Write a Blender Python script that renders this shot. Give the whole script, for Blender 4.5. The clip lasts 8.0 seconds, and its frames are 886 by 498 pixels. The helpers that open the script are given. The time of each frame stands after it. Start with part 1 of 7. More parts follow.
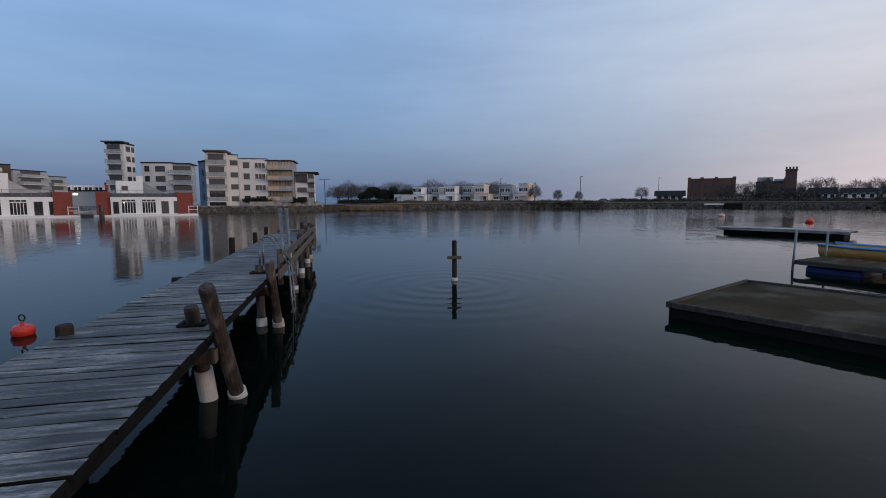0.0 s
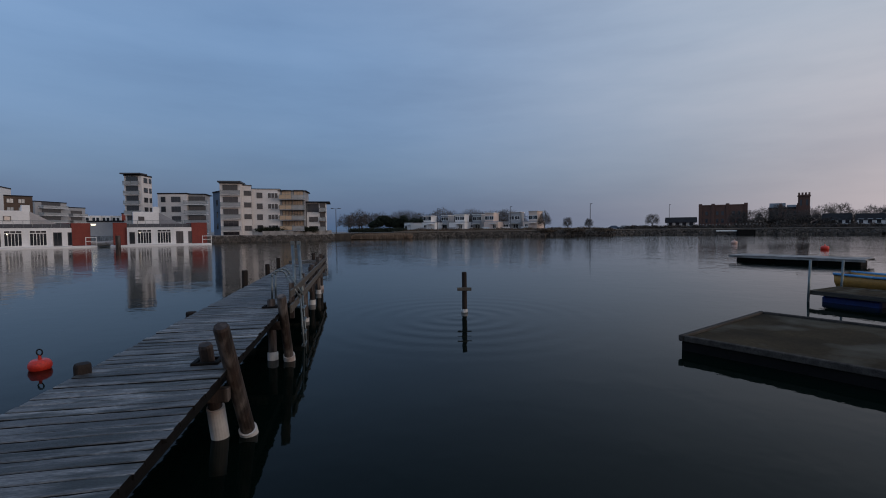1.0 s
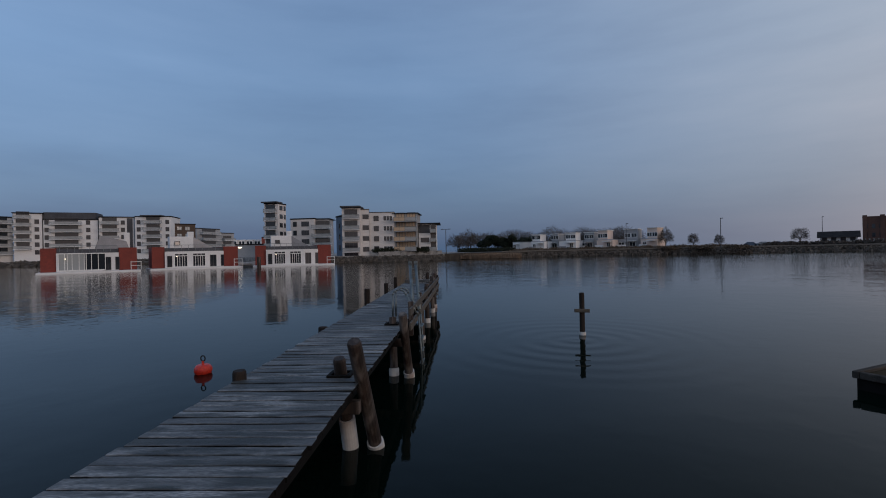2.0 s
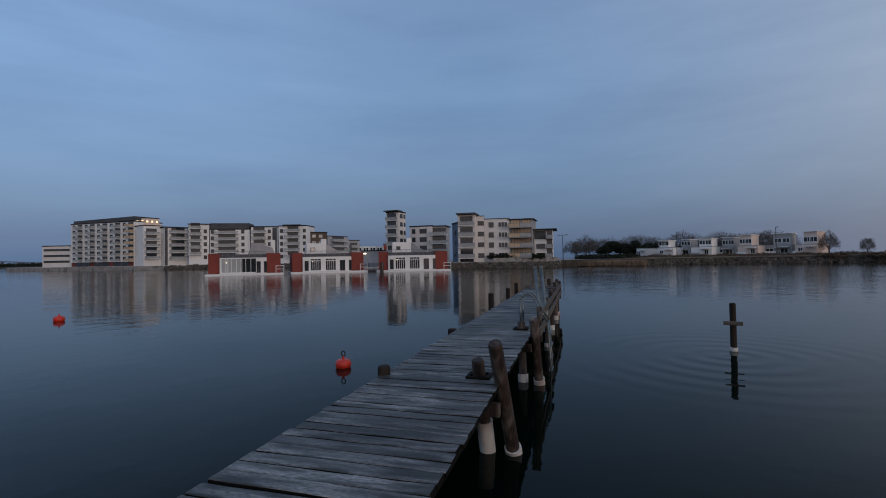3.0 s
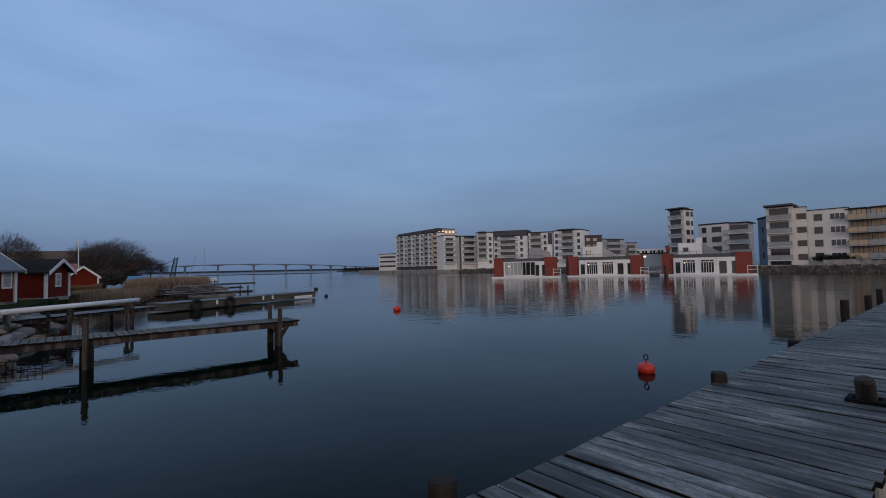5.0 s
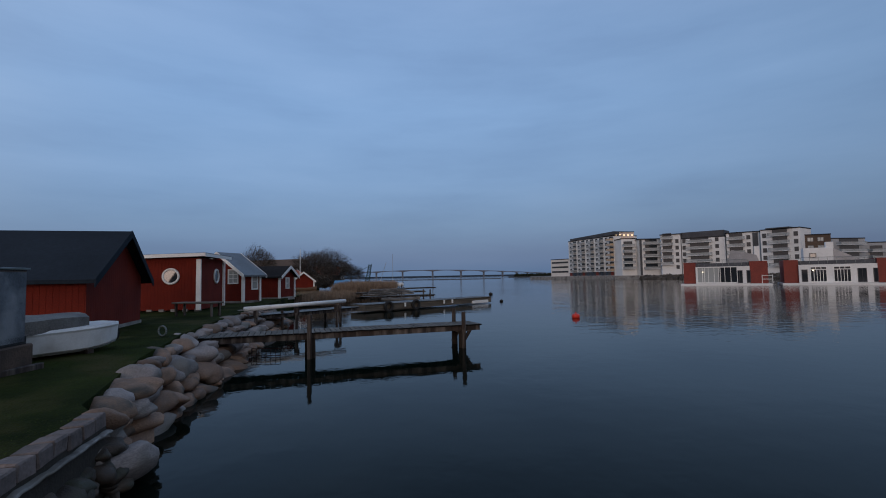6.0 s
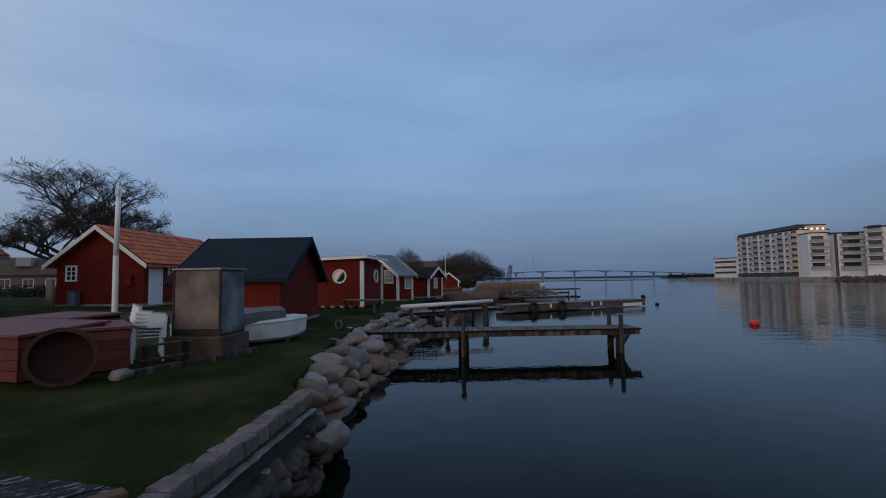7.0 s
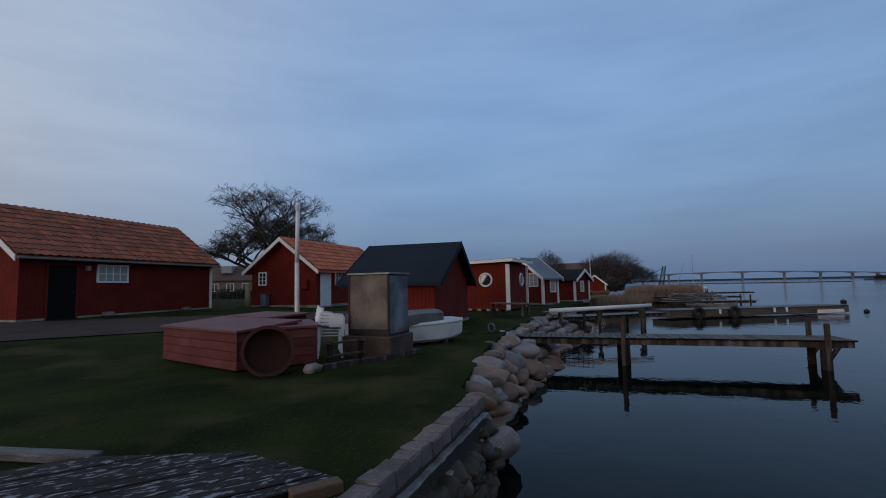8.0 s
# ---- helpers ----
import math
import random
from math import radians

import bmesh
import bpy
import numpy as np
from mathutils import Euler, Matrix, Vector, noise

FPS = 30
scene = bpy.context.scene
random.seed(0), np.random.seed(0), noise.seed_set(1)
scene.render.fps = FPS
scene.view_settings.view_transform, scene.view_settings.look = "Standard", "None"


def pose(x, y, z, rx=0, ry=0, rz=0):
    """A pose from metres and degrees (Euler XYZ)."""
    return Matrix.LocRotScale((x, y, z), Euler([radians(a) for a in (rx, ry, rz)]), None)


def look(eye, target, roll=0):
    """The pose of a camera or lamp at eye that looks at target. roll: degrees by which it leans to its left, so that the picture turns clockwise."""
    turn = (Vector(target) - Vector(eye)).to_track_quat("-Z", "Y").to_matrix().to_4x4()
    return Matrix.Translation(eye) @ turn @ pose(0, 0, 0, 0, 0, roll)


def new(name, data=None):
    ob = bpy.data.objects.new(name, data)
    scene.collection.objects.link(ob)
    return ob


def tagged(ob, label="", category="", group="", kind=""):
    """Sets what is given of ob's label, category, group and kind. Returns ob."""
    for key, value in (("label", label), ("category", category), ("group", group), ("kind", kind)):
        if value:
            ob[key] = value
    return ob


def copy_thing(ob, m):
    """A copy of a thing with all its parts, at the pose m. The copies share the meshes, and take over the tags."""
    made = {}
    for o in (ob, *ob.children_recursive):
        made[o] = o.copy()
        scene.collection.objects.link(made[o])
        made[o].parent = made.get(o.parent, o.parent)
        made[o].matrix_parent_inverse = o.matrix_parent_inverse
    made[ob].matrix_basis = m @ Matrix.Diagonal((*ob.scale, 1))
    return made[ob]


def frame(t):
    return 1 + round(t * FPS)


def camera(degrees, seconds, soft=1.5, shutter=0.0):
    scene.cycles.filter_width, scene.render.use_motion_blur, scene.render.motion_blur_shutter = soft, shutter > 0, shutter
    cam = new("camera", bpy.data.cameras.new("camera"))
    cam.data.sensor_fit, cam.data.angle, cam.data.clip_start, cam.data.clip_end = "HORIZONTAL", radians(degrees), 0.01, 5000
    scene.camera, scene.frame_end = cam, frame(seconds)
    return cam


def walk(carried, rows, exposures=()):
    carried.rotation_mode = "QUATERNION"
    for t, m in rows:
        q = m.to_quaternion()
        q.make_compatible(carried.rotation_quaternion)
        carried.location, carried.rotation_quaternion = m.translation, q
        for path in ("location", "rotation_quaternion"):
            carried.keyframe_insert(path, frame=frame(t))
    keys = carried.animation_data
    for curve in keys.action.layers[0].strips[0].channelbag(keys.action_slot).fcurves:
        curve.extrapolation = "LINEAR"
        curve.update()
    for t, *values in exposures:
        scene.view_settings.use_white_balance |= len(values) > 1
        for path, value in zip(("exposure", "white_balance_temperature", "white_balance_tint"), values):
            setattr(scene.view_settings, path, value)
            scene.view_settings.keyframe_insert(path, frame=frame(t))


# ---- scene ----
cam = camera(87.63, 8.0, 1.0)
PATH = [
    (0.0, look((0.609, 0.424, 2.372), (0.246, 10.363, 1.330), -0.26)),
    (0.5, look((0.618, 0.411, 2.443), (0.243, 10.384, 1.810), -0.54)),
    (1.0, look((0.618, 0.350, 2.499), (0.040, 10.323, 2.054), -0.60)),
    (1.5, look((0.544, 0.349, 2.495), (-1.008, 10.227, 2.349), -1.03)),
    (2.0, look((0.453, 0.366, 2.503), (-2.406, 9.949, 2.518), -1.23)),
    (3.5, look((0.031, 0.255, 2.424), (-5.773, 8.395, 2.658), -0.81)),
    (4.0, look((-0.001, 0.146, 2.427), (-6.437, 7.796, 2.675), -0.63)),
    (4.5, look((-0.130, 0.101, 2.367), (-7.875, 6.422, 2.650), -0.49)),
    (5.0, look((-0.243, -0.005, 2.314), (-9.191, 4.441, 2.721), -1.19)),
    (6.5, look((-0.604, -0.348, 2.301), (-10.568, -0.902, 2.939), -0.78)),
    (7.0, look((-0.538, -0.545, 2.293), (-10.307, -2.569, 2.964), -0.85)),
    (7.5, look((-0.517, -0.748, 2.304), (-9.811, -4.367, 3.036), -0.95)),
    (8.0, look((-0.571, -0.941, 2.298), (-9.314, -5.731, 3.089), -1.08)),
]
walk(cam, PATH, [(0.0, 0.42), (0.7, 0.14), (1.1, -0.04), (1.5, -0.16), (2.2, -0.06), (3.5, -0.01), (5.2, 0.0), (6.5, -0.05), (8.0, -0.11)])

# ---- world, sun ----
SUNSET = radians(111)      # bearing of the evening glow, clockwise from +y
world = bpy.data.worlds.new("evening_sky")
scene.world = world
world.use_nodes = True
wn, wl = world.node_tree.nodes, world.node_tree.links
wn.clear()


def wnode(kind, **kw):
    n = wn.new(kind)
    for k, v in kw.items():
        if k == "op":
            n.operation = v
        elif k == "vals":
            for i, x in v.items():
                n.inputs[i].default_value = x
    return n


def ramp_set(node, stops):
    el = node.color_ramp.elements
    while len(el) > 1:
        el.remove(el[-1])
    el[0].position, el[0].color = stops[0][0], (*stops[0][1], 1)
    for p, c in stops[1:]:
        e = el.new(p)
        e.color = (*c, 1)


w_co = wnode("ShaderNodeTexCoord")
w_sep = wnode("ShaderNodeSeparateXYZ")
wl.new(w_co.outputs["Generated"], w_sep.inputs[0])
w_ramp = wnode("ShaderNodeValToRGB")
ramp_set(w_ramp, [(0.0, (0.094, 0.162, 0.282)), (0.05, (0.112, 0.190, 0.328)), (0.11, (0.150, 0.252, 0.420)), (0.2, (0.186, 0.314, 0.53)), (0.34, (0.208, 0.352, 0.60)), (0.6, (0.205, 0.33, 0.57)), (1.0, (0.17, 0.27, 0.50))])
wl.new(w_sep.outputs["Z"], w_ramp.inputs[0])
# clouds: long flat banks
w_map = wnode("ShaderNodeMapping", vals={3: (1.0, 1.0, 5.5)})
wl.new(w_co.outputs["Generated"], w_map.inputs[0])
w_noise = wnode("ShaderNodeTexNoise", vals={"Scale": 2.3, "Detail": 6.0, "Roughness": 0.55})
wl.new(w_map.outputs[0], w_noise.inputs["Vector"])
w_cr = wnode("ShaderNodeValToRGB")
ramp_set(w_cr, [(0.30, (0.89, 0.90, 0.92)), (0.5, (1.0, 1.0, 1.0)), (0.70, (1.10, 1.07, 1.05))])
wl.new(w_noise.outputs["Fac"], w_cr.inputs[0])
# warm glow round the place of the set sun
w_dot = wnode("ShaderNodeVectorMath", op="DOT_PRODUCT", vals={1: (math.sin(SUNSET), math.cos(SUNSET), 0.12)})
wl.new(w_co.outputs["Generated"], w_dot.inputs[0])
w_mul = wnode("ShaderNodeMapRange", vals={"From Min": -0.66, "From Max": 0.52})
w_mul.interpolation_type = "SMOOTHSTEP"
wl.new(w_dot.outputs["Value"], w_mul.inputs[0])
w_grey = wnode("ShaderNodeMix", vals={})
w_grey.data_type = "RGBA"
w_gr = wnode("ShaderNodeValToRGB")
ramp_set(w_gr, [(0.0, (0.37, 0.365, 0.42)), (0.06, (0.35, 0.37, 0.445)), (0.13, (0.405, 0.445, 0.53)), (0.24, (0.52, 0.565, 0.65)), (0.45, (0.50, 0.58, 0.70)), (1.0, (0.3, 0.4, 0.6))])
wl.new(w_sep.outputs["Z"], w_gr.inputs[0])
wl.new(w_mul.outputs[0], w_grey.inputs[0])
wl.new(w_ramp.outputs[0], w_grey.inputs["A"])
wl.new(w_gr.outputs[0], w_grey.inputs["B"])
# pink afterglow low over the castle headland and beyond
w_pk = wnode("ShaderNodeMapRange", vals={"From Min": -0.05, "From Max": 0.75})
w_pk.interpolation_type = "SMOOTHSTEP"
wl.new(w_dot.outputs["Value"], w_pk.inputs[0])
w_pm = wnode("ShaderNodeMix")
w_pm.data_type = "RGBA"
w_lo = wnode("ShaderNodeMapRange", vals={"From Min": 0.08, "From Max": 0.34, "To Min": 1.0, "To Max": 0.12})
wl.new(w_sep.outputs["Z"], w_lo.inputs[0])
w_pl = wnode("ShaderNodeMath", op="MULTIPLY")
wl.new(w_pk.outputs[0], w_pl.inputs[0])
wl.new(w_lo.outputs[0], w_pl.inputs[1])
wl.new(w_pl.outputs[0], w_pm.inputs[0])
wl.new(w_grey.outputs["Result"], w_pm.inputs["A"])
w_pm.inputs["B"].default_value = (0.78, 0.66, 0.68, 1)
w_cl = wnode("ShaderNodeMix")
w_cl.data_type, w_cl.blend_type = "RGBA", "MULTIPLY"
w_cl.inputs[0].default_value = 1.0
wl.new(w_pm.outputs["Result"], w_cl.inputs["A"])
wl.new(w_cr.outputs[0], w_cl.inputs["B"])
# the open western sky over the strait is a little brighter than the north
w_west = wnode("ShaderNodeVectorMath", op="DOT_PRODUCT", vals={1: (math.sin(radians(-112)), math.cos(radians(-112)), 0.0)})
wl.new(w_co.outputs["Generated"], w_west.inputs[0])
w_wr = wnode("ShaderNodeMapRange", vals={"From Min": 0.05, "From Max": 1.0, "To Min": 0.86, "To Max": 1.14})
w_wr.interpolation_type = "SMOOTHSTEP"
wl.new(w_west.outputs["Value"], w_wr.inputs[0])
w_wm = wnode("ShaderNodeMix")
w_wm.data_type, w_wm.blend_type = "RGBA", "MULTIPLY"
w_wm.inputs[0].default_value = 1.0
wl.new(w_cl.outputs["Result"], w_wm.inputs["A"])
wl.new(w_wr.outputs[0], w_wm.inputs["B"])
w_sky = wnode("ShaderNodeTexSky")
w_sky.sky_type, w_sky.sun_disc = "NISHITA", False
w_sky.sun_elevation, w_sky.sun_rotation = radians(1.0), SUNSET
w_bg1 = wnode("ShaderNodeBackground", vals={"Strength": 0.95})
wl.new(w_wm.outputs["Result"], w_bg1.inputs[0])
w_bg2 = wnode("ShaderNodeBackground", vals={"Strength": 0.02})
wl.new(w_sky.outputs[0], w_bg2.inputs[0])
w_add = wnode("ShaderNodeAddShader")
wl.new(w_bg1.outputs[0], w_add.inputs[0])
wl.new(w_bg2.outputs[0], w_add.inputs[1])
w_out = wnode("ShaderNodeOutputWorld")
wl.new(w_add.outputs[0], w_out.inputs[0])

sun = new("evening_sun", bpy.data.lights.new("evening_sun", "SUN"))
sun.data.energy, sun.data.angle, sun.data.color = 0.75, radians(24), (1.0, 0.80, 0.70)
sun.matrix_world = look((200 * math.sin(SUNSET), 200 * math.cos(SUNSET), 22), (0, 0, 0))


# ---- materials ----
def mat(name, c1, c2=None, scale=4.0, rough=0.7, bump=0.0, metal=0.0, stretch=(1, 1, 1), fine=30.0, vary=0.0, stain=None, stain_scale=0.6, spec=0.4, island=False, grain=0.28, stain_at=(0.5, 0.66), damp=0.0):
    """Two-scale noise material: blotches between c1 and c2, fine grain, optional stains, optional change from piece to piece."""
    m = bpy.data.materials.new(name)
    m.use_nodes = True
    n, l = m.node_tree.nodes, m.node_tree.links
    b = n["Principled BSDF"]
    c2 = c2 or tuple(x * 0.75 for x in c1)
    co = n.new("ShaderNodeTexCoord")
    info = n.new("ShaderNodeObjectInfo")
    mp = n.new("ShaderNodeMapping")
    mp.inputs[3].default_value = stretch
    off = n.new("ShaderNodeVectorMath")
    off.operation = "SCALE"
    off.inputs[0].default_value = (17, 31, 23)
    l.new(info.outputs["Random"], off.inputs["Scale"])
    ad = n.new("ShaderNodeVectorMath")
    l.new(co.outputs["Object"], ad.inputs[0])
    l.new(off.outputs[0], ad.inputs[1])
    l.new(ad.outputs[0], mp.inputs[0])
    big = n.new("ShaderNodeTexNoise")
    big.inputs["Scale"].default_value, big.inputs["Detail"].default_value = scale, 5
    l.new(mp.outputs[0], big.inputs["Vector"])
    small = n.new("ShaderNodeTexNoise")
    small.inputs["Scale"].default_value, small.inputs["Detail"].default_value = fine, 4
    l.new(mp.outputs[0], small.inputs["Vector"])
    rp = n.new("ShaderNodeValToRGB")
    ramp_set(rp, [(0.32, c2), (0.68, c1)])
    l.new(big.outputs["Fac"], rp.inputs[0])
    gr = n.new("ShaderNodeValToRGB")
    ramp_set(gr, [(0.3, (1 - grain,) * 3), (0.7, (1 + grain * 0.45,) * 3)])
    l.new(small.outputs["Fac"], gr.inputs[0])
    mx = n.new("ShaderNodeMix")
    mx.data_type, mx.blend_type = "RGBA", "MULTIPLY"
    mx.inputs[0].default_value = 1
    l.new(rp.outputs[0], mx.inputs["A"])
    l.new(gr.outputs[0], mx.inputs["B"])
    out = mx.outputs["Result"]
    if vary:
        hv = n.new("ShaderNodeMapRange")
        hv.inputs["To Min"].default_value, hv.inputs["To Max"].default_value = 1 - vary, 1 + vary
        if island:
            geo = n.new("ShaderNodeNewGeometry")
            l.new(geo.outputs["Random Per Island"], hv.inputs[0])
        else:
            l.new(info.outputs["Random"], hv.inputs[0])
        m2 = n.new("ShaderNodeMix")
        m2.data_type, m2.blend_type = "RGBA", "MULTIPLY"
        m2.inputs[0].default_value = 1
        l.new(out, m2.inputs["A"])
        l.new(hv.outputs[0], m2.inputs["B"])
        out = m2.outputs["Result"]
    if stain:
        sn = n.new("ShaderNodeTexNoise")
        sn.inputs["Scale"].default_value, sn.inputs["Detail"].default_value = stain_scale, 6
        l.new(mp.outputs[0], sn.inputs["Vector"])
        sr = n.new("ShaderNodeValToRGB")
        ramp_set(sr, [(stain_at[0], (0, 0, 0)), (stain_at[1], (1, 1, 1))])
        l.new(sn.outputs["Fac"], sr.inputs[0])
        m3 = n.new("ShaderNodeMix")
        m3.data_type = "RGBA"
        l.new(sr.outputs[0], m3.inputs[0])
        l.new(out, m3.inputs["A"])
        m3.inputs["B"].default_value = (*stain, 1)
        out = m3.outputs["Result"]
    if damp:
        # wet patches that run across neighbouring boards
        gp = n.new("ShaderNodeNewGeometry")
        dn = n.new("ShaderNodeTexNoise")
        dn.inputs["Scale"].default_value, dn.inputs["Detail"].default_value = 1.1, 5
        l.new(gp.outputs["Position"], dn.inputs["Vector"])
        dr_ = n.new("ShaderNodeMapRange")
        dr_.inputs["From Min"].default_value, dr_.inputs["From Max"].default_value = 0.42, 0.62
        dr_.inputs["To Min"].default_value, dr_.inputs["To Max"].default_value = 1 - damp, 1.08
        l.new(dn.outputs["Fac"], dr_.inputs[0])
        m4 = n.new("ShaderNodeMix")
        m4.data_type, m4.blend_type = "RGBA", "MULTIPLY"
        m4.inputs[0].default_value = 1
        l.new(out, m4.inputs["A"])
        l.new(dr_.outputs[0], m4.inputs["B"])
        out = m4.outputs["Result"]
    l.new(out, b.inputs["Base Color"])
    rr = n.new("ShaderNodeMapRange")
    rr.inputs["To Min"].default_value, rr.inputs["To Max"].default_value = max(rough - 0.1, 0.02), min(rough + 0.1, 1)
    l.new(small.outputs["Fac"], rr.inputs[0])
    l.new(rr.outputs[0], b.inputs["Roughness"])
    b.inputs["Metallic"].default_value = metal
    b.inputs["Specular IOR Level"].default_value = spec
    if bump:
        bp = n.new("ShaderNodeBump")
        bp.inputs["Strength"].default_value, bp.inputs["Distance"].default_value = 0.8, bump
        mb = n.new("ShaderNodeMath")
        l.new(small.outputs["Fac"], mb.inputs[0])
        l.new(big.outputs["Fac"], mb.inputs[1])
        l.new(mb.outputs[0], bp.inputs["Height"])
        l.new(bp.outputs[0], b.inputs["Normal"])
    return m


def boarded(m, axis, width, depth=0.012):
    """Adds the grooves of cladding boards to a material: axis 0, 1 or 2 of the object, board width in metres."""
    n, l = m.node_tree.nodes, m.node_tree.links
    b = n["Principled BSDF"]
    co = n.new("ShaderNodeTexCoord")
    sp = n.new("ShaderNodeSeparateXYZ")
    l.new(co.outputs["Object"], sp.inputs[0])
    src = sp.outputs[axis]
    if axis == 0:
        s = n.new("ShaderNodeMath")
        l.new(sp.outputs[0], s.inputs[0])
        l.new(sp.outputs[1], s.inputs[1])
        src = s.outputs[0]
    dv = n.new("ShaderNodeMath")
    dv.operation = "DIVIDE"
    dv.inputs[1].default_value = width
    l.new(src, dv.inputs[0])
    fr = n.new("ShaderNodeMath")
    fr.operation = "FRACT"
    l.new(dv.outputs[0], fr.inputs[0])
    pp = n.new("ShaderNodeMath")
    pp.operation = "PINGPONG"
    pp.inputs[1].default_value = 0.5
    l.new(fr.outputs[0], pp.inputs[0])
    st = n.new("ShaderNodeMapRange")
    st.inputs["From Max"].default_value = 0.09
    l.new(pp.outputs[0], st.inputs[0])
    bp = n.new("ShaderNodeBump")
    bp.inputs["Distance"].default_value = depth
    l.new(st.outputs[0], bp.inputs["Height"])
    l.new(bp.outputs[0], b.inputs["Normal"])
    return m


def glass(name, tint, rough=0.05):
    m = bpy.data.materials.new(name)
    m.use_nodes = True
    b = m.node_tree.nodes["Principled BSDF"]
    b.inputs["Base Color"].default_value = (*tint, 1)
    b.inputs["Roughness"].default_value = rough
    b.inputs["Specular IOR Level"].default_value = 0.6
    return m


def glow(name, colour, strength):
    m = bpy.data.materials.new(name)
    m.use_nodes = True
    b = m.node_tree.nodes["Principled BSDF"]
    b.inputs["Base Color"].default_value = (0.8, 0.7, 0.5, 1)
    b.inputs["Emission Color"].default_value = (*colour, 1)
    b.inputs["Emission Strength"].default_value = strength
    return m


def water_material():
    m = bpy.data.materials.new("still_harbour_water")
    m.use_nodes = True
    n, l = m.node_tree.nodes, m.node_tree.links
    b = n["Principled BSDF"]
    b.inputs["Base Color"].default_value = (0.0018, 0.0050, 0.0036, 1)
    b.inputs["Roughness"].default_value = 0.035
    b.inputs["Specular IOR Level"].default_value = 0.11
    b.inputs["IOR"].default_value = 1.33
    geo = n.new("ShaderNodeNewGeometry")
    hs = []
    for scale, amp in ((0.35, 0.030), (1.6, 0.016), (6.0, 0.0048)):
        t = n.new("ShaderNodeTexNoise")
        t.inputs["Scale"].default_value, t.inputs["Detail"].default_value = scale, 2
        l.new(geo.outputs["Position"], t.inputs["Vector"])
        k = n.new("ShaderNodeMath")
        k.operation = "MULTIPLY"
        k.inputs[1].default_value = amp
        l.new(t.outputs["Fac"], k.inputs[0])
        hs.append(k.outputs[0])
    # calm and ruffled patches
    pt = n.new("ShaderNodeTexNoise")
    pt.inputs["Scale"].default_value = 0.03
    l.new(geo.outputs["Position"], pt.inputs["Vector"])
    pr = n.new("ShaderNodeMapRange")
    pr.inputs["From Min"].default_value, pr.inputs["From Max"].default_value = 0.35, 0.65
    pr.inputs["To Min"].default_value, pr.inputs["To Max"].default_value = 0.35, 1.0
    l.new(pt.outputs["Fac"], pr.inputs[0])
    total = hs[0]
    for h in hs[1:]:
        a = n.new("ShaderNodeMath")
        l.new(total, a.inputs[0])
        l.new(h, a.inputs[1])
        total = a.outputs[0]
    sc = n.new("ShaderNodeMath")
    sc.operation = "MULTIPLY"
    l.new(total, sc.inputs[0])
    l.new(pr.outputs[0], sc.inputs[1])
    # more wind ripple out on the open water
    dw = n.new("ShaderNodeVectorMath")
    dw.operation = "LENGTH"
    l.new(geo.outputs["Position"], dw.inputs[0])
    wr = n.new("ShaderNodeMapRange")
    wr.inputs["From Min"].default_value, wr.inputs["From Max"].default_value = 22.0, 75.0
    wr.inputs["To Min"].default_value, wr.inputs["To Max"].default_value = 0.9, 5.0
    l.new(dw.outputs["Value"], wr.inputs[0])
    sw = n.new("ShaderNodeMath")
    sw.operation = "MULTIPLY"
    l.new(sc.outputs[0], sw.inputs[0])
    l.new(wr.outputs[0], sw.inputs[1])
    sc = sw
    # rings that spread from beside the marker post
    ds = n.new("ShaderNodeVectorMath")
    ds.operation = "DISTANCE"
    ds.inputs[1].default_value = (0.3, 13.2, 0)
    l.new(geo.outputs["Position"], ds.inputs[0])
    fq = n.new("ShaderNodeMath")
    fq.operation = "MULTIPLY"
    fq.inputs[1].default_value = 9.0
    l.new(ds.outputs["Value"], fq.inputs[0])
    sn = n.new("ShaderNodeMath")
    sn.operation = "SINE"
    l.new(fq.outputs[0], sn.inputs[0])
    fall = n.new("ShaderNodeMapRange")
    fall.inputs["From Min"].default_value, fall.inputs["From Max"].default_value = 0.8, 5.0
    fall.inputs["To Min"].default_value, fall.inputs["To Max"].default_value = 0.013, 0.0
    l.new(ds.outputs["Value"], fall.inputs[0])
    rg = n.new("ShaderNodeMath")
    rg.operation = "MULTIPLY"
    l.new(sn.outputs[0], rg.inputs[0])
    l.new(fall.outputs[0], rg.inputs[1])
    br = n.new("ShaderNodeTexNoise")
    br.inputs["Scale"].default_value = 0.6
    l.new(geo.outputs["Position"], br.inputs["Vector"])
    rg2 = n.new("ShaderNodeMath")
    rg2.operation = "MULTIPLY"
    l.new(rg.outputs[0], rg2.inputs[0])
    l.new(br.outputs["Fac"], rg2.inputs[1])
    fin = n.new("ShaderNodeMath")
    l.new(sc.outputs[0], fin.inputs[0])
    l.new(rg2.outputs[0], fin.inputs[1])
    bp = n.new("ShaderNodeBump")
    bp.inputs["Strength"].default_value, bp.inputs["Distance"].default_value = 1.0, 0.55
    l.new(fin.outputs[0], bp.inputs["Height"])
    l.new(bp.outputs[0], b.inputs["Normal"])
    return m


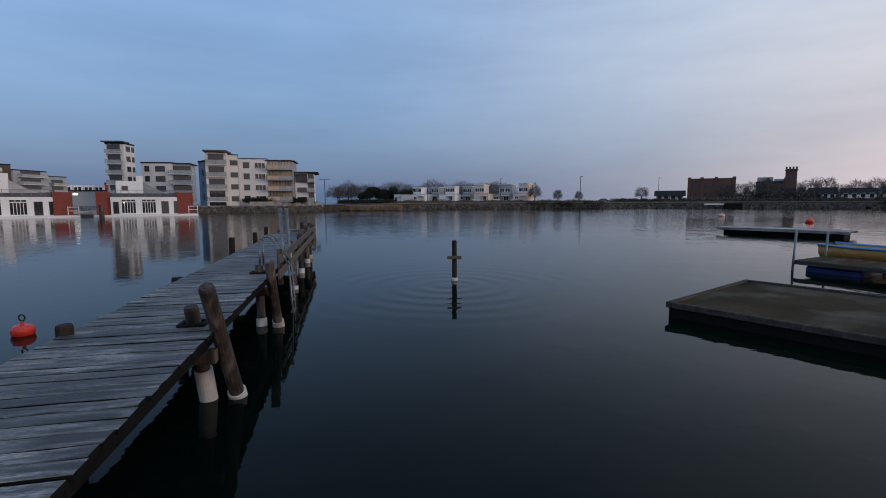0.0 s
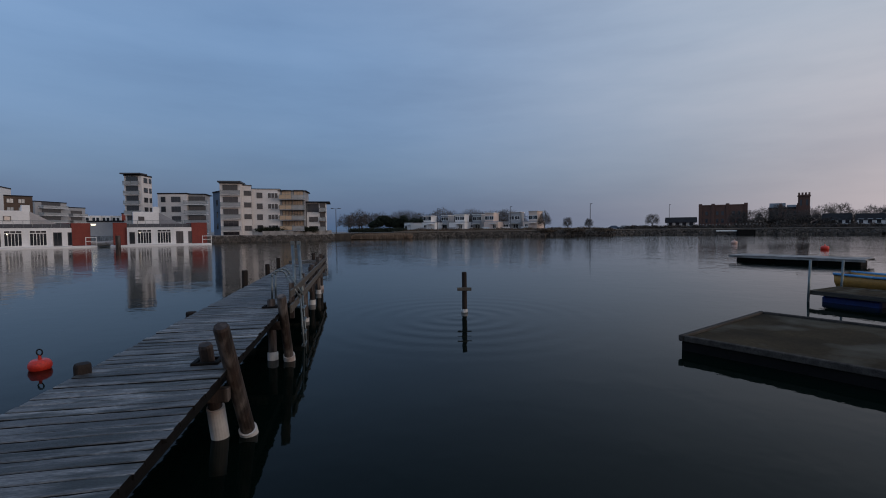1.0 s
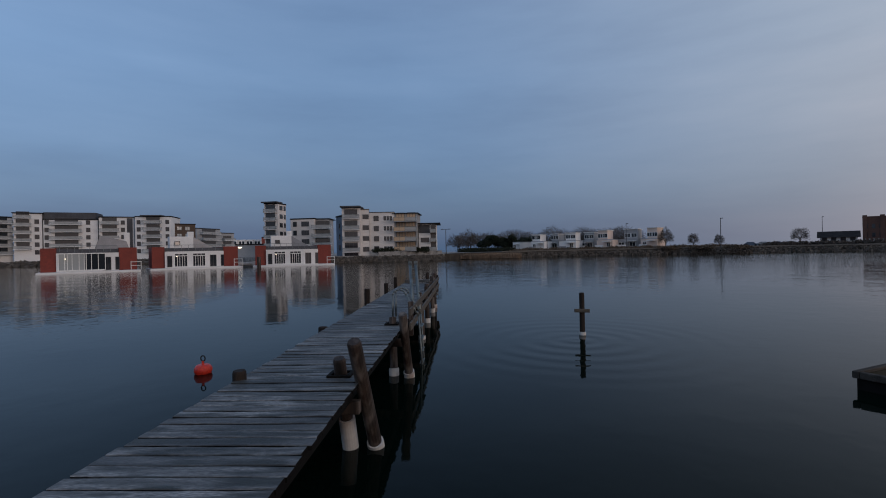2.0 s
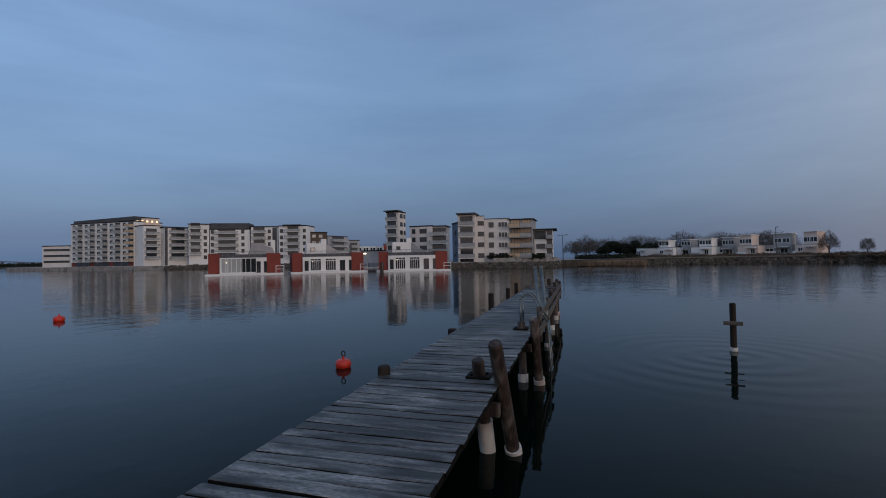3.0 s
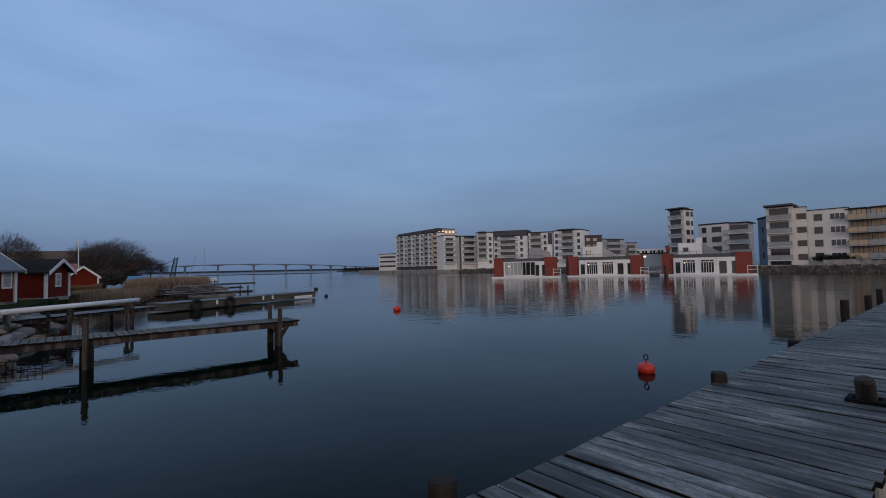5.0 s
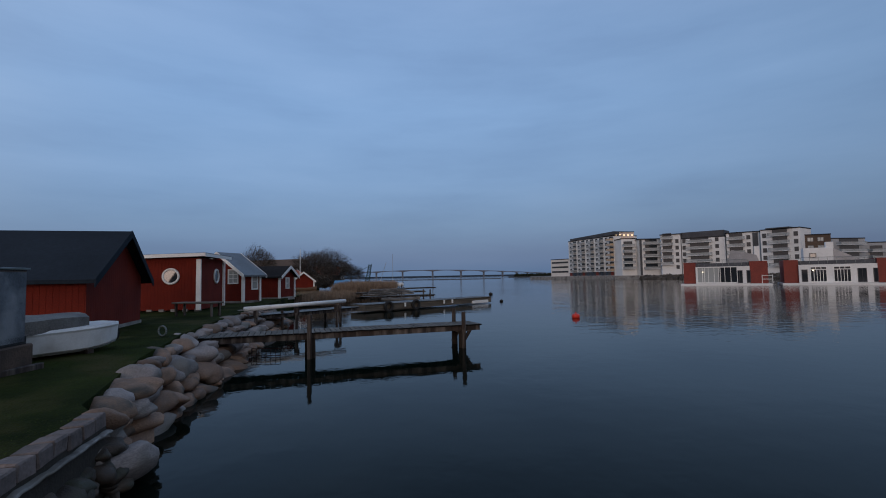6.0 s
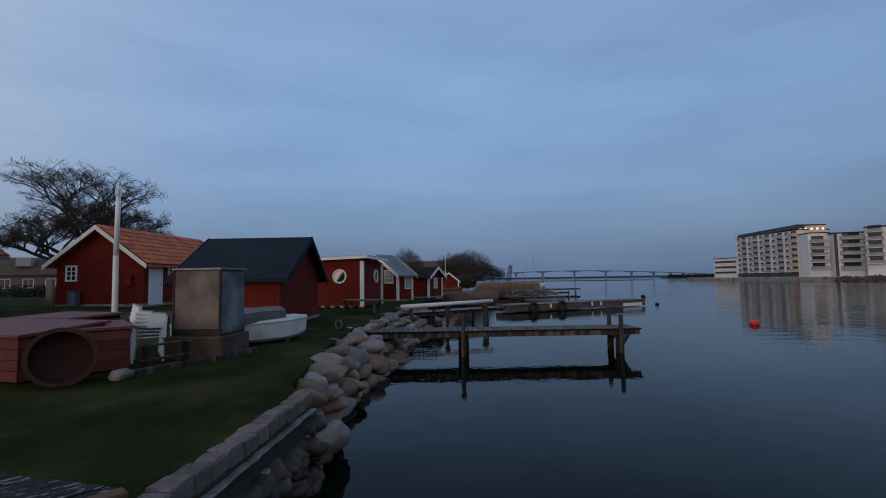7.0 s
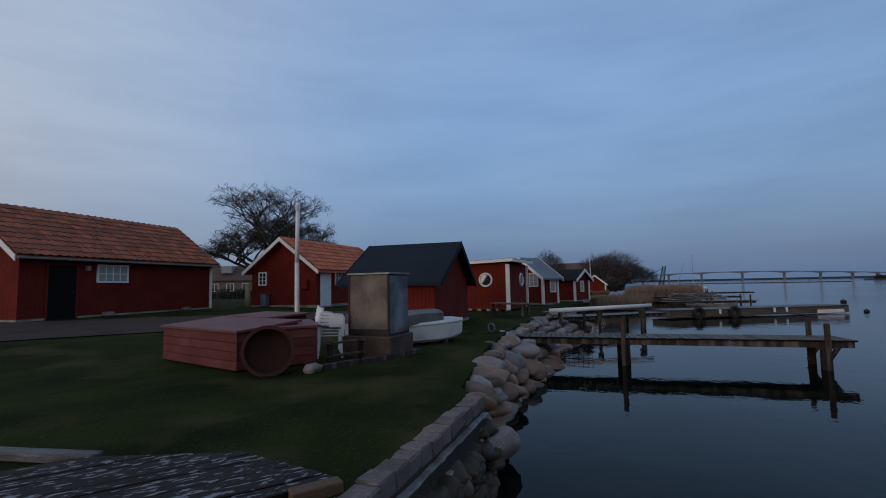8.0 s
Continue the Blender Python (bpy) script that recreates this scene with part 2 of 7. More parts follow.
M_water = water_material()
M_plank = mat("weathered_grey_board", (0.30, 0.295, 0.285), (0.060, 0.058, 0.053), 1.7, 0.55, 0.010, stretch=(1.1, 7, 7), fine=20, vary=0.45, stain=(0.034, 0.034, 0.027), stain_scale=1.5, stain_at=(0.48, 0.60), grain=0.8, spec=0.6, damp=0.40)
# near-black: shade between boards put into their side colour; also the pile collars
M_edge = mat("black_wood_gap_shade", (0.012, 0.011, 0.010), (0.007, 0.0065, 0.006), 4, 0.8, spec=0.08)
M_plank_dark = mat("damp_brown_board", (0.14, 0.12, 0.095), (0.06, 0.052, 0.04), 1.8, 0.75, 0.004, stretch=(0.5, 6, 6), fine=9, vary=0.25)
M_post = mat("wet_brown_timber_pile", (0.048, 0.030, 0.022), (0.016, 0.012, 0.010), 2.2, 0.7, 0.006, stretch=(5, 5, 0.7), fine=14, stain=(0.15, 0.13, 0.115), stain_scale=1.1, stain_at=(0.48, 0.70))
M_sleeve = mat("white_plastic_sleeve", (0.66, 0.65, 0.62), (0.5, 0.48, 0.45), 3, 0.5, 0.002, stain=(0.24, 0.13, 0.09), stain_scale=1.4, grain=0.07, stain_at=(0.54, 0.70))
M_galv = mat("galvanised_steel", (0.19, 0.22, 0.22), (0.12, 0.14, 0.14), 5, 0.45, 0.001, metal=0.6, grain=0.07)
M_iron = mat("dark_iron", (0.03, 0.028, 0.026), (0.015, 0.014, 0.014), 8, 0.55, 0.002, metal=0.4)
M_buoy = mat("orange_red_plastic", (0.75, 0.05, 0.025), (0.6, 0.035, 0.02), 6, 0.4, 0.001)
M_buoy_pale = mat("faded_pink_plastic", (0.7, 0.45, 0.35), (0.6, 0.35, 0.27), 6, 0.5)
M_grass = mat("damp_evening_grass", (0.028, 0.040, 0.008), (0.010, 0.016, 0.004), 0.8, 0.9, 0.03, fine=26, stain=(0.046, 0.044, 0.016), stain_scale=0.7, spec=0.04)
M_blade = mat("grass_blades", (0.050, 0.068, 0.015), (0.028, 0.040, 0.010), 0.8, 0.85, 0, vary=0.2, island=True, spec=0.04)
M_gravel = mat("grey_gravel_path", (0.066, 0.045, 0.036), (0.040, 0.029, 0.024), 1.2, 0.95, 0.02, fine=60, spec=0.2)
M_stone = mat("granite_boulder", (0.33, 0.285, 0.265), (0.17, 0.145, 0.135), 1.3, 0.8, 0.012, fine=28, vary=0.38, stain=(0.13, 0.12, 0.10), stain_scale=0.8)
M_stone_warm = mat("brown_granite_boulder", (0.32, 0.195, 0.125), (0.17, 0.105, 0.072), 1.4, 0.75, 0.012, fine=26, vary=0.3, stain=(0.06, 0.055, 0.045), stain_scale=0.9)
M_rock_far = mat("rubble_stone", (0.11, 0.096, 0.080), (0.055, 0.048, 0.041), 0.9, 0.9, 0.02, vary=0.45, island=True)
M_brick = mat("worn_coping_block", (0.19, 0.152, 0.14), (0.11, 0.09, 0.083), 3.5, 0.85, 0.006, vary=0.2)
M_conc = mat("stained_concrete", (0.34, 0.325, 0.30), (0.2, 0.19, 0.18), 1.5, 0.85, 0.006, stain=(0.11, 0.10, 0.09), stain_scale=0.8)
M_lime = mat("pale_concrete_ledge", (0.34, 0.335, 0.32), (0.07, 0.065, 0.06), 5.0, 0.85, 0.006, stain=(0.15, 0.14, 0.12), stain_scale=1.8)
M_red = boarded(mat("falu_red_board_wall", (0.165, 0.018, 0.009), (0.115, 0.012, 0.0065), 1.4, 0.85, 0.004, spec=0.2), 0, 0.14)
M_redd = mat("falu_red_plain", (0.185, 0.022, 0.012), (0.13, 0.016, 0.009), 2.5, 0.85, 0.004, spec=0.2)
M_maroon = mat("faded_maroon_paint", (0.125, 0.018, 0.014), (0.080, 0.012, 0.010), 1.6, 0.65, 0.004, stain=(0.15, 0.04, 0.034), stain_scale=1.1)
M_white = mat("white_painted_wood", (0.80, 0.80, 0.78), (0.7, 0.7, 0.68), 2, 0.55, 0.002, grain=0.07)
M_plaster = mat("white_render", (0.74, 0.74, 0.73), (0.65, 0.65, 0.64), 0.25, 0.85, 0.004, fine=4, grain=0.07)
M_beige = mat("beige_render", (0.66, 0.63, 0.60), (0.58, 0.555, 0.53), 0.25, 0.85, 0.004, fine=4, grain=0.07)
M_greyw = mat("grey_render", (0.33, 0.34, 0.35), (0.27, 0.28, 0.29), 0.3, 0.85, 0.004, fine=4, grain=0.07)
M_darkw = mat("charcoal_cladding", (0.075, 0.08, 0.09), (0.05, 0.052, 0.06), 0.4, 0.7, 0.003, fine=5)
M_brown = mat("dark_brown_brick", (0.11, 0.075, 0.055), (0.08, 0.055, 0.04), 0.4, 0.85, 0.004, fine=6)
M_bluew = mat("slate_blue_cladding", (0.10, 0.14, 0.19), (0.075, 0.105, 0.15), 0.5, 0.6, 0.002, fine=5)
M_roofd = mat("dark_roof_felt", (0.032, 0.032, 0.034), (0.02, 0.02, 0.022), 0.8, 0.95, 0.006, fine=12, spec=0.05)
M_navy = mat("blue_black_sheet_roof", (0.017, 0.025, 0.036), (0.012, 0.018, 0.026), 0.8, 0.8, 0.003, fine=10, spec=0.12)
M_roofg = mat("grey_sheet_roof", (0.17, 0.19, 0.21), (0.12, 0.135, 0.15), 0.8, 0.5, 0.003, fine=10)
M_sky = mat("pale_glass_roof", (0.24, 0.255, 0.28), (0.18, 0.19, 0.21), 0.8, 0.3, 0.0, fine=6, grain=0.07)
M_tile = mat("orange_clay_tile", (0.58, 0.165, 0.072), (0.45, 0.12, 0.055), 1.5, 0.8, 0.004, vary=0.25)
M_tile_old = mat("old_brown_clay_tile", (0.42, 0.122, 0.054), (0.28, 0.08, 0.038), 1.2, 0.85, 0.004, vary=0.25, stain=(0.15, 0.07, 0.04), stain_scale=0.8)
M_frame_d = mat("dark_window_frame", (0.05, 0.05, 0.055), (0.04, 0.04, 0.045), 3, 0.5)
M_glass = glass("dark_window_glass", (0.02, 0.025, 0.03))
M_glass_l = glass("pale_curtained_glass", (0.32, 0.34, 0.335), 0.12)
M_glass_b = glass("balcony_glass", (0.46, 0.48, 0.48), 0.2)
_b = M_glass_b.node_tree.nodes["Principled BSDF"]
_b.inputs["Alpha"].default_value = 0.45
# amber glass of one wing; elsewhere sunset glow painted on balconies
M_glass_w = glass("amber_and_sunset_glazing", (0.46, 0.33, 0.21), 0.3)
M_lit = glow("lit_window", (1.0, 0.72, 0.42), 0.9)
M_lamp = glow("lamp_bulb", (1.0, 0.85, 0.62), 2.5)
M_fred = mat("rust_red_panel", (0.21, 0.036, 0.024), (0.17, 0.030, 0.02), 0.6, 0.7, 0.002, fine=6)
M_brickred = mat("castle_brick", (0.135, 0.070, 0.052), (0.098, 0.052, 0.040), 0.2, 0.9, 0.01, fine=3)
M_bark = mat("dark_bark", (0.055, 0.045, 0.037), (0.03, 0.025, 0.021), 3, 0.95, 0.01)
M_twig = mat("bare_twigs", (0.075, 0.060, 0.048), (0.045, 0.037, 0.03), 2, 0.95, 0)
# paler, greyer copy of M_twig: distance haze put into the colour
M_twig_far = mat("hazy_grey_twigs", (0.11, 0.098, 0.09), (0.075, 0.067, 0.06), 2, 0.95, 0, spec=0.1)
M_stone_wet = mat("wet_dark_stone", (0.080, 0.056, 0.038), (0.034, 0.025, 0.018), 1.6, 0.6, 0.012, fine=26, vary=0.45, stain=(0.045, 0.046, 0.03), stain_scale=1.2)
M_stub = mat("black_brown_pile_end", (0.034, 0.025, 0.020), (0.016, 0.012, 0.010), 2.5, 0.8, 0.006, stretch=(5, 5, 0.7), fine=14, spec=0.2)
M_rim = mat("greyed_raft_rim", (0.075, 0.066, 0.057), (0.036, 0.032, 0.028), 2.0, 0.85, 0.005, stretch=(0.6, 4, 4), fine=12, spec=0.05)
M_pine = mat("dark_pine_needles", (0.018, 0.028, 0.014), (0.010, 0.016, 0.009), 1.5, 0.95, 0, vary=0.4, island=True)
M_brush = mat("dry_brown_brush", (0.13, 0.095, 0.062), (0.075, 0.055, 0.038), 0.6, 0.95, 0, vary=0.3, island=True)
M_reed = mat("dry_reeds", (0.30, 0.215, 0.15), (0.21, 0.15, 0.105), 0.8, 0.95, 0, vary=0.3, island=True)
M_hedge = mat("dark_hedge", (0.022, 0.030, 0.014), (0.012, 0.017, 0.009), 2, 0.95, 0.05, vary=0.3, island=True)
M_hull = mat("white_gelcoat", (0.76, 0.77, 0.77), (0.66, 0.67, 0.67), 2, 0.35, 0.001, stain=(0.45, 0.44, 0.42), stain_scale=1.0, grain=0.07)
M_tarp = mat("grey_tarpaulin", (0.17, 0.165, 0.155), (0.085, 0.08, 0.075), 2.5, 0.6, 0.01)
M_boatblue = mat("sky_blue_paint", (0.10, 0.30, 0.52), (0.08, 0.24, 0.44), 3, 0.5, 0.001)
M_boator = mat("ochre_hull_paint", (0.48, 0.25, 0.06), (0.4, 0.2, 0.05), 3, 0.55, 0.001)
M_float = mat("blue_plastic_float", (0.008, 0.024, 0.15), (0.006, 0.02, 0.11), 3, 0.45)
M_tar = mat("black_tarred_timber", (0.011, 0.0105, 0.010), (0.007, 0.007, 0.007), 3, 0.75, 0.004, fine=20, spec=0.08)
M_raft = mat("mossy_raft_deck", (0.056, 0.042, 0.024), (0.025, 0.020, 0.013), 0.9, 0.9, 0.005, fine=14, spec=0.05, stain=(0.085, 0.078, 0.06), stain_scale=0.7)
M_chair = mat("white_garden_plastic", (0.70, 0.71, 0.70), (0.62, 0.63, 0.62), 4, 0.45, grain=0.07)
M_steelbox = mat("weathered_steel_sheet", (0.135, 0.112, 0.100), (0.070, 0.056, 0.049), 1.8, 0.6, 0.004, metal=0.0, stain=(0.18, 0.155, 0.125), stain_scale=1.4, spec=0.25)
M_steelbox2 = mat("blue_grey_steel_sheet", (0.14, 0.16, 0.185), (0.075, 0.088, 0.105), 2.2, 0.5, 0.004, metal=0.3, stain=(0.24, 0.255, 0.27), stain_scale=1.6)
M_plinth = mat("brown_stained_concrete", (0.105, 0.070, 0.050), (0.055, 0.037, 0.028), 2.2, 0.9, 0.008, stain=(0.04, 0.03, 0.024), stain_scale=1.2)
# lighter copy of M_maroon: light falling on the lid tops, painted in
M_lid = mat("skylit_maroon_lid", (0.17, 0.046, 0.042), (0.12, 0.033, 0.03), 1.4, 0.6, 0.004, stain=(0.13, 0.033, 0.03), stain_scale=0.9)
M_rust = mat("rusted_steel", (0.062, 0.018, 0.014), (0.034, 0.011, 0.009), 3, 0.8, 0.006)
M_peel = mat("peeling_white_paint_on_board", (0.034, 0.029, 0.028), (0.016, 0.014, 0.013), 2.0, 0.75, 0.004, stretch=(1.0, 3, 3), fine=14, stain=(0.21, 0.21, 0.22), stain_scale=9.0, spec=0.12, stain_at=(0.57, 0.61))
M_timber = mat("brown_timber", (0.13, 0.072, 0.038), (0.08, 0.045, 0.025), 2.0, 0.7, 0.004, stretch=(0.5, 5, 5))
M_rubber = mat("tyre_rubber", (0.022, 0.022, 0.022), (0.014, 0.014, 0.014), 6, 0.85, 0.003)
# bridge and coast carry the blue of distance haze in their base colours
M_bridge = mat("bridge_concrete_in_haze", (0.13, 0.15, 0.195), (0.11, 0.13, 0.17), 0.01, 0.9)
M_coast = mat("far_wooded_coast_in_haze", (0.035, 0.055, 0.085), (0.028, 0.045, 0.07), 0.005, 1.0)
M_door = mat("white_door_paint", (0.72, 0.76, 0.78), (0.66, 0.70, 0.72), 2, 0.5)
# warm render of villas; on the end tower it is painted sunset light
M_pink = mat("warm_white_and_sunset_render", (0.70, 0.58, 0.50), (0.62, 0.50, 0.43), 0.3, 0.85, fine=4, grain=0.07)
M_crane = mat("dark_green_steel", (0.02, 0.055, 0.05), (0.015, 0.04, 0.04), 3, 0.6)
M_crest = mat("dark_weathered_concrete", (0.16, 0.145, 0.125), (0.10, 0.09, 0.078), 0.6, 0.9, 0.01, fine=6)
M_mud = mat("shore_mud", (0.055, 0.047, 0.037), (0.030, 0.026, 0.021), 0.8, 0.9, 0.01)
M_sack = mat("beige_canvas", (0.40, 0.32, 0.23), (0.32, 0.26, 0.19), 3, 0.9, 0.01)


# ---- mesh helpers ----
def box(bm, c, s, rz=0.0, bevel=0.0, rx=0.0, ry=0.0):
    m = Matrix.Translation(c) @ Euler((rx, ry, rz)).to_matrix().to_4x4() @ Matrix.Diagonal((*s, 1))
    r = bmesh.ops.create_cube(bm, size=1, matrix=m)
    if bevel:
        es = list({e for v in r["verts"] for e in v.link_edges})
        bmesh.ops.bevel(bm, geom=es, offset=bevel, segments=1, affect="EDGES")
    return bm


def tube(bm, p0, p1, r0, r1=None, seg=10, caps=True):
    p0, p1 = Vector(p0), Vector(p1)
    r1 = r0 if r1 is None else r1
    d = (p1 - p0).normalized()
    a = d.cross(Vector((0, 0, 1)) if abs(d.z) < 0.95 else Vector((1, 0, 0))).normalized()
    b = d.cross(a)
    rings = []
    for p, r in ((p0, r0), (p1, r1)):
        rings.append([bm.verts.new(p + r * (math.cos(2 * math.pi * k / seg) * a + math.sin(2 * math.pi * k / seg) * b)) for k in range(seg)])
    for k in range(seg):
        bm.faces.new((rings[0][k], rings[0][(k + 1) % seg], rings[1][(k + 1) % seg], rings[1][k]))
    if caps:
        bm.faces.new(rings[0][::-1])
        bm.faces.new(rings[1])
    return bm


def prism(bm, pts, z0, z1):
    """An upright prism over a plan polygon."""
    lo = [bm.verts.new((x, y, z0)) for x, y in pts]
    hi = [bm.verts.new((x, y, z1)) for x, y in pts]
    n = len(pts)
    for k in range(n):
        bm.faces.new((lo[k], lo[(k + 1) % n], hi[(k + 1) % n], hi[k]))
    bm.faces.new(lo[::-1])
    bm.faces.new(hi)
    return bm


def extrude_x(bm, prof, x0, x1):
    """A profile in y and z drawn out along x."""
    a = [bm.verts.new((x0, y, z)) for y, z in prof]
    b = [bm.verts.new((x1, y, z)) for y, z in prof]
    n = len(prof)
    for k in range(n):
        bm.faces.new((a[k], a[(k + 1) % n], b[(k + 1) % n], b[k]))
    bm.faces.new(a[::-1])
    bm.faces.new(b)
    return bm


def extrude_y(bm, prof, y0, y1):
    a = [bm.verts.new((x, y0, z)) for x, z in prof]
    b = [bm.verts.new((x, y1, z)) for x, z in prof]
    n = len(prof)
    for k in range(n):
        bm.faces.new((a[k], a[(k + 1) % n], b[(k + 1) % n], b[k]))
    bm.faces.new(a[::-1])
    bm.faces.new(b)
    return bm


def finish(bm, name, material, smooth=False):
    bmesh.ops.recalc_face_normals(bm, faces=bm.faces)
    me = bpy.data.meshes.new(name)
    bm.to_mesh(me)
    bm.free()
    me.materials.append(material)
    if smooth:
        for p in me.polygons:
            p.use_smooth = True
    return me


def part(name, bm, material, parent=None, label="", smooth=False, m=None):
    me = bm if isinstance(bm, bpy.types.Mesh) else finish(bm, name, material, smooth)
    ob = new(name, me)
    ob.parent = parent
    if m is not None:
        ob.matrix_basis = m
    return tagged(ob, label)


def thing(name, label, category, x=0, y=0, z=0, rz=0.0, group="", kind=""):
    ob = new(name)
    ob.empty_display_size = 0.3
    ob.matrix_basis = pose(x, y, z, 0, 0, rz)
    return tagged(ob, label, category, group, kind)


def polar(a, d):
    return d * math.sin(radians(a)), d * math.cos(radians(a))


def along(ax, ay, bx, by):
    return math.degrees(math.atan2(by - ay, bx - ax)), math.hypot(bx - ax, by - ay)


rnd = random.Random(7)
# ---- setting: water, land ----
def sheet(name, pts, z0, z1, material, label, category, kind="structure"):
    bm = bmesh.new()
    prism(bm, pts, z0, z1)
    return tagged(part(name, bm, material), label, category, "", kind)


bm = bmesh.new()
bmesh.ops.create_grid(bm, x_segments=1, y_segments=1, size=4500)
tagged(part("water", bm, M_water), "still dark harbour water with faint ripples", "water", "", "structure")

GRASS = 0.95
shore = [(-160, -32), (-100, -17), (-70, -12.5), (-45, -9.5), (-27, -7.6), (-20, -6.9), (-13.5, -5.9), (-9.5, -4.9), (-6.15, -3.76), (-5.8, -3.44), (-3.0, -3.04), (6, -1.65), (60, 6), (300, 40)]


def gz(x, y):
    """Height of the lawn, which rises a little inland."""
    f = min(max((-y - 9) / 14, 0), 1) * min(max((x + 48) / 18, 0), 1)
    return GRASS + 0.36 * f * f * (3 - 2 * f)


bm = bmesh.new()
prism(bm, shore + [(300, -400), (-400, -400)], -0.6, GRASS)
N = 40
gv = [[bm.verts.new((-50 + 2.2 * i, -8.6 - 2.0 * j, gz(-50 + 2.2 * i, -8.6 - 2.0 * j) + 0.004)) for i in range(N + 1)] for j in range(N + 1)]
for j in range(N):
    for i in range(N):
        bm.faces.new((gv[j][i], gv[j + 1][i], gv[j + 1][i + 1], gv[j][i + 1]))
tagged(part("ground", bm, M_grass), "damp dark green lawn along the waterside", "lawn", "", "structure")
bm = bmesh.new()
pa = [(6, -16.9), (-2, -16.7), (-6, -15.7), (-9, -14.6), (-13, -14.2), (-18, -13.8), (-26, -13.4)]
pb = [(6, -23.8), (-2, -23.2), (-7, -21.6), (-11, -19.6), (-15, -17.2), (-19, -15.6), (-26, -15.2)]
rows = [[bm.verts.new((x0 + (x1 - x0) * k / 6, y0 + (y1 - y0) * k / 6, gz(x0 + (x1 - x0) * k / 6, y0 + (y1 - y0) * k / 6) + 0.03)) for k in range(7)] for (x0, y0), (x1, y1) in zip(pa, pb)]
for r0, r1 in zip(rows, rows[1:]):
    for k in range(6):
        bm.faces.new((r0[k], r0[k + 1], r1[k + 1], r1[k]))
tagged(part("path", bm, M_gravel), "worn grey gravel path across the lawn", "path", "", "structure")

# grass blades near the camera
def grass():
    r = np.random.default_rng(3)
    n = 60000
    x = -13 + 12.5 * r.random(n)
    y = -15 + 12 * r.random(n)
    edge = np.interp(x, [-13.5, -9.5, -6.15, -5.8, -3.0, 1], [-5.9, -4.9, -3.76, -3.44, -3.04, -2.45])
    keep = (y < edge - 0.03) & ~((x > -3.15) & (y > -4.75))
    x, y = x[keep], y[keep]
    n = len(x)
    h = 0.003 + 0.007 * r.random(n)
    a = 6.28 * r.random(n)
    w = 0.004 + 0.003 * r.random(n)
    lean = 0.08 * (r.random((n, 2)) - 0.5)
    v = np.zeros((n, 3, 3))
    v[:, 0] = np.stack([x - w * np.cos(a), y - w * np.sin(a), np.full(n, GRASS)], 1)
    v[:, 1] = np.stack([x + w * np.cos(a), y + w * np.sin(a), np.full(n, GRASS)], 1)
    v[:, 2] = np.stack([x + lean[:, 0], y + lean[:, 1], GRASS + h], 1)
    me = bpy.data.meshes.new("grass")
    me.from_pydata(v.reshape(-1, 3).tolist(), [], np.arange(3 * n).reshape(-1, 3).tolist())
    me.materials.append(M_blade)
    tagged(new("grass", me), "short uneven grass blades on the lawn", "grass", "", "stuff")


grass()


# ---- shared piece meshes ----
def plank_mesh(length, width, thick, seed, material):
    """A worn board along x, edges slightly uneven, centred, its top at z = 0."""
    r = random.Random(seed)
    n = 6
    bm = bmesh.new()
    prof = []
    for k in range(n + 1):
        x = -length / 2 + length * k / n
        j = lambda s: (r.random() - 0.5) * s
        w0, w1 = -width / 2 + j(0.008), width / 2 + j(0.008)
        zt = j(0.006)
        prof.append([bm.verts.new(p) for p in ((x, w0, -thick), (x, w1, -thick), (x, w1, zt - 0.006), (x, w1 - 0.006, zt), (x, w0 + 0.006, zt), (x, w0, zt - 0.006))])
    for a, b in zip(prof, prof[1:]):
        for k in range(6):
            bm.faces.new((a[k], a[(k + 1) % 6], b[(k + 1) % 6], b[k]))
    bm.faces.new(prof[0][::-1])
    bm.faces.new(prof[-1])
    me = finish(bm, "plank", material)
    # sides and undersides get the painted gap shade
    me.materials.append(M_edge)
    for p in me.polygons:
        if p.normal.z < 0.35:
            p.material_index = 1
    return me


def pile(parent, name, base, top, r, sleeve=0.0, label="", mat_=None):
    """A timber pile with rounded worn top, from base to top in the parent's space, sometimes in a white sleeve at the waterline."""
    bm = bmesh.new()
    b, t = Vector(base), Vector(top)
    d = (t - b).normalized()
    seg = 14
    tube(bm, b - d * 0.8, b + (t - b) * 0.55, r * 1.02, r * 0.98, seg, False)
    tube(bm, b + (t - b) * 0.55, t - d * 0.03, r * 0.98, r * 0.95, seg, False)
    tube(bm, t - d * 0.03, t, r * 0.95, r * 0.82, seg)
    bmesh.ops.remove_doubles(bm, verts=bm.verts, dist=0.0005)
    for v in bm.verts:
        v.co += noise.noise_vector(v.co * 5) * r * 0.09
    p = part(name, bm, mat_ or M_post, parent, label, smooth=False)
    if sleeve:
        bm = bmesh.new()
        tube(bm, b - d * 0.6, b + d * sleeve, r * 1.28, r * 1.26, 20)
        bmesh.ops.inset_individual(bm, faces=[max(bm.faces, key=lambda f: f.calc_center_median().z)], thickness=r * 0.12, depth=-0.02)
        part("sleeve", bm, M_sleeve, p, "stained white plastic sleeve", smooth=False)
    return p


# ---- the long pier ----
PA = along(-1.495, 0.0, -6.67, 20.5)[0] - 90
pier = thing("pier", "long narrow weathered grey plank pier on timber piles", "pier", -1.495, 0.0, 0, PA)
DECK, HALF = 1.0, 0.752
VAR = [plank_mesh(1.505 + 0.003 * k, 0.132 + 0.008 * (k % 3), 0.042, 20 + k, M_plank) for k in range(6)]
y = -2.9
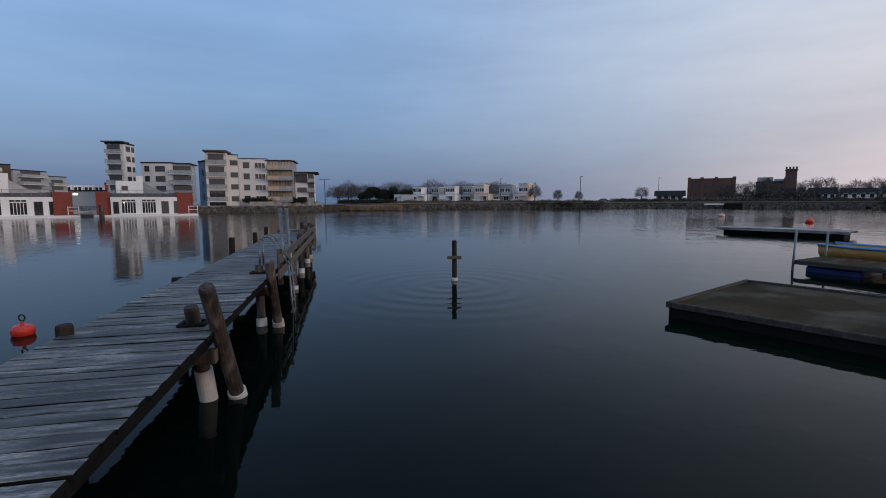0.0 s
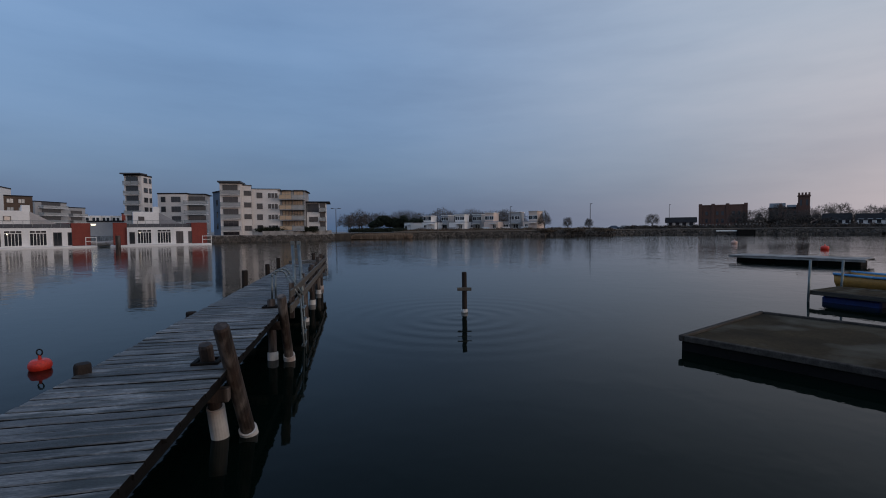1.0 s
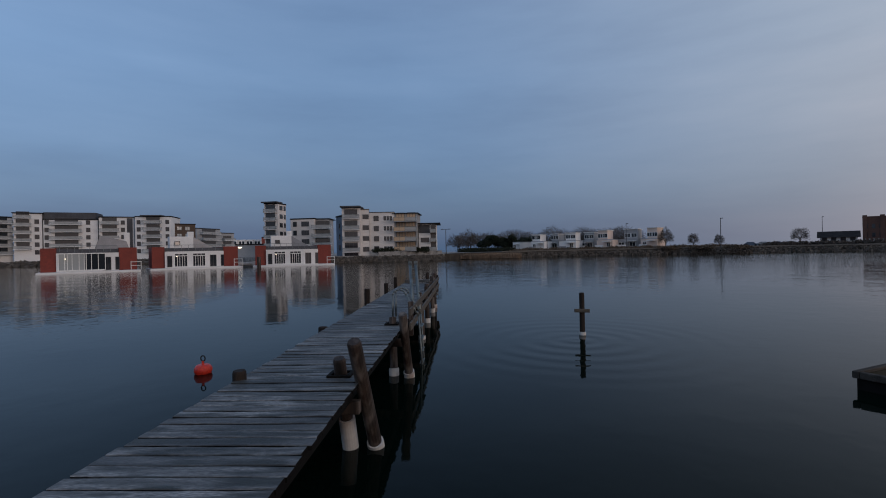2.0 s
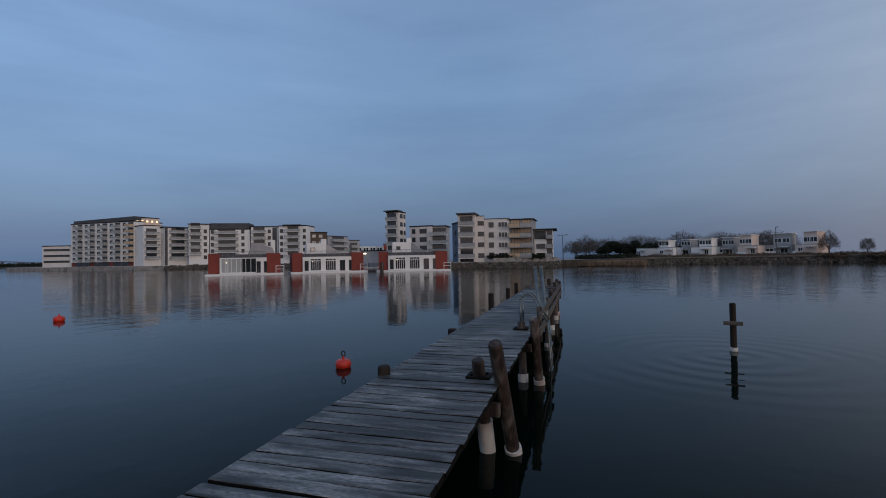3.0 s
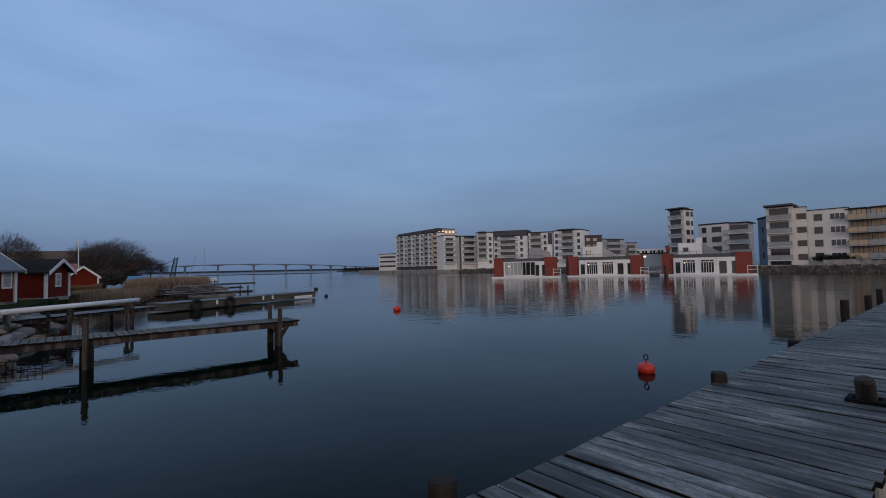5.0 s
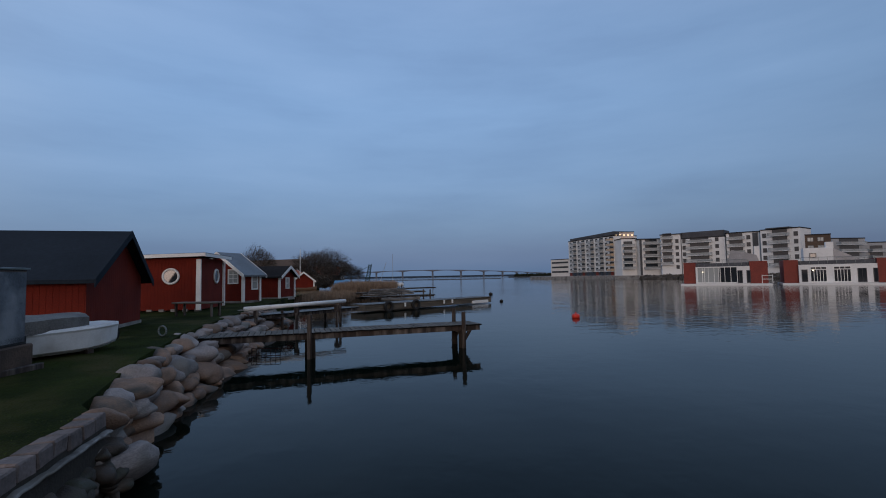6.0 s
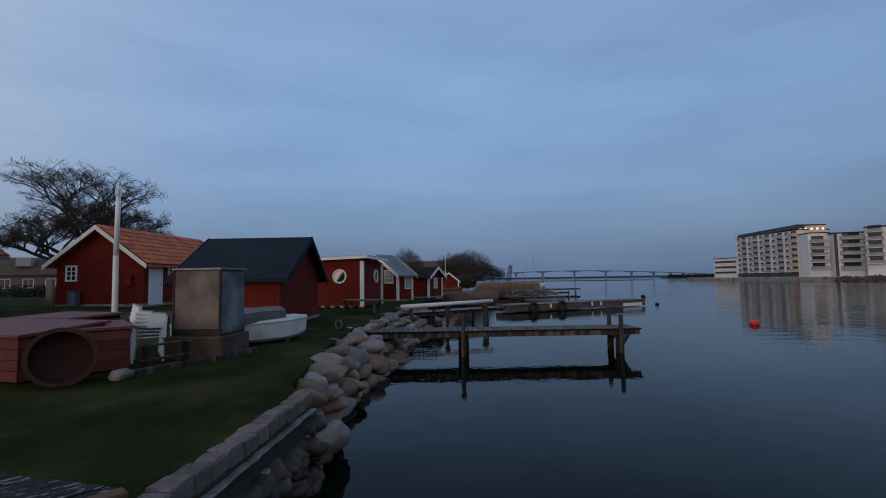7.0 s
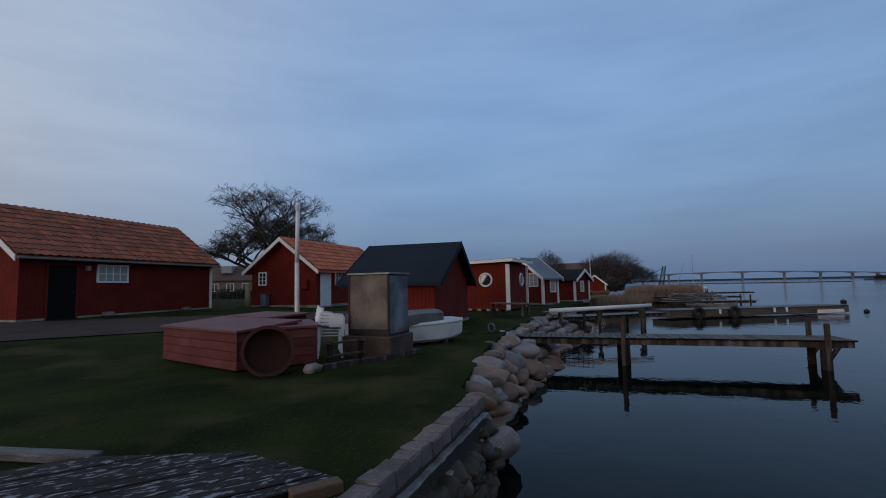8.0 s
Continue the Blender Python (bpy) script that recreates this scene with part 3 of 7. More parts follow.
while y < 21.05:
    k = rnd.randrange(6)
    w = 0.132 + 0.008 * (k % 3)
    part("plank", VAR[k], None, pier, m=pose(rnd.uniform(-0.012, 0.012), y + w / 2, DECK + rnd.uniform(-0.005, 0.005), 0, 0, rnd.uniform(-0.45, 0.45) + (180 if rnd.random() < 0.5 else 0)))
    y += w + rnd.uniform(0.014, 0.030)
for x in (-0.62, 0.0, 0.62):
    bm = bmesh.new()
    box(bm, (x, 9.1, DECK - 0.14), (0.07, 23.8, 0.18), bevel=0.008)
    part("stringer", bm, M_tar, pier, "dark timber beam below the boards")
for y in (1.3, 5.2, 8.9, 12.7, 15.9, 19.4):
    bm = bmesh.new()
    box(bm, (0.05, y, DECK - 0.30), (1.4, 0.12, 0.15), bevel=0.008)
    part("cross_beam", bm, M_post, pier, "dark cross beam on the piles")


def to_pier(x, y, z):
    m = pier.matrix_basis.inverted() @ Vector((x, y, z))
    return m


# piles through or beside the deck: plan place of foot and top, radius, sleeve
for base, top, r, sl, lab in (
        ((-2.11, 5.78, 0), (-1.965, 4.955, 1.515), 0.085, 0.10, "leaning brown mooring pile with white collar"),
        ((-2.42, 5.68, 0), (-2.38, 5.36, 1.22), 0.08, 0.43, "brown pile with tall white sleeve"),
        ((-2.85, 8.93, 0), (-2.72, 8.30, 1.33), 0.085, 0.14, "brown mooring pile with white collar"),
        ((-3.20, 8.98, 0), (-3.28, 9.14, 1.15), 0.08, 0.14, "short pile with white collar"),
        ((-3.87, 12.62, 0), (-3.87, 12.62, 1.02), 0.08, 0.10, ""),
        ((-4.66, 15.45, 0), (-4.66, 15.45, 1.35), 0.085, 0.16, ""),
        ((-5.30, 18.0, 0), (-5.30, 18.0, 1.45), 0.085, 0.16, ""),
        ((-5.62, 19.3, 0), (-5.62, 19.3, 1.5), 0.085, 0.16, ""),
        ((-3.50, 4.97, 0), (-3.50, 4.97, 1.11), 0.085, 0.0, ""),
        ((-2.70, 1.18, 0), (-2.70, 1.18, 1.09), 0.09, 0.0, "black rotted pile top beside the deck"),
        ((-4.58, 8.6, 0), (-4.56, 8.6, 1.0), 0.10, 0.0, ""),
        ((-5.62, 12.75, 0), (-5.60, 12.75, 1.40), 0.08, 0.0, ""),
        ((-6.55, 16.3, 0), (-6.55, 16.3, 1.30), 0.08, 0.0, ""),
        ((-7.30, 19.0, 0), (-7.30, 19.0, 1.35), 0.08, 0.0, ""),
        ((-6.4, 20.7, 0), (-6.4, 20.7, 1.45), 0.08, 0.0, "")):
    pile(pier, "post", to_pier(*base), to_pier(*top), r, sl, lab, None if sl else M_stub)
# fender rail with two boards and posts on the outer stretch
for z, h in ((1.22, 0.15), (0.92, 0.16)):
    bm = bmesh.new()
    box(bm, (0.86, 15.0, z), (0.045, 11.2, h), bevel=0.006)
    part("fender_board", bm, M_plank_dark, pier, "greyed fender board along the side")
for y in (9.9, 12.0, 14.1, 16.2, 18.2, 20.3):
    bm = bmesh.new()
    box(bm, (0.82, y, 1.02), (0.10, 0.12, 0.75), bevel=0.01)
    part("fender_post", bm, M_post, pier)
bm = bmesh.new()
box(bm, (0.0, 20.9, 1.1), (1.4, 0.14, 0.12), bevel=0.01)
part("end_beam", bm, M_plank, pier)
for x, y in ((-2.38, 5.40), (-3.27, 9.10)):
    q = to_pier(x, y, DECK + 0.014)
    bm = bmesh.new()
    for c, s in (((q.x - 0.12, q.y, q.z), (0.05, 0.26, 0.03)), ((q.x + 0.12, q.y, q.z), (0.05, 0.26, 0.03)), ((q.x, q.y - 0.115, q.z), (0.20, 0.035, 0.03)), ((q.x, q.y + 0.115, q.z), (0.20, 0.035, 0.03))):
        box(bm, c, s, bevel=0.004)
    part("pile_collar", bm, M_edge, pier, "black rotted frame round the pile")


ladder = thing("bathing_ladder", "galvanised steel bathing ladder on the pier edge", "ladder", *(pier.matrix_basis @ Vector((0.76, 10.0, 0))), PA)
for y in (0.0, 0.45):
    bm = bmesh.new()
    pts = [(-0.35, y, 1.0)]
    for k in range(7):
        a = math.pi * k / 6
        pts.append((-0.2 - 0.15 * math.cos(a), y, 1.52 + 0.13 * math.sin(a)))
    pts += [(0.22, y, 1.05), (0.30, y, -0.5)]
    for a, b in zip(pts, pts[1:]):
        tube(bm, a, b, 0.021, 0.021, 8)
    part("stile", bm, M_galv, ladder, "curved steel handrail", smooth=True)
for z in (0.82, 0.55, 0.28, 0.02):
    bm = bmesh.new()
    box(bm, (0.26, 0.22, z), (0.08, 0.45, 0.025), bevel=0.004)
    part("rung", bm, M_galv, ladder)
gate = thing("folded_gangway", "raised grey steel gangway frame at the pier", "gangway", *(pier.matrix_basis @ Vector((0.66, 12.4, DECK))), PA)
for x in (-0.02, 0.14):
    bm = bmesh.new()
    tube(bm, (x + 0.06, -0.9, 0.0), (x - 0.16, 0.5, 1.08), 0.04, 0.042, 8)
    part("rail", bm, M_galv, gate, smooth=True)
    bm = bmesh.new()
    box(bm, (x - 0.16, 0.51, 1.12), (0.10, 0.07, 0.14), bevel=0.01)
    part("end_bracket", bm, M_galv, gate, "grey steel end bracket")
for k in range(5):
    bm = bmesh.new()
    t = 0.12 + 0.2 * k
    tube(bm, (0.04 - 0.22 * t, -0.9 + 1.4 * t, 1.08 * t), (0.20 - 0.22 * t, -0.9 + 1.4 * t, 1.08 * t), 0.016, 0.016, 6)
    part("rung", bm, M_galv, gate)

# landing of boards at the shore end of the pier
landing = thing("landing", "dark boarded landing with peeling white paint on the lawn", "landing", -3.1, -4.2, GRASS, along(-3.1, -4.2, -2.45, -4.55)[0] + 0)
for k in range(11):
    yy = -0.53 + 0.142 * k
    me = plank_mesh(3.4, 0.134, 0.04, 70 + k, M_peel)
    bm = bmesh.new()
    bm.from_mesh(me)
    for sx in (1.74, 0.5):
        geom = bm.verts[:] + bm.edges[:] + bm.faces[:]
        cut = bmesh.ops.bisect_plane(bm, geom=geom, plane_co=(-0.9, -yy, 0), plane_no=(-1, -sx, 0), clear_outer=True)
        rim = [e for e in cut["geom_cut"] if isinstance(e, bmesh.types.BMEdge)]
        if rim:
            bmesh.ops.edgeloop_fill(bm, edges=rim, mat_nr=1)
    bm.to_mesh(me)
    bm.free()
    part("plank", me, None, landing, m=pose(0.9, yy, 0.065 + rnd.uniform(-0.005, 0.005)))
for x in (1.05, 1.7, 2.4):
    bm = bmesh.new()
    box(bm, (x, 0.23, 0.0), (0.09, 1.75, 0.06), bevel=0.006)
    part("bearer", bm, M_timber, landing, "brown timber bearer")
bm = bmesh.new()
box(bm, (-0.30, 0.98, 0.02), (0.34, 0.12, 0.10), bevel=0.008)
part("end_block", bm, M_timber, landing, "orange brown end-grain block")
kerb = thing("timber_sill", "weathered pale timber sill lying on the grass", "beam", -2.28, -5.95, GRASS, 110)
bm = bmesh.new()
box(bm, (0, 0, 0.035), (1.6, 0.15, 0.07), bevel=0.012)
part("beam", bm, M_plank, kerb)


# ---- buoys, marker post, rafts ----
def buoy(x, y, r, material, label, ring=True):
    b = thing("mooring_buoy", label, "buoy", x, y, 0, 0, "mooring buoys")
    bm = bmesh.new()
    bmesh.ops.create_uvsphere(bm, u_segments=24, v_segments=14, radius=r)
    for v in bm.verts:
        v.co.z = max(min(v.co.z * 0.86, r * 0.62), -r * 0.62)
    bmesh.ops.translate(bm, verts=bm.verts, vec=(0, 0, r * 0.40))
    part("float", bm, material, b, smooth=True)
    bm = bmesh.new()
    tube(bm, (0, 0, r * 0.98), (0, 0, r * 1.45), r * 0.16, r * 0.14, 10)
    part("neck", bm, material, b)
    if ring:
        bm = bmesh.new()
        pts = [(r * 0.32 * math.cos(a), 0, r * 1.75 + r * 0.32 * math.sin(a)) for a in [k * math.pi / 7 for k in range(15)]]
        for p, q in zip(pts, pts[1:]):
            tube(bm, p, q, r * 0.07, r * 0.07, 6)
        part("ring", bm, M_iron, b, "dark iron ring", smooth=True)
    return b


buoy(-7.26, 8.27, 0.178, M_buoy, "orange red round mooring buoy with iron ring")
buoy(-24.6, 9.15, 0.21, M_buoy, "orange red round mooring buoy far out", False)
buoy(36.0, 48.5, 0.36, M_buoy, "orange red mooring buoy beyond the floating dock", False)
buoy(36.6, 65.4, 0.40, M_buoy_pale, "faded pink mooring buoy on calm water", False)
buoy(-57.0, 11.0, 0.25, M_iron, "small dark round buoy on calm water", False)
buoy(-41.6, 8.9, 0.16, M_iron, "small dark round buoy beside the dock end", False)

marker = thing("marker_post", "dark timber marker post with a short crossboard", "post", 0.45, 14.05, 0)
pile(marker, "post", (0, 0, 0), (0.0, 0.0, 1.20), 0.075, 0.09, "", M_stub)
bm = bmesh.new()
box(bm, (0, -0.10, 0.70), (0.42, 0.04, 0.10), bevel=0.006)
part("crossboard", bm, M_plank_dark, marker, "greyed crossboard")

raft = thing("raft", "low black-tarred timber raft with a mossy deck", "raft", 4.80, 9.82, 0, along(4.70, 9.84, 7.90, 12.54)[0])
L, Wd = 4.2, 6.0
bm = bmesh.new()
box(bm, (L / 2, -Wd / 2, 0.05), (L - 0.1, Wd - 0.1, 0.36))
part("hull", bm, M_tar, raft, "black tarred pontoon body")
bm = bmesh.new()
box(bm, (L / 2, -Wd / 2, 0.246), (L - 0.2, Wd - 0.2, 0.03), bevel=0.004)
part("deck_panel", bm, M_raft, raft, "damp brown deck sheet")
for c, s in (((L / 2, -0.05, 0.25), (L, 0.10, 0.12)), ((L / 2, -Wd + 0.05, 0.25), (L, 0.10, 0.12)), ((0.05, -Wd / 2, 0.25), (0.10, Wd - 0.22, 0.12)), ((L - 0.05, -Wd / 2, 0.25), (0.10, Wd - 0.22, 0.12))):
    bm = bmesh.new()
    box(bm, c, s, bevel=0.012)
    part("rim", bm, M_rim, raft, "raised dark timber rim")

# floating dock with blue floats and rails
fd = thing("floating_dock", "floating timber dock on blue plastic floats", "dock", 11.64, 16.0, 0, along(11.64, 16.0, 12.72, 14.1)[0])
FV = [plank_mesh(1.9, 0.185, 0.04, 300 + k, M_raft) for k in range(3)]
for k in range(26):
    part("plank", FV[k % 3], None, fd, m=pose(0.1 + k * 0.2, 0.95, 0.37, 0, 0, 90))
bm = bmesh.new()
box(bm, (2.6, -0.035, 0.30), (5.2, 0.06, 0.13), bevel=0.006)
part("side_beam", bm, M_rim, fd, "dark timber side beam")
for x in (1.0, 3.1):
    bm = bmesh.new()
    box(bm, (x, 0.95, 0.06), (1.5, 1.4, 0.27), bevel=0.05)
    part("float", bm, M_float, fd, "deep blue plastic float")
for y, top in ((-0.11, 1.36), (1.96, 1.26)):
    bm = bmesh.new()
    tube(bm, (0.04, y, -0.4), (0.09, y, top), 0.036, 0.036, 10)
    part("rail_post", bm, M_galv, fd, "grey steel post", smooth=True)

fd2 = thing("concrete_pontoon", "long grey floating pontoon on calm water", "dock", 18.9, 34.0, 0, along(18.9, 34.0, 23.3, 28.9)[0])
bm = bmesh.new()
box(bm, (3.6, 1.2, 0.40), (7.2, 2.4, 0.06), bevel=0.01)
part("deck", bm, M_conc, fd2, "pale grey pontoon deck")
for x in (1.3, 3.6, 5.9):
    bm = bmesh.new()
    box(bm, (x, 1.35, 0.06), (2.05, 1.7, 0.34), bevel=0.04)
    part("float", bm, M_tar, fd2, "dark float below the deck")
for y in (0.05, 2.35):
    bm = bmesh.new()
    box(bm, (3.6, y, 0.33), (7.25, 0.05, 0.15), bevel=0.006)
    part("side_beam", bm, M_conc, fd2, "pale side beam")


def boat_hull(L, B, Hh, sheer=0.12, n=14, inner=0.03):
    """An open boat: outer and inner skin, along x, bow at +x."""
    bm = bmesh.new()
    def ring(s, off):
        x = -L / 2 + L * s
        w = B / 2 * (1 - max(0, (s - 0.45) / 0.55) ** 2.2) * (0.86 + 0.14 * min(1, s * 4)) - off
        w = max(w, 0.012)
        top = Hh + sheer * (2 * s - 0.7) ** 2
        keel = off + 0.10 * max(0, s - 0.8) * 5 * Hh
        return [bm.verts.new((x - (off if s > 0.95 else 0), yy, zz)) for yy, zz in ((-w, top), (-w * 0.92, Hh * 0.55 + keel * 0.3), (-w * 0.62, Hh * 0.15 + keel), (0, keel), (w * 0.62, Hh * 0.15 + keel), (w * 0.92, Hh * 0.55 + keel * 0.3), (w, top))]
    outs = [ring(k / n, 0) for k in range(n + 1)]
    ins = [ring(k / n, inner) for k in range(n + 1)]
    for rr in (outs, ins):
        for a, b in zip(rr, rr[1:]):
            for k in range(6):
                bm.faces.new((a[k], a[k + 1], b[k + 1], b[k]))
    for a, b, c, d in zip(outs, outs[1:], ins[1:], ins):
        bm.faces.new((a[0], b[0], c[0], d[0]))
        bm.faces.new((a[6], d[6], c[6], b[6]))
    for k in range(6):
        bm.faces.new((outs[0][k], ins[0][k], ins[0][k + 1], outs[0][k + 1]))
    bm.faces.new(outs[0])
    bm.faces.new(ins[0][::-1])
    return bm


rb = thing("rowing_boat", "small ochre rowing boat with sky blue inside, moored at the dock", "boat", 15.6, 16.75, 0.06, -60)
part("hull", boat_hull(4.0, 1.5, 0.55), M_boator, rb, "ochre painted hull", smooth=True)
bm = bmesh.new()
for s in (-1, 1):
    pts = [(-2.0, 0.68 * s, 0.62), (-0.8, 0.77 * s, 0.58), (0.3, 0.74 * s, 0.58), (1.2, 0.50 * s, 0.64), (1.95, 0.05 * s, 0.76)]
    for a, b in zip(pts, pts[1:]):
        tube(bm, a, b, 0.045, 0.045, 8)
part("gunwale", bm, M_boatblue, rb, "sky blue gunwale", smooth=True)
for x in (-1.6, -0.5, 0.7):
    bm = bmesh.new()
    box(bm, (x, 0, 0.42), (0.3, 1.25, 0.03), bevel=0.005)
    part("thwart", bm, M_boatblue, rb, "sky blue seat board")
bm = bmesh.new()
box(bm, (-0.3, 0, 0.14), (2.9, 0.95, 0.03), bevel=0.005)
part("floorboard", bm, M_boatblue, rb)

# ---- stone edge of the shore ----
wall = thing("quay_wall", "low quay wall of worn blocks on a pale concrete ledge", "wall", -3.0, -3.03, 0, along(-3.0, -3.03, -6.0, -3.48)[0], "", "structure")
bm = bmesh.new()
box(bm, (0.85, -0.06, 0.40), (3.9, 0.20, 0.86))
part("core", bm, M_mud, wall, "stained dark concrete face")
bm = bmesh.new()
box(bm, (0.85, -0.19, 0.76), (3.9, 0.075, 0.03), bevel=0.010)
for k in range(1, 40):
    bmesh.ops.bisect_plane(bm, geom=bm.verts[:] + bm.edges[:] + bm.faces[:], plane_co=(-1.1 + 0.0975 * k, 0, 0), plane_no=(1, 0, 0))
for v in bm.verts:
    v.co += noise.noise_vector(v.co * 7) * 0.018
part("ledge", bm, M_lime, wall, "pale concrete ledge at the foot")


def block_mesh(seed, s, material, bev=0.018):
    r = random.Random(seed)
    bm = bmesh.new()
    box(bm, (0, 0, 0), s, bevel=bev)
    for v in bm.verts:
        v.co += Vector((r.uniform(-1, 1), r.uniform(-1, 1), r.uniform(-1, 1))) * 0.008
    return finish(bm, "brick", material)


BL = [block_mesh(k, (0.228, 0.21, 0.15), M_brick, 0.016) for k in range(5)]
k = 0
x = -0.9
while x < 2.85:
    part("brick", BL[k % 5], None, wall, m=pose(x, -0.07 + rnd.uniform(-0.012, 0.012), 0.893 + rnd.uniform(-0.010, 0.010), rnd.uniform(-2, 2), rnd.uniform(-2, 2), rnd.uniform(-3, 3)))
    x += 0.236
    k += 1

def stone_mesh(seed, material):
    r = random.Random(seed)
    bm = bmesh.new()
    bmesh.ops.create_icosphere(bm, subdivisions=3, radius=0.5)
    o = Vector((r.random(), r.random(), r.random())) * 20
    for v in bm.verts:
        d = v.co.normalized()
        f = 1 + 0.40 * noise.noise(d * 1.1 + o) + 0.10 * noise.noise(d * 2.4 + o)
        v.co = d * 0.5 * f
        v.co.z *= 0.84 - 0.10 * max(d.z, 0)
    return finish(bm, "stone", material, True)


SM = [stone_mesh(k, M_stone if k % 3 else M_stone_warm) for k in range(12)]
SW = [stone_mesh(40 + k, M_stone_wet) for k in range(6)]
rev = thing("stone_revetment", "bank of rounded granite boulders at the water's edge", "boulders", 0, 0, 0, 0, "", "structure")
bm = bmesh.new()
edge_top = [(-3.0, -3.10), (-5.8, -3.52), (-6.15, -3.9), (-9.5, -5.1), (-13.5, -6.1), (-20, -7.1), (-27, -7.8)]
edge_low = [(-3.0, -2.80), (-5.5, -3.32), (-7.05, -3.58), (-10.0, -3.90), (-13.4, -4.35), (-17.0, -4.98), (-26.5, -5.9)]
vt = [bm.verts.new((x, y, 0.86 if i > 2 else 0.4)) for i, (x, y) in enumerate(edge_top)]
vl = [bm.verts.new((x, y, -0.4)) for x, y in edge_low]
for k in range(6):
    bm.faces.new((vt[k], vt[k + 1], vl[k + 1], vl[k]))
part("bank", bm, M_mud, rev, "dark mud between the stones")
xs = [-3.0, -5.8, -6.15, -9.5, -13.5, -20, -27]
for row in range(4):
    x = -6.05 + 0.12 * row
    while x > -27:
        f = row / 3
        sz = rnd.choice((0.46, 0.58, 0.66, 0.74, 0.86)) * rnd.uniform(0.85, 1.1)
        yt = np.interp(-x, [-q for q in xs], [p[1] for p in edge_top]) + 0.27
        yl = np.interp(-x, [3.0, 5.5, 7.05, 10.0, 13.4, 17.0, 26.5], [p[1] for p in edge_low])
        z = 0.78 * (1 - f) + 0.02 * f
        st = part("stone", SM[rnd.choice((0, 3, 6, 9)) if row == 3 and rnd.random() < 0.7 else rnd.randrange(12)], None, rev, m=pose(x + rnd.uniform(-0.08, 0.08), yt * (1 - f) + (yl - 0.40) * f + rnd.uniform(-0.06, 0.06), z, rnd.uniform(-24, 4), rnd.uniform(-14, 14), rnd.choice((0, 180)) + rnd.uniform(-30, 75)) @ Matrix.Diagonal((sz * rnd.uniform(1.05, 1.45), sz * rnd.uniform(0.75, 0.95), sz * rnd.uniform(0.52, 0.68), 1)))
        x -= sz * 0.96
# smaller tumbled stones below the wall, one large slab
for k in range(95):
    x = rnd.uniform(-6.1, -2.9)
    f = rnd.random()
    sz = rnd.uniform(0.12, 0.32)
    y = np.interp(-x, [2.9, 6.4], [-2.86, -3.40]) - 0.02 + f * 0.17
    part("stone", SW[rnd.randrange(6)] if rnd.random() < 0.95 else SM[rnd.randrange(12)], None, rev, m=pose(x, y, 0.58 - 0.66 * f, rnd.uniform(-20, 20), rnd.uniform(-20, 20), rnd.uniform(0, 360)) @ Matrix.Diagonal((sz * 1.25, sz, sz * 0.8, 1)))
part("stone", SM[4], None, rev, m=pose(-6.05, -3.44, 0.22, -32, 6, 170) @ Matrix.Diagonal((1.12, 0.85, 0.50, 1)))
part("stone", SM[5], None, rev, m=pose(-6.0, -3.62, 0.58, -10, 10, 40) @ Matrix.Diagonal((0.5, 0.4, 0.4, 1)))

# ---- small jetties along the shore ----
def jetty(name, label, a, b, width, z, posts, material=None, pitch=0.155, thick=0.04, beam=0.14):
    r, L = along(*a, *b)
    j = thing(name, label, "jetty", a[0], a[1], 0, r)
    PV = [plank_mesh(width, pitch - 0.014, thick, 200 + k, material or M_plank_dark) for k in range(4)]
    x = 0.0
    while x < L:
        part("plank", PV[rnd.randrange(4)], None, j, m=pose(x, rnd.uniform(-0.02, 0.02), z + rnd.uniform(-0.006, 0.006), 0, 0, 90 + rnd.uniform(-0.8, 0.8)))
        x += pitch
    for y in (-width / 2 + 0.1, width / 2 - 0.1):
        bm = bmesh.new()
        box(bm, (L / 2, y, z - thick - beam / 2), (L, 0.07, beam), bevel=0.006)
        part("beam", bm, M_post, j, "long dark side beam")
    for px, py, top in posts:
        pile(j, "post", (px, py, 0), (px, py, top), 0.07)
    return j


j1 = jetty("jetty", "narrow brown plank jetty on two pairs of piles", (-14.2, -6.5), (-16.2, 2.3), 1.15, 0.75, ((3.62, -0.62, 1.28), (8.42, -0.60, 1.17), (8.52, 0.62, 1.22)), beam=0.16)
for px, py in ((3.70, -0.46), (3.62, 0.5), (8.40, -0.44), (8.48, 0.46)):
    pile(j1, "pile", (px, py, 0), (px, py, 0.60), 0.10, 0.0, "thick dark pile below the deck", M_stub)
for y in (-0.45, 0.45):
    bm = bmesh.new()
    tube(bm, (8.40, y, 0.10), (8.75, y, 0.64), 0.06, 0.06, 8)
    part("brace", bm, M_post, j1)
    bm = bmesh.new()
    box(bm, (8.45, y, 0.58), (0.5, 0.10, 0.12), bevel=0.008)
    part("bracket", bm, M_post, j1)
# wire crate hanging under it
cr = thing("wire_crate", "rusty wire crate half sunk beside the jetty", "crate", -15.4, -4.2, -0.18, 80)
for k in range(7):
    for a, b in (((0.15 * k - 0.45, -0.3, 0.0), (0.15 * k - 0.45, -0.3, 0.42)),):
        bm = bmesh.new()
        tube(bm, a, b, 0.008, 0.008, 5)
        part("wire", bm, M_rust, cr)
for z in (0.0, 0.21, 0.42):
    bm = bmesh.new()
    tube(bm, (-0.45, -0.3, z), (0.45, -0.3, z), 0.01, 0.01, 5)
    part("wire", bm, M_rust, cr)

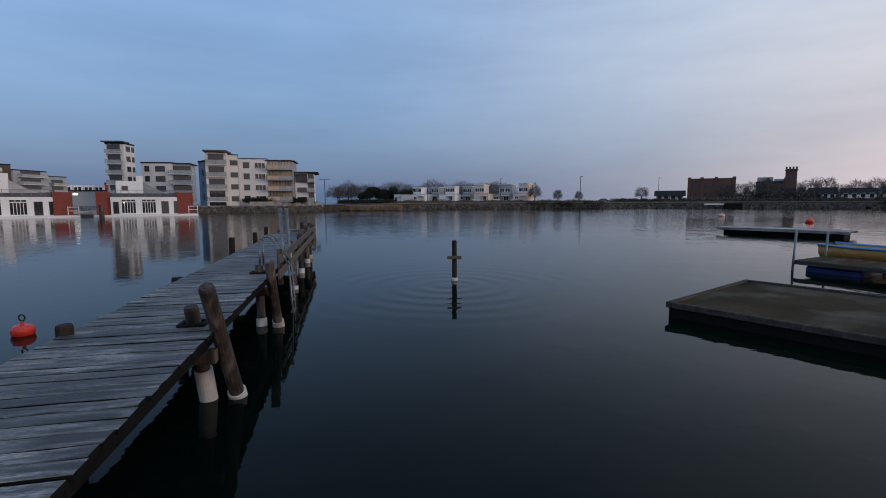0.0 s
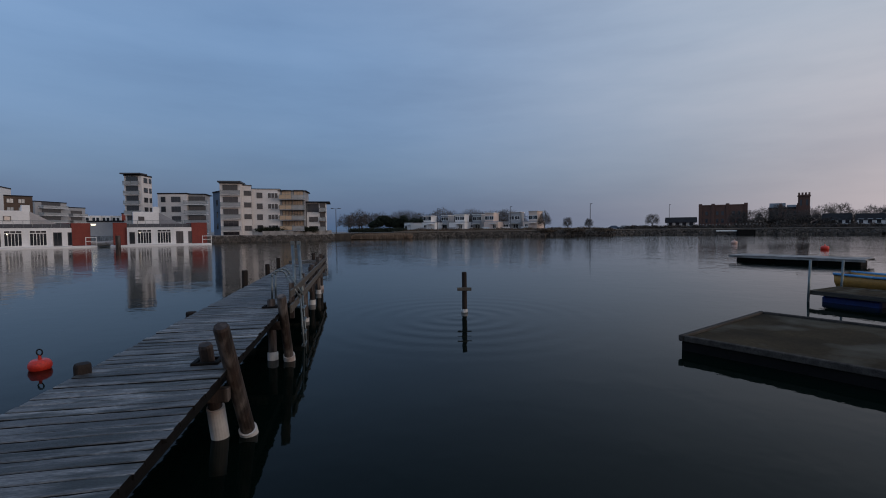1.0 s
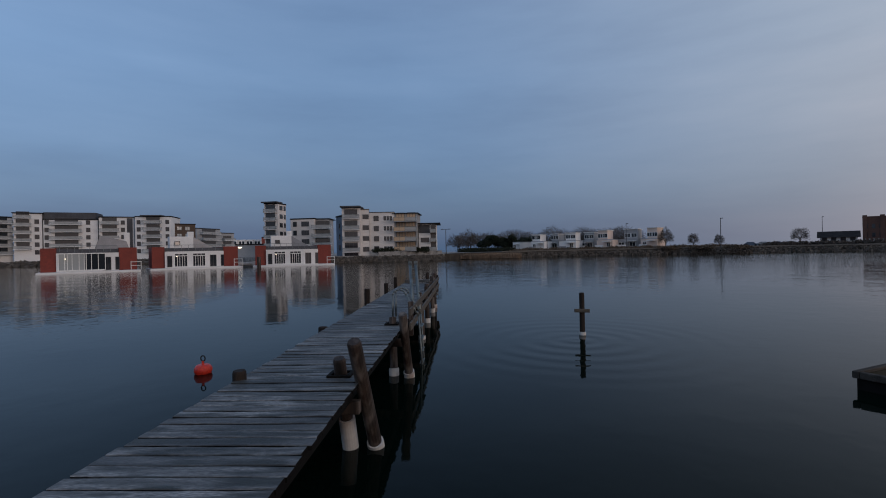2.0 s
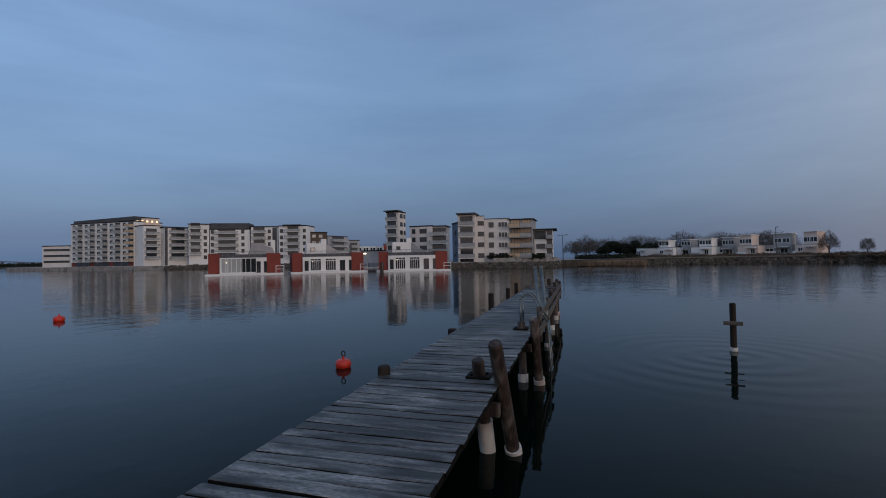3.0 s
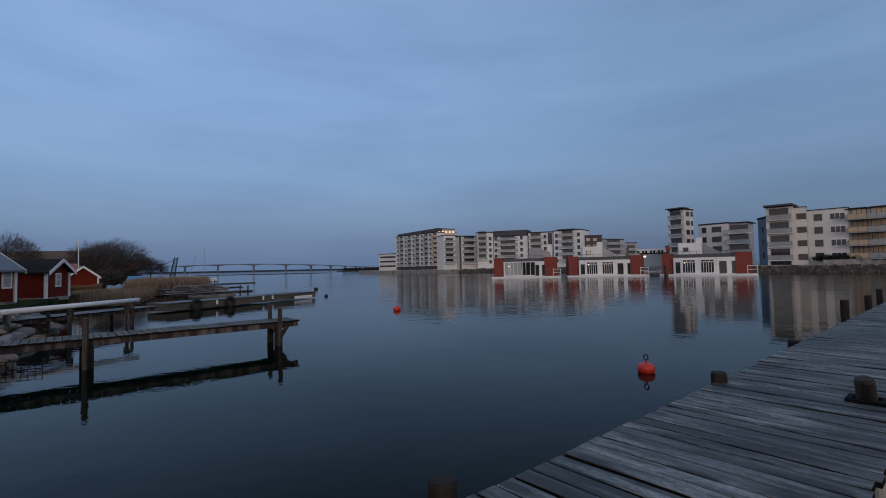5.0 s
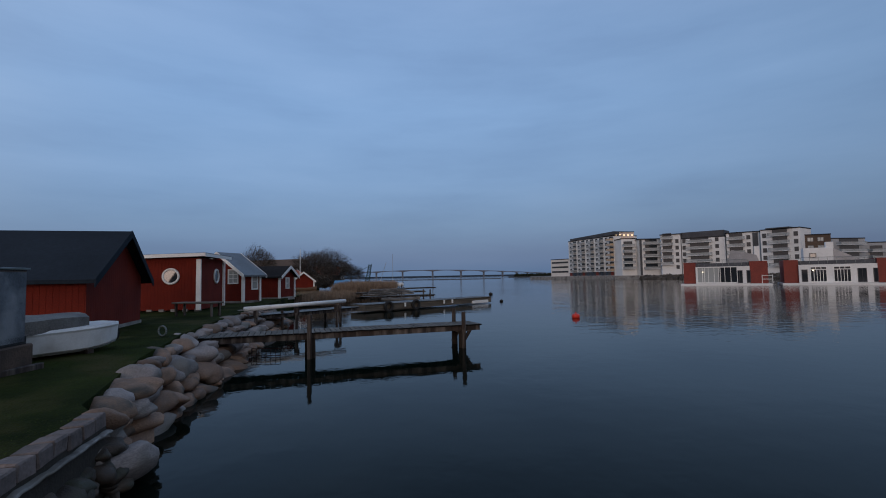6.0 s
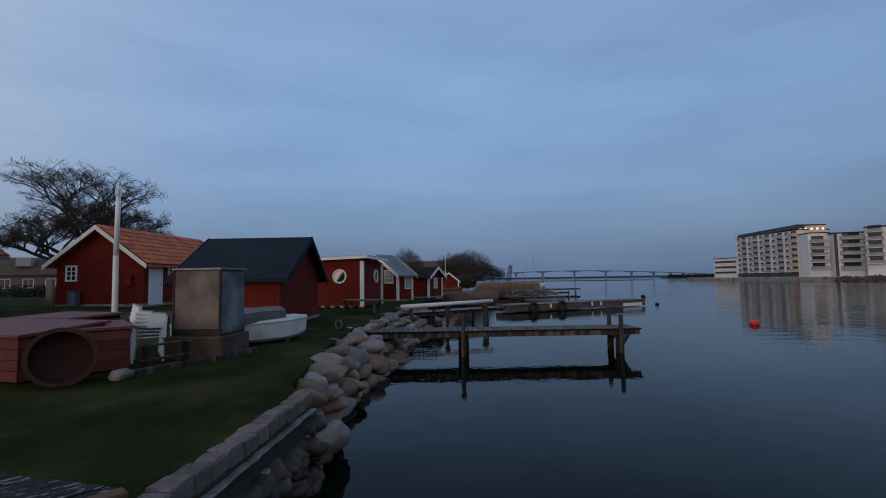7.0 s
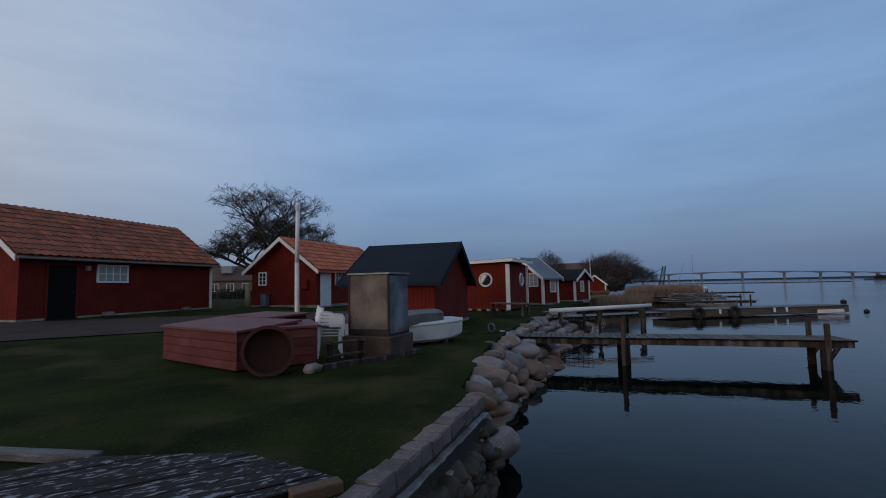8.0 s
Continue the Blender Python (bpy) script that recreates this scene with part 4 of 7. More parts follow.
jetty("jetty", "low grey boat jetty beside the boulders", (-21.8, -7.4), (-27.0, -2.9), 1.3, 0.74, ((2.0, -0.5, 0.9), (5.5, -0.6, 1.3), (5.5, 0.6, 0.8)), M_plank)
mast = thing("boat_mast", "long white boat mast resting on the jetty", "mast", -20.4, -6.6, 0, along(-20.4, -6.6, -23.8, -2.9)[0])
bm = bmesh.new()
tube(bm, (0, 0, 1.12), (5.05, 0, 1.22), 0.10, 0.085, 12)
part("spar", bm, M_white, mast, smooth=True)
for x in (0.5, 2.4, 4.55):
    bm = bmesh.new()
    box(bm, (x, 0, 0.90), (0.08, 0.34, 0.30), bevel=0.006)
    part("trestle", bm, M_post, mast, "dark trestle block below the mast")
    bm = bmesh.new()
    box(bm, (x, 0, 0.35), (0.10, 0.10, 0.9), bevel=0.006)
    part("trestle_post", bm, M_post, mast)

d3r, d3L = along(-31.8, -2.5, -40.0, 7.7)
d3 = thing("tyre_dock", "long grey floating dock hung with old tyres", "dock", -31.8, -2.5, 0, d3r)
bm = bmesh.new()
box(bm, (d3L / 2, 0.9, 0.30), (d3L, 1.7, 0.42), bevel=0.02)
part("body", bm, M_plank_dark, d3, "grey timber body")
for k in range(int(d3L / 0.24)):
    bm = bmesh.new()
    box(bm, (0.12 + 0.24 * k, 0.9, 0.535), (0.22, 1.86, 0.04))
    part("plank", bm, M_plank, d3)
for x in (1.9, 4.4):
    bm = bmesh.new()
    rings = [[bm.verts.new((x + math.cos(a) * (0.30 + 0.11 * math.cos(b)), -0.07 + 0.11 * math.sin(b), 0.32 + math.sin(a) * (0.30 + 0.11 * math.cos(b)))) for b in [k * math.pi / 4 for k in range(8)]] for a in [k * math.pi / 12 for k in range(24)]]
    for r0, r1 in zip(rings, rings[1:] + rings[:1]):
        for k in range(8):
            bm.faces.new((r0[k], r1[k], r1[(k + 1) % 8], r0[(k + 1) % 8]))
    part("tyre", bm, M_rubber, d3, "black rubber tyre fender", smooth=True)
for x in (3.4, 7.3, 8.2):
    bm = bmesh.new()
    box(bm, (x, -0.06, 0.38), (0.14, 0.06, 0.28), bevel=0.008)
    part("marker_plate", bm, M_white, d3, "small white plate")
bm = bmesh.new()
box(bm, (11.6, 0.85, 0.18), (2.0, 1.8, 0.24), bevel=0.03)
part("float", bm, M_hull, d3, "pale float at the dock end")
bm = bmesh.new()
box(bm, (12.9, 0.9, 0.50), (1.3, 0.5, 0.05), bevel=0.006)
part("end_plank", bm, M_plank_dark, d3)

for (a, b, w, z, lab) in (((-44, -3.6), (-46.5, 2.9), 1.6, 0.62, "old grey boat jetty with low rails"), ((-52, -6), (-55.5, 2.6), 1.4, 0.75, "dark plank jetty among the reeds"), ((-66, -6), (-72, 5), 1.6, 0.8, "far plank jetty beyond the reeds")):
    jetty("jetty", lab, a, b, w, z, ((3.5, -w / 2, z + 0.35), (6.5, -w / 2, z + 0.5), (6.5, w / 2, z + 0.5)), None, 0.3)
gd = thing("moored_skiff", "grey flat skiff moored between the jetties", "boat", -41.5, 0.0, 0.1, 60)
part("hull", boat_hull(3.6, 1.4, 0.4), M_tarp, gd, smooth=True)
wp = thing("lumber_stack", "stack of old grey boards on the jetty", "lumber", -47.5, -1.2, 0.62, 100)
for k in range(4):
    bm = bmesh.new()
    box(bm, (rnd.uniform(-0.2, 0.2), 0, 0.08 + 0.15 * k), (5.0 - 0.5 * k, 1.0, 0.11), bevel=0.01)
    part("board", bm, M_plank, wp)
# ---- red huts and houses on the shore ----
FACE = {"front": lambda w, d: pose(0, 0, 0), "right": lambda w, d: pose(w, 0, 0, 0, 0, 90), "left": lambda w, d: pose(0, d, 0, 0, 0, -90)}


def hut_window(parent, m, w, h, bars=(2, 3), label="white framed small-paned window", frame_m=None, pane_m=None):
    """A framed window with glazing bars; m is its centre on the wall, x along the wall and -y outwards."""
    bm = bmesh.new()
    t = 0.07
    for c, s in (((0, 0, h / 2 + t / 2), (w + 2 * t, 0.07, t)), ((0, 0, -h / 2 - t / 2), (w + 2 * t, 0.09, t)), ((-w / 2 - t / 2, 0, 0), (t, 0.07, h)), ((w / 2 + t / 2, 0, 0), (t, 0.07, h))):
        box(bm, c, s, bevel=0.006)
    fr = part("window", bm, frame_m or M_white, parent, label, m=m @ pose(0, -0.02, 0))
    for c, e in [((-w / 2 + w * k / bars[0], 0, 0), (0.035, 0.04, h)) for k in range(1, bars[0])] + [((0, 0.002, -h / 2 + h * k / bars[1]), (w, 0.03, 0.03)) for k in range(1, bars[1])]:
        bm = bmesh.new()
        box(bm, c, e)
        part("glazing_bar", bm, frame_m or M_white, fr)
    bm = bmesh.new()
    box(bm, (0, 0.02, 0), (w, 0.03, h))
    part("pane", bm, pane_m or M_glass, fr)
    return fr


def gable_house(name, label, c0, c1, depth, eave, ridge, axis="y", frac=0.5, over=0.25, wall=None, roof=None, trim=None, corner=True, rake=True, base=0.0, roof_t=0.10, category="house", z=None):
    """A pitched-roof house. c0, c1: the plan corners of its front, left and right as seen from the front; eave and ridge: heights over its base."""
    r, w = along(*c0, *c1)
    h = thing(name, label, category, c0[0], c0[1], gz(*c0) if z is None else z, r)
    wall, roof, trim = wall or M_red, roof or M_roofd, trim or M_white
    bm = bmesh.new()
    if axis == "y":
        f = w * frac
        prof = [(0, 0), (w, 0), (w, eave), (f, ridge), (0, eave)]
        extrude_y(bm, prof, 0, depth)
    else:
        f = depth * frac
        prof = [(0, 0), (depth, 0), (depth, eave), (f, ridge), (0, eave)]
        extrude_x(bm, prof, 0, w)
    part("wall", bm, wall, h)
    bm = bmesh.new()
    box(bm, (w / 2, depth / 2, -0.04), (w + 0.06, depth + 0.06, 0.24))
    part("plinth", bm, M_conc, h, "low pale stone plinth")
    # two roof slopes
    span = w if axis == "y" else depth
    for side in (0, 1):
        run = f if side == 0 else span - f
        sl = (ridge - eave) / run
        o = over
        a = (-o, eave - sl * o) if side == 0 else (span + o, eave - sl * o)
        b = (f, ridge)
        prof = [a, b, (b[0], b[1] + roof_t), (a[0], a[1] + roof_t)]
        bm = bmesh.new()
        if axis == "y":
            extrude_y(bm, prof, -over, depth + over)
        else:
            extrude_x(bm, prof, -over, w + over)
        part("roof_slope", bm, roof, h)
        if rake:
            for e in (0, 1):
                bm = bmesh.new()
                pr = [(a[0], a[1] - 0.10), (b[0], b[1] - 0.10), (b[0], b[1] + roof_t + 0.02), (a[0], a[1] + roof_t + 0.02)]
                lo = -over - 0.03 if e == 0 else (depth if axis == "y" else w) + over
                (extrude_y if axis == "y" else extrude_x)(bm, pr, lo, lo + 0.03)
                part("bargeboard", bm, trim, h, "white bargeboard")
    if corner:
        for x in (0, w):
            for yy in (0, depth):
                bm = bmesh.new()
                box(bm, (x, yy, eave / 2 - 0.04), (0.15, 0.15, eave - 0.1), bevel=0.006)
                part("corner_board", bm, trim, h, "white corner board")
    return h, w


def on(h_w, face, u, z, depth=0.0):
    """Pose on one wall of a house: u along the wall, z over the base."""
    w = h_w
    return FACE[face](w, depth) @ pose(u, 0, z)


def door(parent, m, w, h, material, label):
    bm = bmesh.new()
    box(bm, (0, -0.02, h / 2), (w, 0.06, h), bevel=0.006)
    d = part("door", bm, material, parent, label, m=m)
    bm = bmesh.new()
    tube(bm, (w * 0.38, -0.05, h * 0.5), (w * 0.38, -0.11, h * 0.5), 0.02, 0.02, 8)
    box(bm, (w * 0.32, -0.11, h * 0.5), (0.12, 0.02, 0.025))
    part("door_handle", bm, M_iron, d, "dark lever handle")
    bm = bmesh.new()
    for c, s in (((-w / 2 - 0.04, 0, h / 2), (0.08, 0.07, h)), ((w / 2 + 0.04, 0, h / 2), (0.08, 0.07, h)), ((0, 0, h + 0.04), (w + 0.16, 0.07, 0.08))):
        box(bm, c, s)
    part("door_frame", bm, M_white if material is M_door else M_redd, d)
    return d


# long house with the old tile roof
H1, w1 = gable_house("boathouse", "long dark red boathouse with an old clay tile roof", (-7.6, -21.75), (-16.3, -23.80), 5.2, 2.45, 4.35, "x", 0.5, 0.32, roof=M_tile_old, corner=False)
hut_window(H1, on(w1, "front", 3.45, 1.75), 1.25, 0.62, (4, 2), "wide white framed window with curtains", pane_m=M_glass_l)
door(H1, on(w1, "front", 1.45, 0.0), 1.0, 2.05, M_tar, "dark recessed double door")
bm = bmesh.new()
box(bm, (w1 - 0.02, -0.02, 1.2), (0.13, 0.13, 2.35), bevel=0.01)
part("downpipe", bm, M_white, H1, "white downpipe")
bm = bmesh.new()
box(bm, (w1 / 2, -0.36, 2.24), (w1 + 0.6, 0.09, 0.08), bevel=0.02)
part("gutter", bm, M_galv, H1, "grey eaves gutter")
bm = bmesh.new()
box(bm, (2.35, -0.08, 1.95), (0.16, 0.14, 0.2), bevel=0.02)
part("wall_lamp", bm, M_sack, H1, "unlit beige wall lamp")
for x in (3.2, 7.2):
    bm = bmesh.new()
    box(bm, (x, -0.15, 0.10), (0.35, 0.25, 0.16), bevel=0.02)
    part("step_stone", bm, M_conc, H1)


def tile_mesh(w, l, material):
    bm = bmesh.new()
    n = 5
    top, bot = [], []
    for e, yy in ((0, -l / 2), (1, l / 2)):
        rt, rbt = [], []
        for k in range(n + 1):
            u = k / n
            z = 0.035 * math.sin(math.pi * min(u * 1.6, 1.0)) + (0.03 if e == 0 else 0.0)
            rt.append(bm.verts.new((-w / 2 + w * u, yy, z + 0.012)))
            rbt.append(bm.verts.new((-w / 2 + w * u, yy, z - 0.006)))
        top.append(rt)
        bot.append(rbt)
    for k in range(n):
        bm.faces.new((top[0][k], top[0][k + 1], top[1][k + 1], top[1][k]))
        bm.faces.new((bot[0][k], top[0][k], top[0][k + 1], bot[0][k + 1])[::-1])
    return finish(bm, "tile", material)


def tile_slope(parent, m, width, length, tw, tl, material):
    """Clay tiles laid in rows up a slope; m: its lower left corner, x along the eave, y up the slope."""
    me = tile_mesh(tw * 1.04, tl * 1.12, material)
    nx, ny = int(width / tw), int(length / tl)
    for j in range(ny):
        for i in range(nx):
            part("tile", me, None, parent, m=m @ pose((i + 0.5) * width / nx, (j + 0.5) * length / ny, 0.02, rnd.uniform(-0.8, 0.8), 0, rnd.uniform(-0.8, 0.8)))


sl1 = math.hypot(2.6 + 0.32, 1.9 * (2.6 + 0.32) / 2.6)
tile_slope(H1, pose(-0.3, -0.32, 2.45 - 1.9 / 2.6 * 0.32 + 0.12, math.degrees(math.atan2(1.9, 2.6))), w1 + 0.6, sl1, 0.31, 0.345, M_tile_old)
# house with the white gable trim, door and orange roof
H2, w2 = gable_house("cottage", "small falu red cottage with white gable trim and orange tile roof", (-18.39, -23.1), (-19.08, -18.87), 8.0, 2.1, 3.7, "y", 0.5, 0.38, roof=M_tile, corner=False)
hut_window(H2, on(w2, "front", 0.75, 1.55), 0.42, 0.62, (2, 3))
door(H2, on(w2, "right", 0.85, 0.0), 0.85, 1.95, M_door, "pale blue white panel door")
hut_window(H2, on(w2, "right", 2.15, 1.55), 0.6, 0.7, (2, 2))
bm = bmesh.new()
bmesh.ops.create_uvsphere(bm, u_segments=10, v_segments=8, radius=0.06)
part("wall_lamp", bm, M_lamp, H2, "small lit outdoor lamp", m=on(w2, "right", 1.72, 1.98) @ pose(0, -0.12, 0))
bm = bmesh.new()
box(bm, (0, -0.1, 0), (0.35, 0.2, 0.5), bevel=0.01)
part("meter_box", bm, M_redd, H2, "red painted meter box", m=on(w2, "front", w2 - 0.65, 1.2))
bin_ = thing("refuse_bin", "grey wheeled refuse bin against the cottage wall", "bin", *(H2.matrix_basis @ Vector((1.2, -0.35, 0))), math.degrees(H2.rotation_euler.z))
bm = bmesh.new()
box(bm, (0, 0, 0.36), (0.36, 0.34, 0.66), bevel=0.03)
part("body", bm, M_bluew, bin_)
bm = bmesh.new()
box(bm, (0, 0, 0.71), (0.40, 0.38, 0.05), bevel=0.02)
part("lid", bm, M_darkw, bin_)
bag = thing("garden_parasol", "rolled beige garden cover leaning at the cottage corner", "cover", *(H2.matrix_basis @ Vector((-0.35, 0.1, 0))), 0)
bm = bmesh.new()
tube(bm, (0, 0, 0), (0.12, 0.05, 1.3), 0.2, 0.12, 10)
part("canvas", bm, M_sack, bag, smooth=True)

sl2 = math.hypot(w2 / 2 + 0.38, 1.6 * (w2 / 2 + 0.38) / (w2 / 2))
tile_slope(H2, pose(w2 + 0.38, -0.35, 2.1 - 1.6 / (w2 / 2) * 0.38 + 0.12, 0, 0, 90) @ pose(0, 0, 0, math.degrees(math.atan2(1.6, w2 / 2))), 8.7, sl2, 0.33, 0.36, M_tile)
# shed with the blue-black roof
H3, w3 = gable_house("shed", "dark red shed with a steep blue-black sheet roof", (-12.75, -11.3), (-13.30, -8.25), 3.9, 1.5, 2.80, "x", 0.55, 0.28, wall=M_red, roof=M_navy, trim=M_navy, corner=False, category="shed")
hut_window(H3, on(w3, "front", 0.55, 0.95), 0.5, 0.5, (1, 2))

# flat-roofed hut with round windows
hr, hw = along(-22.34, -12.53, -22.55, -9.25)
H4 = thing("hut", "falu red hut with white trim and round windows", "hut", -22.34, -12.53, GRASS, hr)
bm = bmesh.new()
prism(bm, [(0, 0), (hw, 0), (hw, 3.3), (0, 3.3)], 0.08, 2.44)
part("wall", bm, M_red, H4)
bm = bmesh.new()
box(bm, (hw / 2, 1.65, 2.56), (hw + 0.6, 3.9, 0.08), ry=-0.03)
part("roof", bm, M_roofd, H4, "flat dark felt roof")
for c, s in (((hw / 2, -0.33, 2.51), (hw + 0.66, 0.05, 0.15)), ((hw + 0.33, 1.65, 2.55), (0.05, 3.94, 0.15))):
    bm = bmesh.new()
    box(bm, c, s, ry=-0.03)
    part("fascia", bm, M_white, H4, "white fascia board")
for x, yy in ((hw - 0.04, -0.02), (hw + 0.02, 3.3)):
    bm = bmesh.new()
    box(bm, (x, yy, 1.22), (0.2, 0.1, 2.3), bevel=0.006)
    part("corner_board", bm, M_white, H4, "white corner board")
for k in range(7):
    bm = bmesh.new()
    box(bm, (0.2 + k * (hw - 0.3) / 6, 0.1, 0.03), (0.2, 0.3, 0.2))
    part("footing", bm, M_conc, H4)


def porthole(parent, m, r):
    bm = bmesh.new()
    rings = [[bm.verts.new((math.cos(a) * (r + 0.05 * math.cos(b)), -0.03 + 0.05 * math.sin(b), math.sin(a) * (r + 0.05 * math.cos(b)))) for b in [k * math.pi / 4 for k in range(8)]] for a in [k * math.pi / 14 for k in range(28)]]
    for r0, r1 in zip(rings, rings[1:] + rings[:1]):
        for k in range(8):
            bm.faces.new((r0[k], r1[k], r1[(k + 1) % 8], r0[(k + 1) % 8]))
    w = part("window", bm, M_white, parent, "round white framed window", smooth=True, m=m)
    bm = bmesh.new()
    tube(bm, (0, -0.03, 0), (0, 0.01, 0), r, r, 28)
    part("pane", bm, M_glass, w)


porthole(H4, on(hw, "front", hw - 1.22, 1.60), 0.33)
porthole(H4, on(hw, "right", 2.2, 1.60), 0.33)
H5, w5 = gable_house("hut", "falu red hut with grey roof, white corner boards and window", (-30.4, -12.6), (-29.2, -9.5), 1.5, 1.75, 2.95, "y", 0.5, 0.3, roof=M_roofg, category="hut")
hut_window(H5, on(w5, "front", w5 - 0.7, 1.55), 0.6, 0.75, (2, 3), pane_m=M_glass_l)
hut_window(H5, on(w5, "right", 1.0, 1.25), 0.45, 0.9, (1, 2), pane_m=M_glass_l)
H6, w6 = gable_house("hut", "small dark-roofed red hut with an open porch", (-35.6, -11.0), (-35.2, -8.9), 2.6, 1.65, 2.3, "x", 0.5, 0.3, category="hut")
hut_window(H6, on(w6, "right", 1.3, 1.1), 0.5, 0.7, (1, 2), pane_m=M_glass_l)
H7, w7 = gable_house("hut", "far red hut with white gable trim", (-57.34, -12.83), (-57.76, -10.5), 3.2, 1.25, 2.2, "y", 0.5, 0.25, category="hut", roof=M_roofd)
H8, w8 = gable_house("hut", "far red hut with white gable trim", (-66, -18), (-65.2, -14.5), 4.5, 1.7, 2.7, "y", 0.5, 0.3, category="hut", roof=M_tile)
H9, w9 = gable_house("barn", "long building with a red tile roof behind the huts", (-101, -34), (-96, -22), 9, 2.4, 5.6, "x", 0.5, 0.4, wall=M_redd, roof=M_brown, corner=False, category="barn")
H10, w10 = gable_house("villa", "distant villa with orange roof and white trim", (-122, -26), (-121, -16), 8, 2.4, 4.6, "x", 0.5, 0.4, wall=M_beige, roof=M_tile, corner=False)
for k in range(3):
    hut_window(H10, on(w10, "front", 2 + 3 * k, 1.5), 0.9, 1.0, (2, 1))
for (c0, c1, dp, e, rg, rf, wl_, lab) in (((-38, -78), (-46, -74), 8, 3.2, 5.8, M_tile_old, M_pink, "far house with brown tile roof behind the hedge"), ((-28, -84), (-37, -82), 8, 3.0, 5.4, M_tile_old, M_brown, "far house with brown clay tile roof behind the hedge"), ((-47, -70), (-52, -64), 7, 3.0, 5.2, M_brown, M_crest, "far plastered house with dormer behind the hedge")):
    hh, ww = gable_house("house", lab, c0, c1, dp, e, rg, "x", 0.5, 0.4, wall=wl_, roof=rf, corner=False)
    for k in range(3):
        hut_window(hh, on(ww, "front", ww * (0.2 + 0.3 * k), 1.7), 1.0, 1.1, (2, 1))
    bm = bmesh.new()
    box(bm, (ww * 0.4, dp * 0.25, (e + rg) / 2 + 0.5), (1.6, 2.0, 1.2), bevel=0.02)
    part("dormer", bm, M_greyw, hh, "white dormer")
skiff = thing("upturned_skiff", "small yellow-brown boat lying on the grass", "boat", -53.2, -10.5, GRASS, 80)
part("hull", boat_hull(2.4, 1.1, 0.42), M_timber, skiff, smooth=True)
flag2 = thing("flagpole", "thin white flagpole between the far huts", "flagpole", -60, -12.6, GRASS)
bm = bmesh.new()
tube(bm, (0, 0, 0), (0, 0, 5.2), 0.06, 0.03, 8)
part("pole", bm, M_white, flag2)
# white pole with block at its head on the lawn
fp = thing("lawn_pole", "tall white painted pole with a pulley head", "pole", -13.45, -14.4, gz(-13.45, -14.4), 30)
bm = bmesh.new()
tube(bm, (0, 0, 0), (0.06, 0, 2.2), 0.095, 0.085, 12, False)
tube(bm, (0.06, 0, 2.2), (0.0, 0, 4.55), 0.085, 0.07, 12)
part("pole", bm, M_white, fp, smooth=True)
bm = bmesh.new()
box(bm, (0.02, 0, 4.35), (0.26, 0.12, 0.22), bevel=0.02)
part("pulley_head", bm, M_chair, fp)
bm = bmesh.new()
box(bm, (0, 0, 0.08), (0.35, 0.28, 0.16), bevel=0.02)
part("foot", bm, M_conc, fp)

# ---- things on the lawn ----
# low maroon chests with sloped lids
def chest(name, label, c0, c1, depth, h0, h1):
    r, w = along(*c0, *c1)
    t = thing(name, label, "chest", c0[0], c0[1], gz(*c0), r)
    n = 4
    for k in range(n):
        for yy in (0, depth):
            hh = h0 if yy == 0 else h1
            bm = bmesh.new()
            box(bm, (w / 2, yy, 0.02 + hh * (k + 0.5) / n), (w, 0.03, hh / n - 0.006), bevel=0.004)
            part("board", bm, M_maroon, t)
        for x in (0.02, w - 0.02):
            bm = bmesh.new()
            box(bm, (x, depth / 2, 0.02 + h0 * (k + 0.5) / n), (0.03, depth - 0.034, h0 / n - 0.006), bevel=0.004)
            part("end_board", bm, M_maroon, t)
    bm = bmesh.new()
    prof = [(-0.06, h0 + 0.03), (depth + 0.06, h1 + 0.03), (depth + 0.06, h1 + 0.07), (-0.06, h0 + 0.07)]
    extrude_x(bm, prof, -0.06, w + 0.06)
    part("lid", bm, M_lid, t, "maroon lid with the light on its top put into the colour")
    return t


chest("storage_chest", "low faded maroon wooden chest with a sloping lid", (-5.95, -10.15), (-5.62, -7.55), 1.15, 0.60, 0.70)
chest("storage_chest", "second maroon wooden chest standing behind", (-6.22, -7.36), (-6.80, -6.95), 1.0, 0.62, 0.66)
chest("storage_chest", "third maroon chest standing close behind the first", (-7.35, -10.1), (-7.15, -8.6), 0.9, 0.70, 0.74)
dr = thing("steel_drum", "large rusty open steel drum lying on its side", "drum", -6.15, -7.0, gz(-6.15, -7.0), 20)
bm = bmesh.new()
seg = 40
R0, R1, Ln = 0.37, 0.345, 0.24
rings = []
for yy, rr in ((-0.06, R0 + 0.03), (0.0, R0 + 0.03), (0.0, R0), (Ln, R0), (Ln, R1), (-0.06, R1)):
    rings.append([bm.verts.new((rr * math.cos(2 * math.pi * k / seg), yy, R0 + 0.03 + rr * math.sin(2 * math.pi * k / seg))) for k in range(seg)])
for a, b in zip(rings, rings[1:] + rings[:1]):
    for k in range(seg):
        bm.faces.new((a[k], a[(k + 1) % seg], b[(k + 1) % seg], b[k]))
part("shell", bm, M_rust, dr, smooth=False)
dr.matrix_basis = pose(-5.68, -6.90, gz(-5.74, -6.98) - 0.02, 0, 0, 134)
bm = bmesh.new()
tube(bm, (0, Ln - 0.06, R0 + 0.03), (0, Ln - 0.02, R0 + 0.03), R1 + 0.005, R1 + 0.005, 40)
part("end_plate", bm, M_rust, dr, "dark rusty end plate")

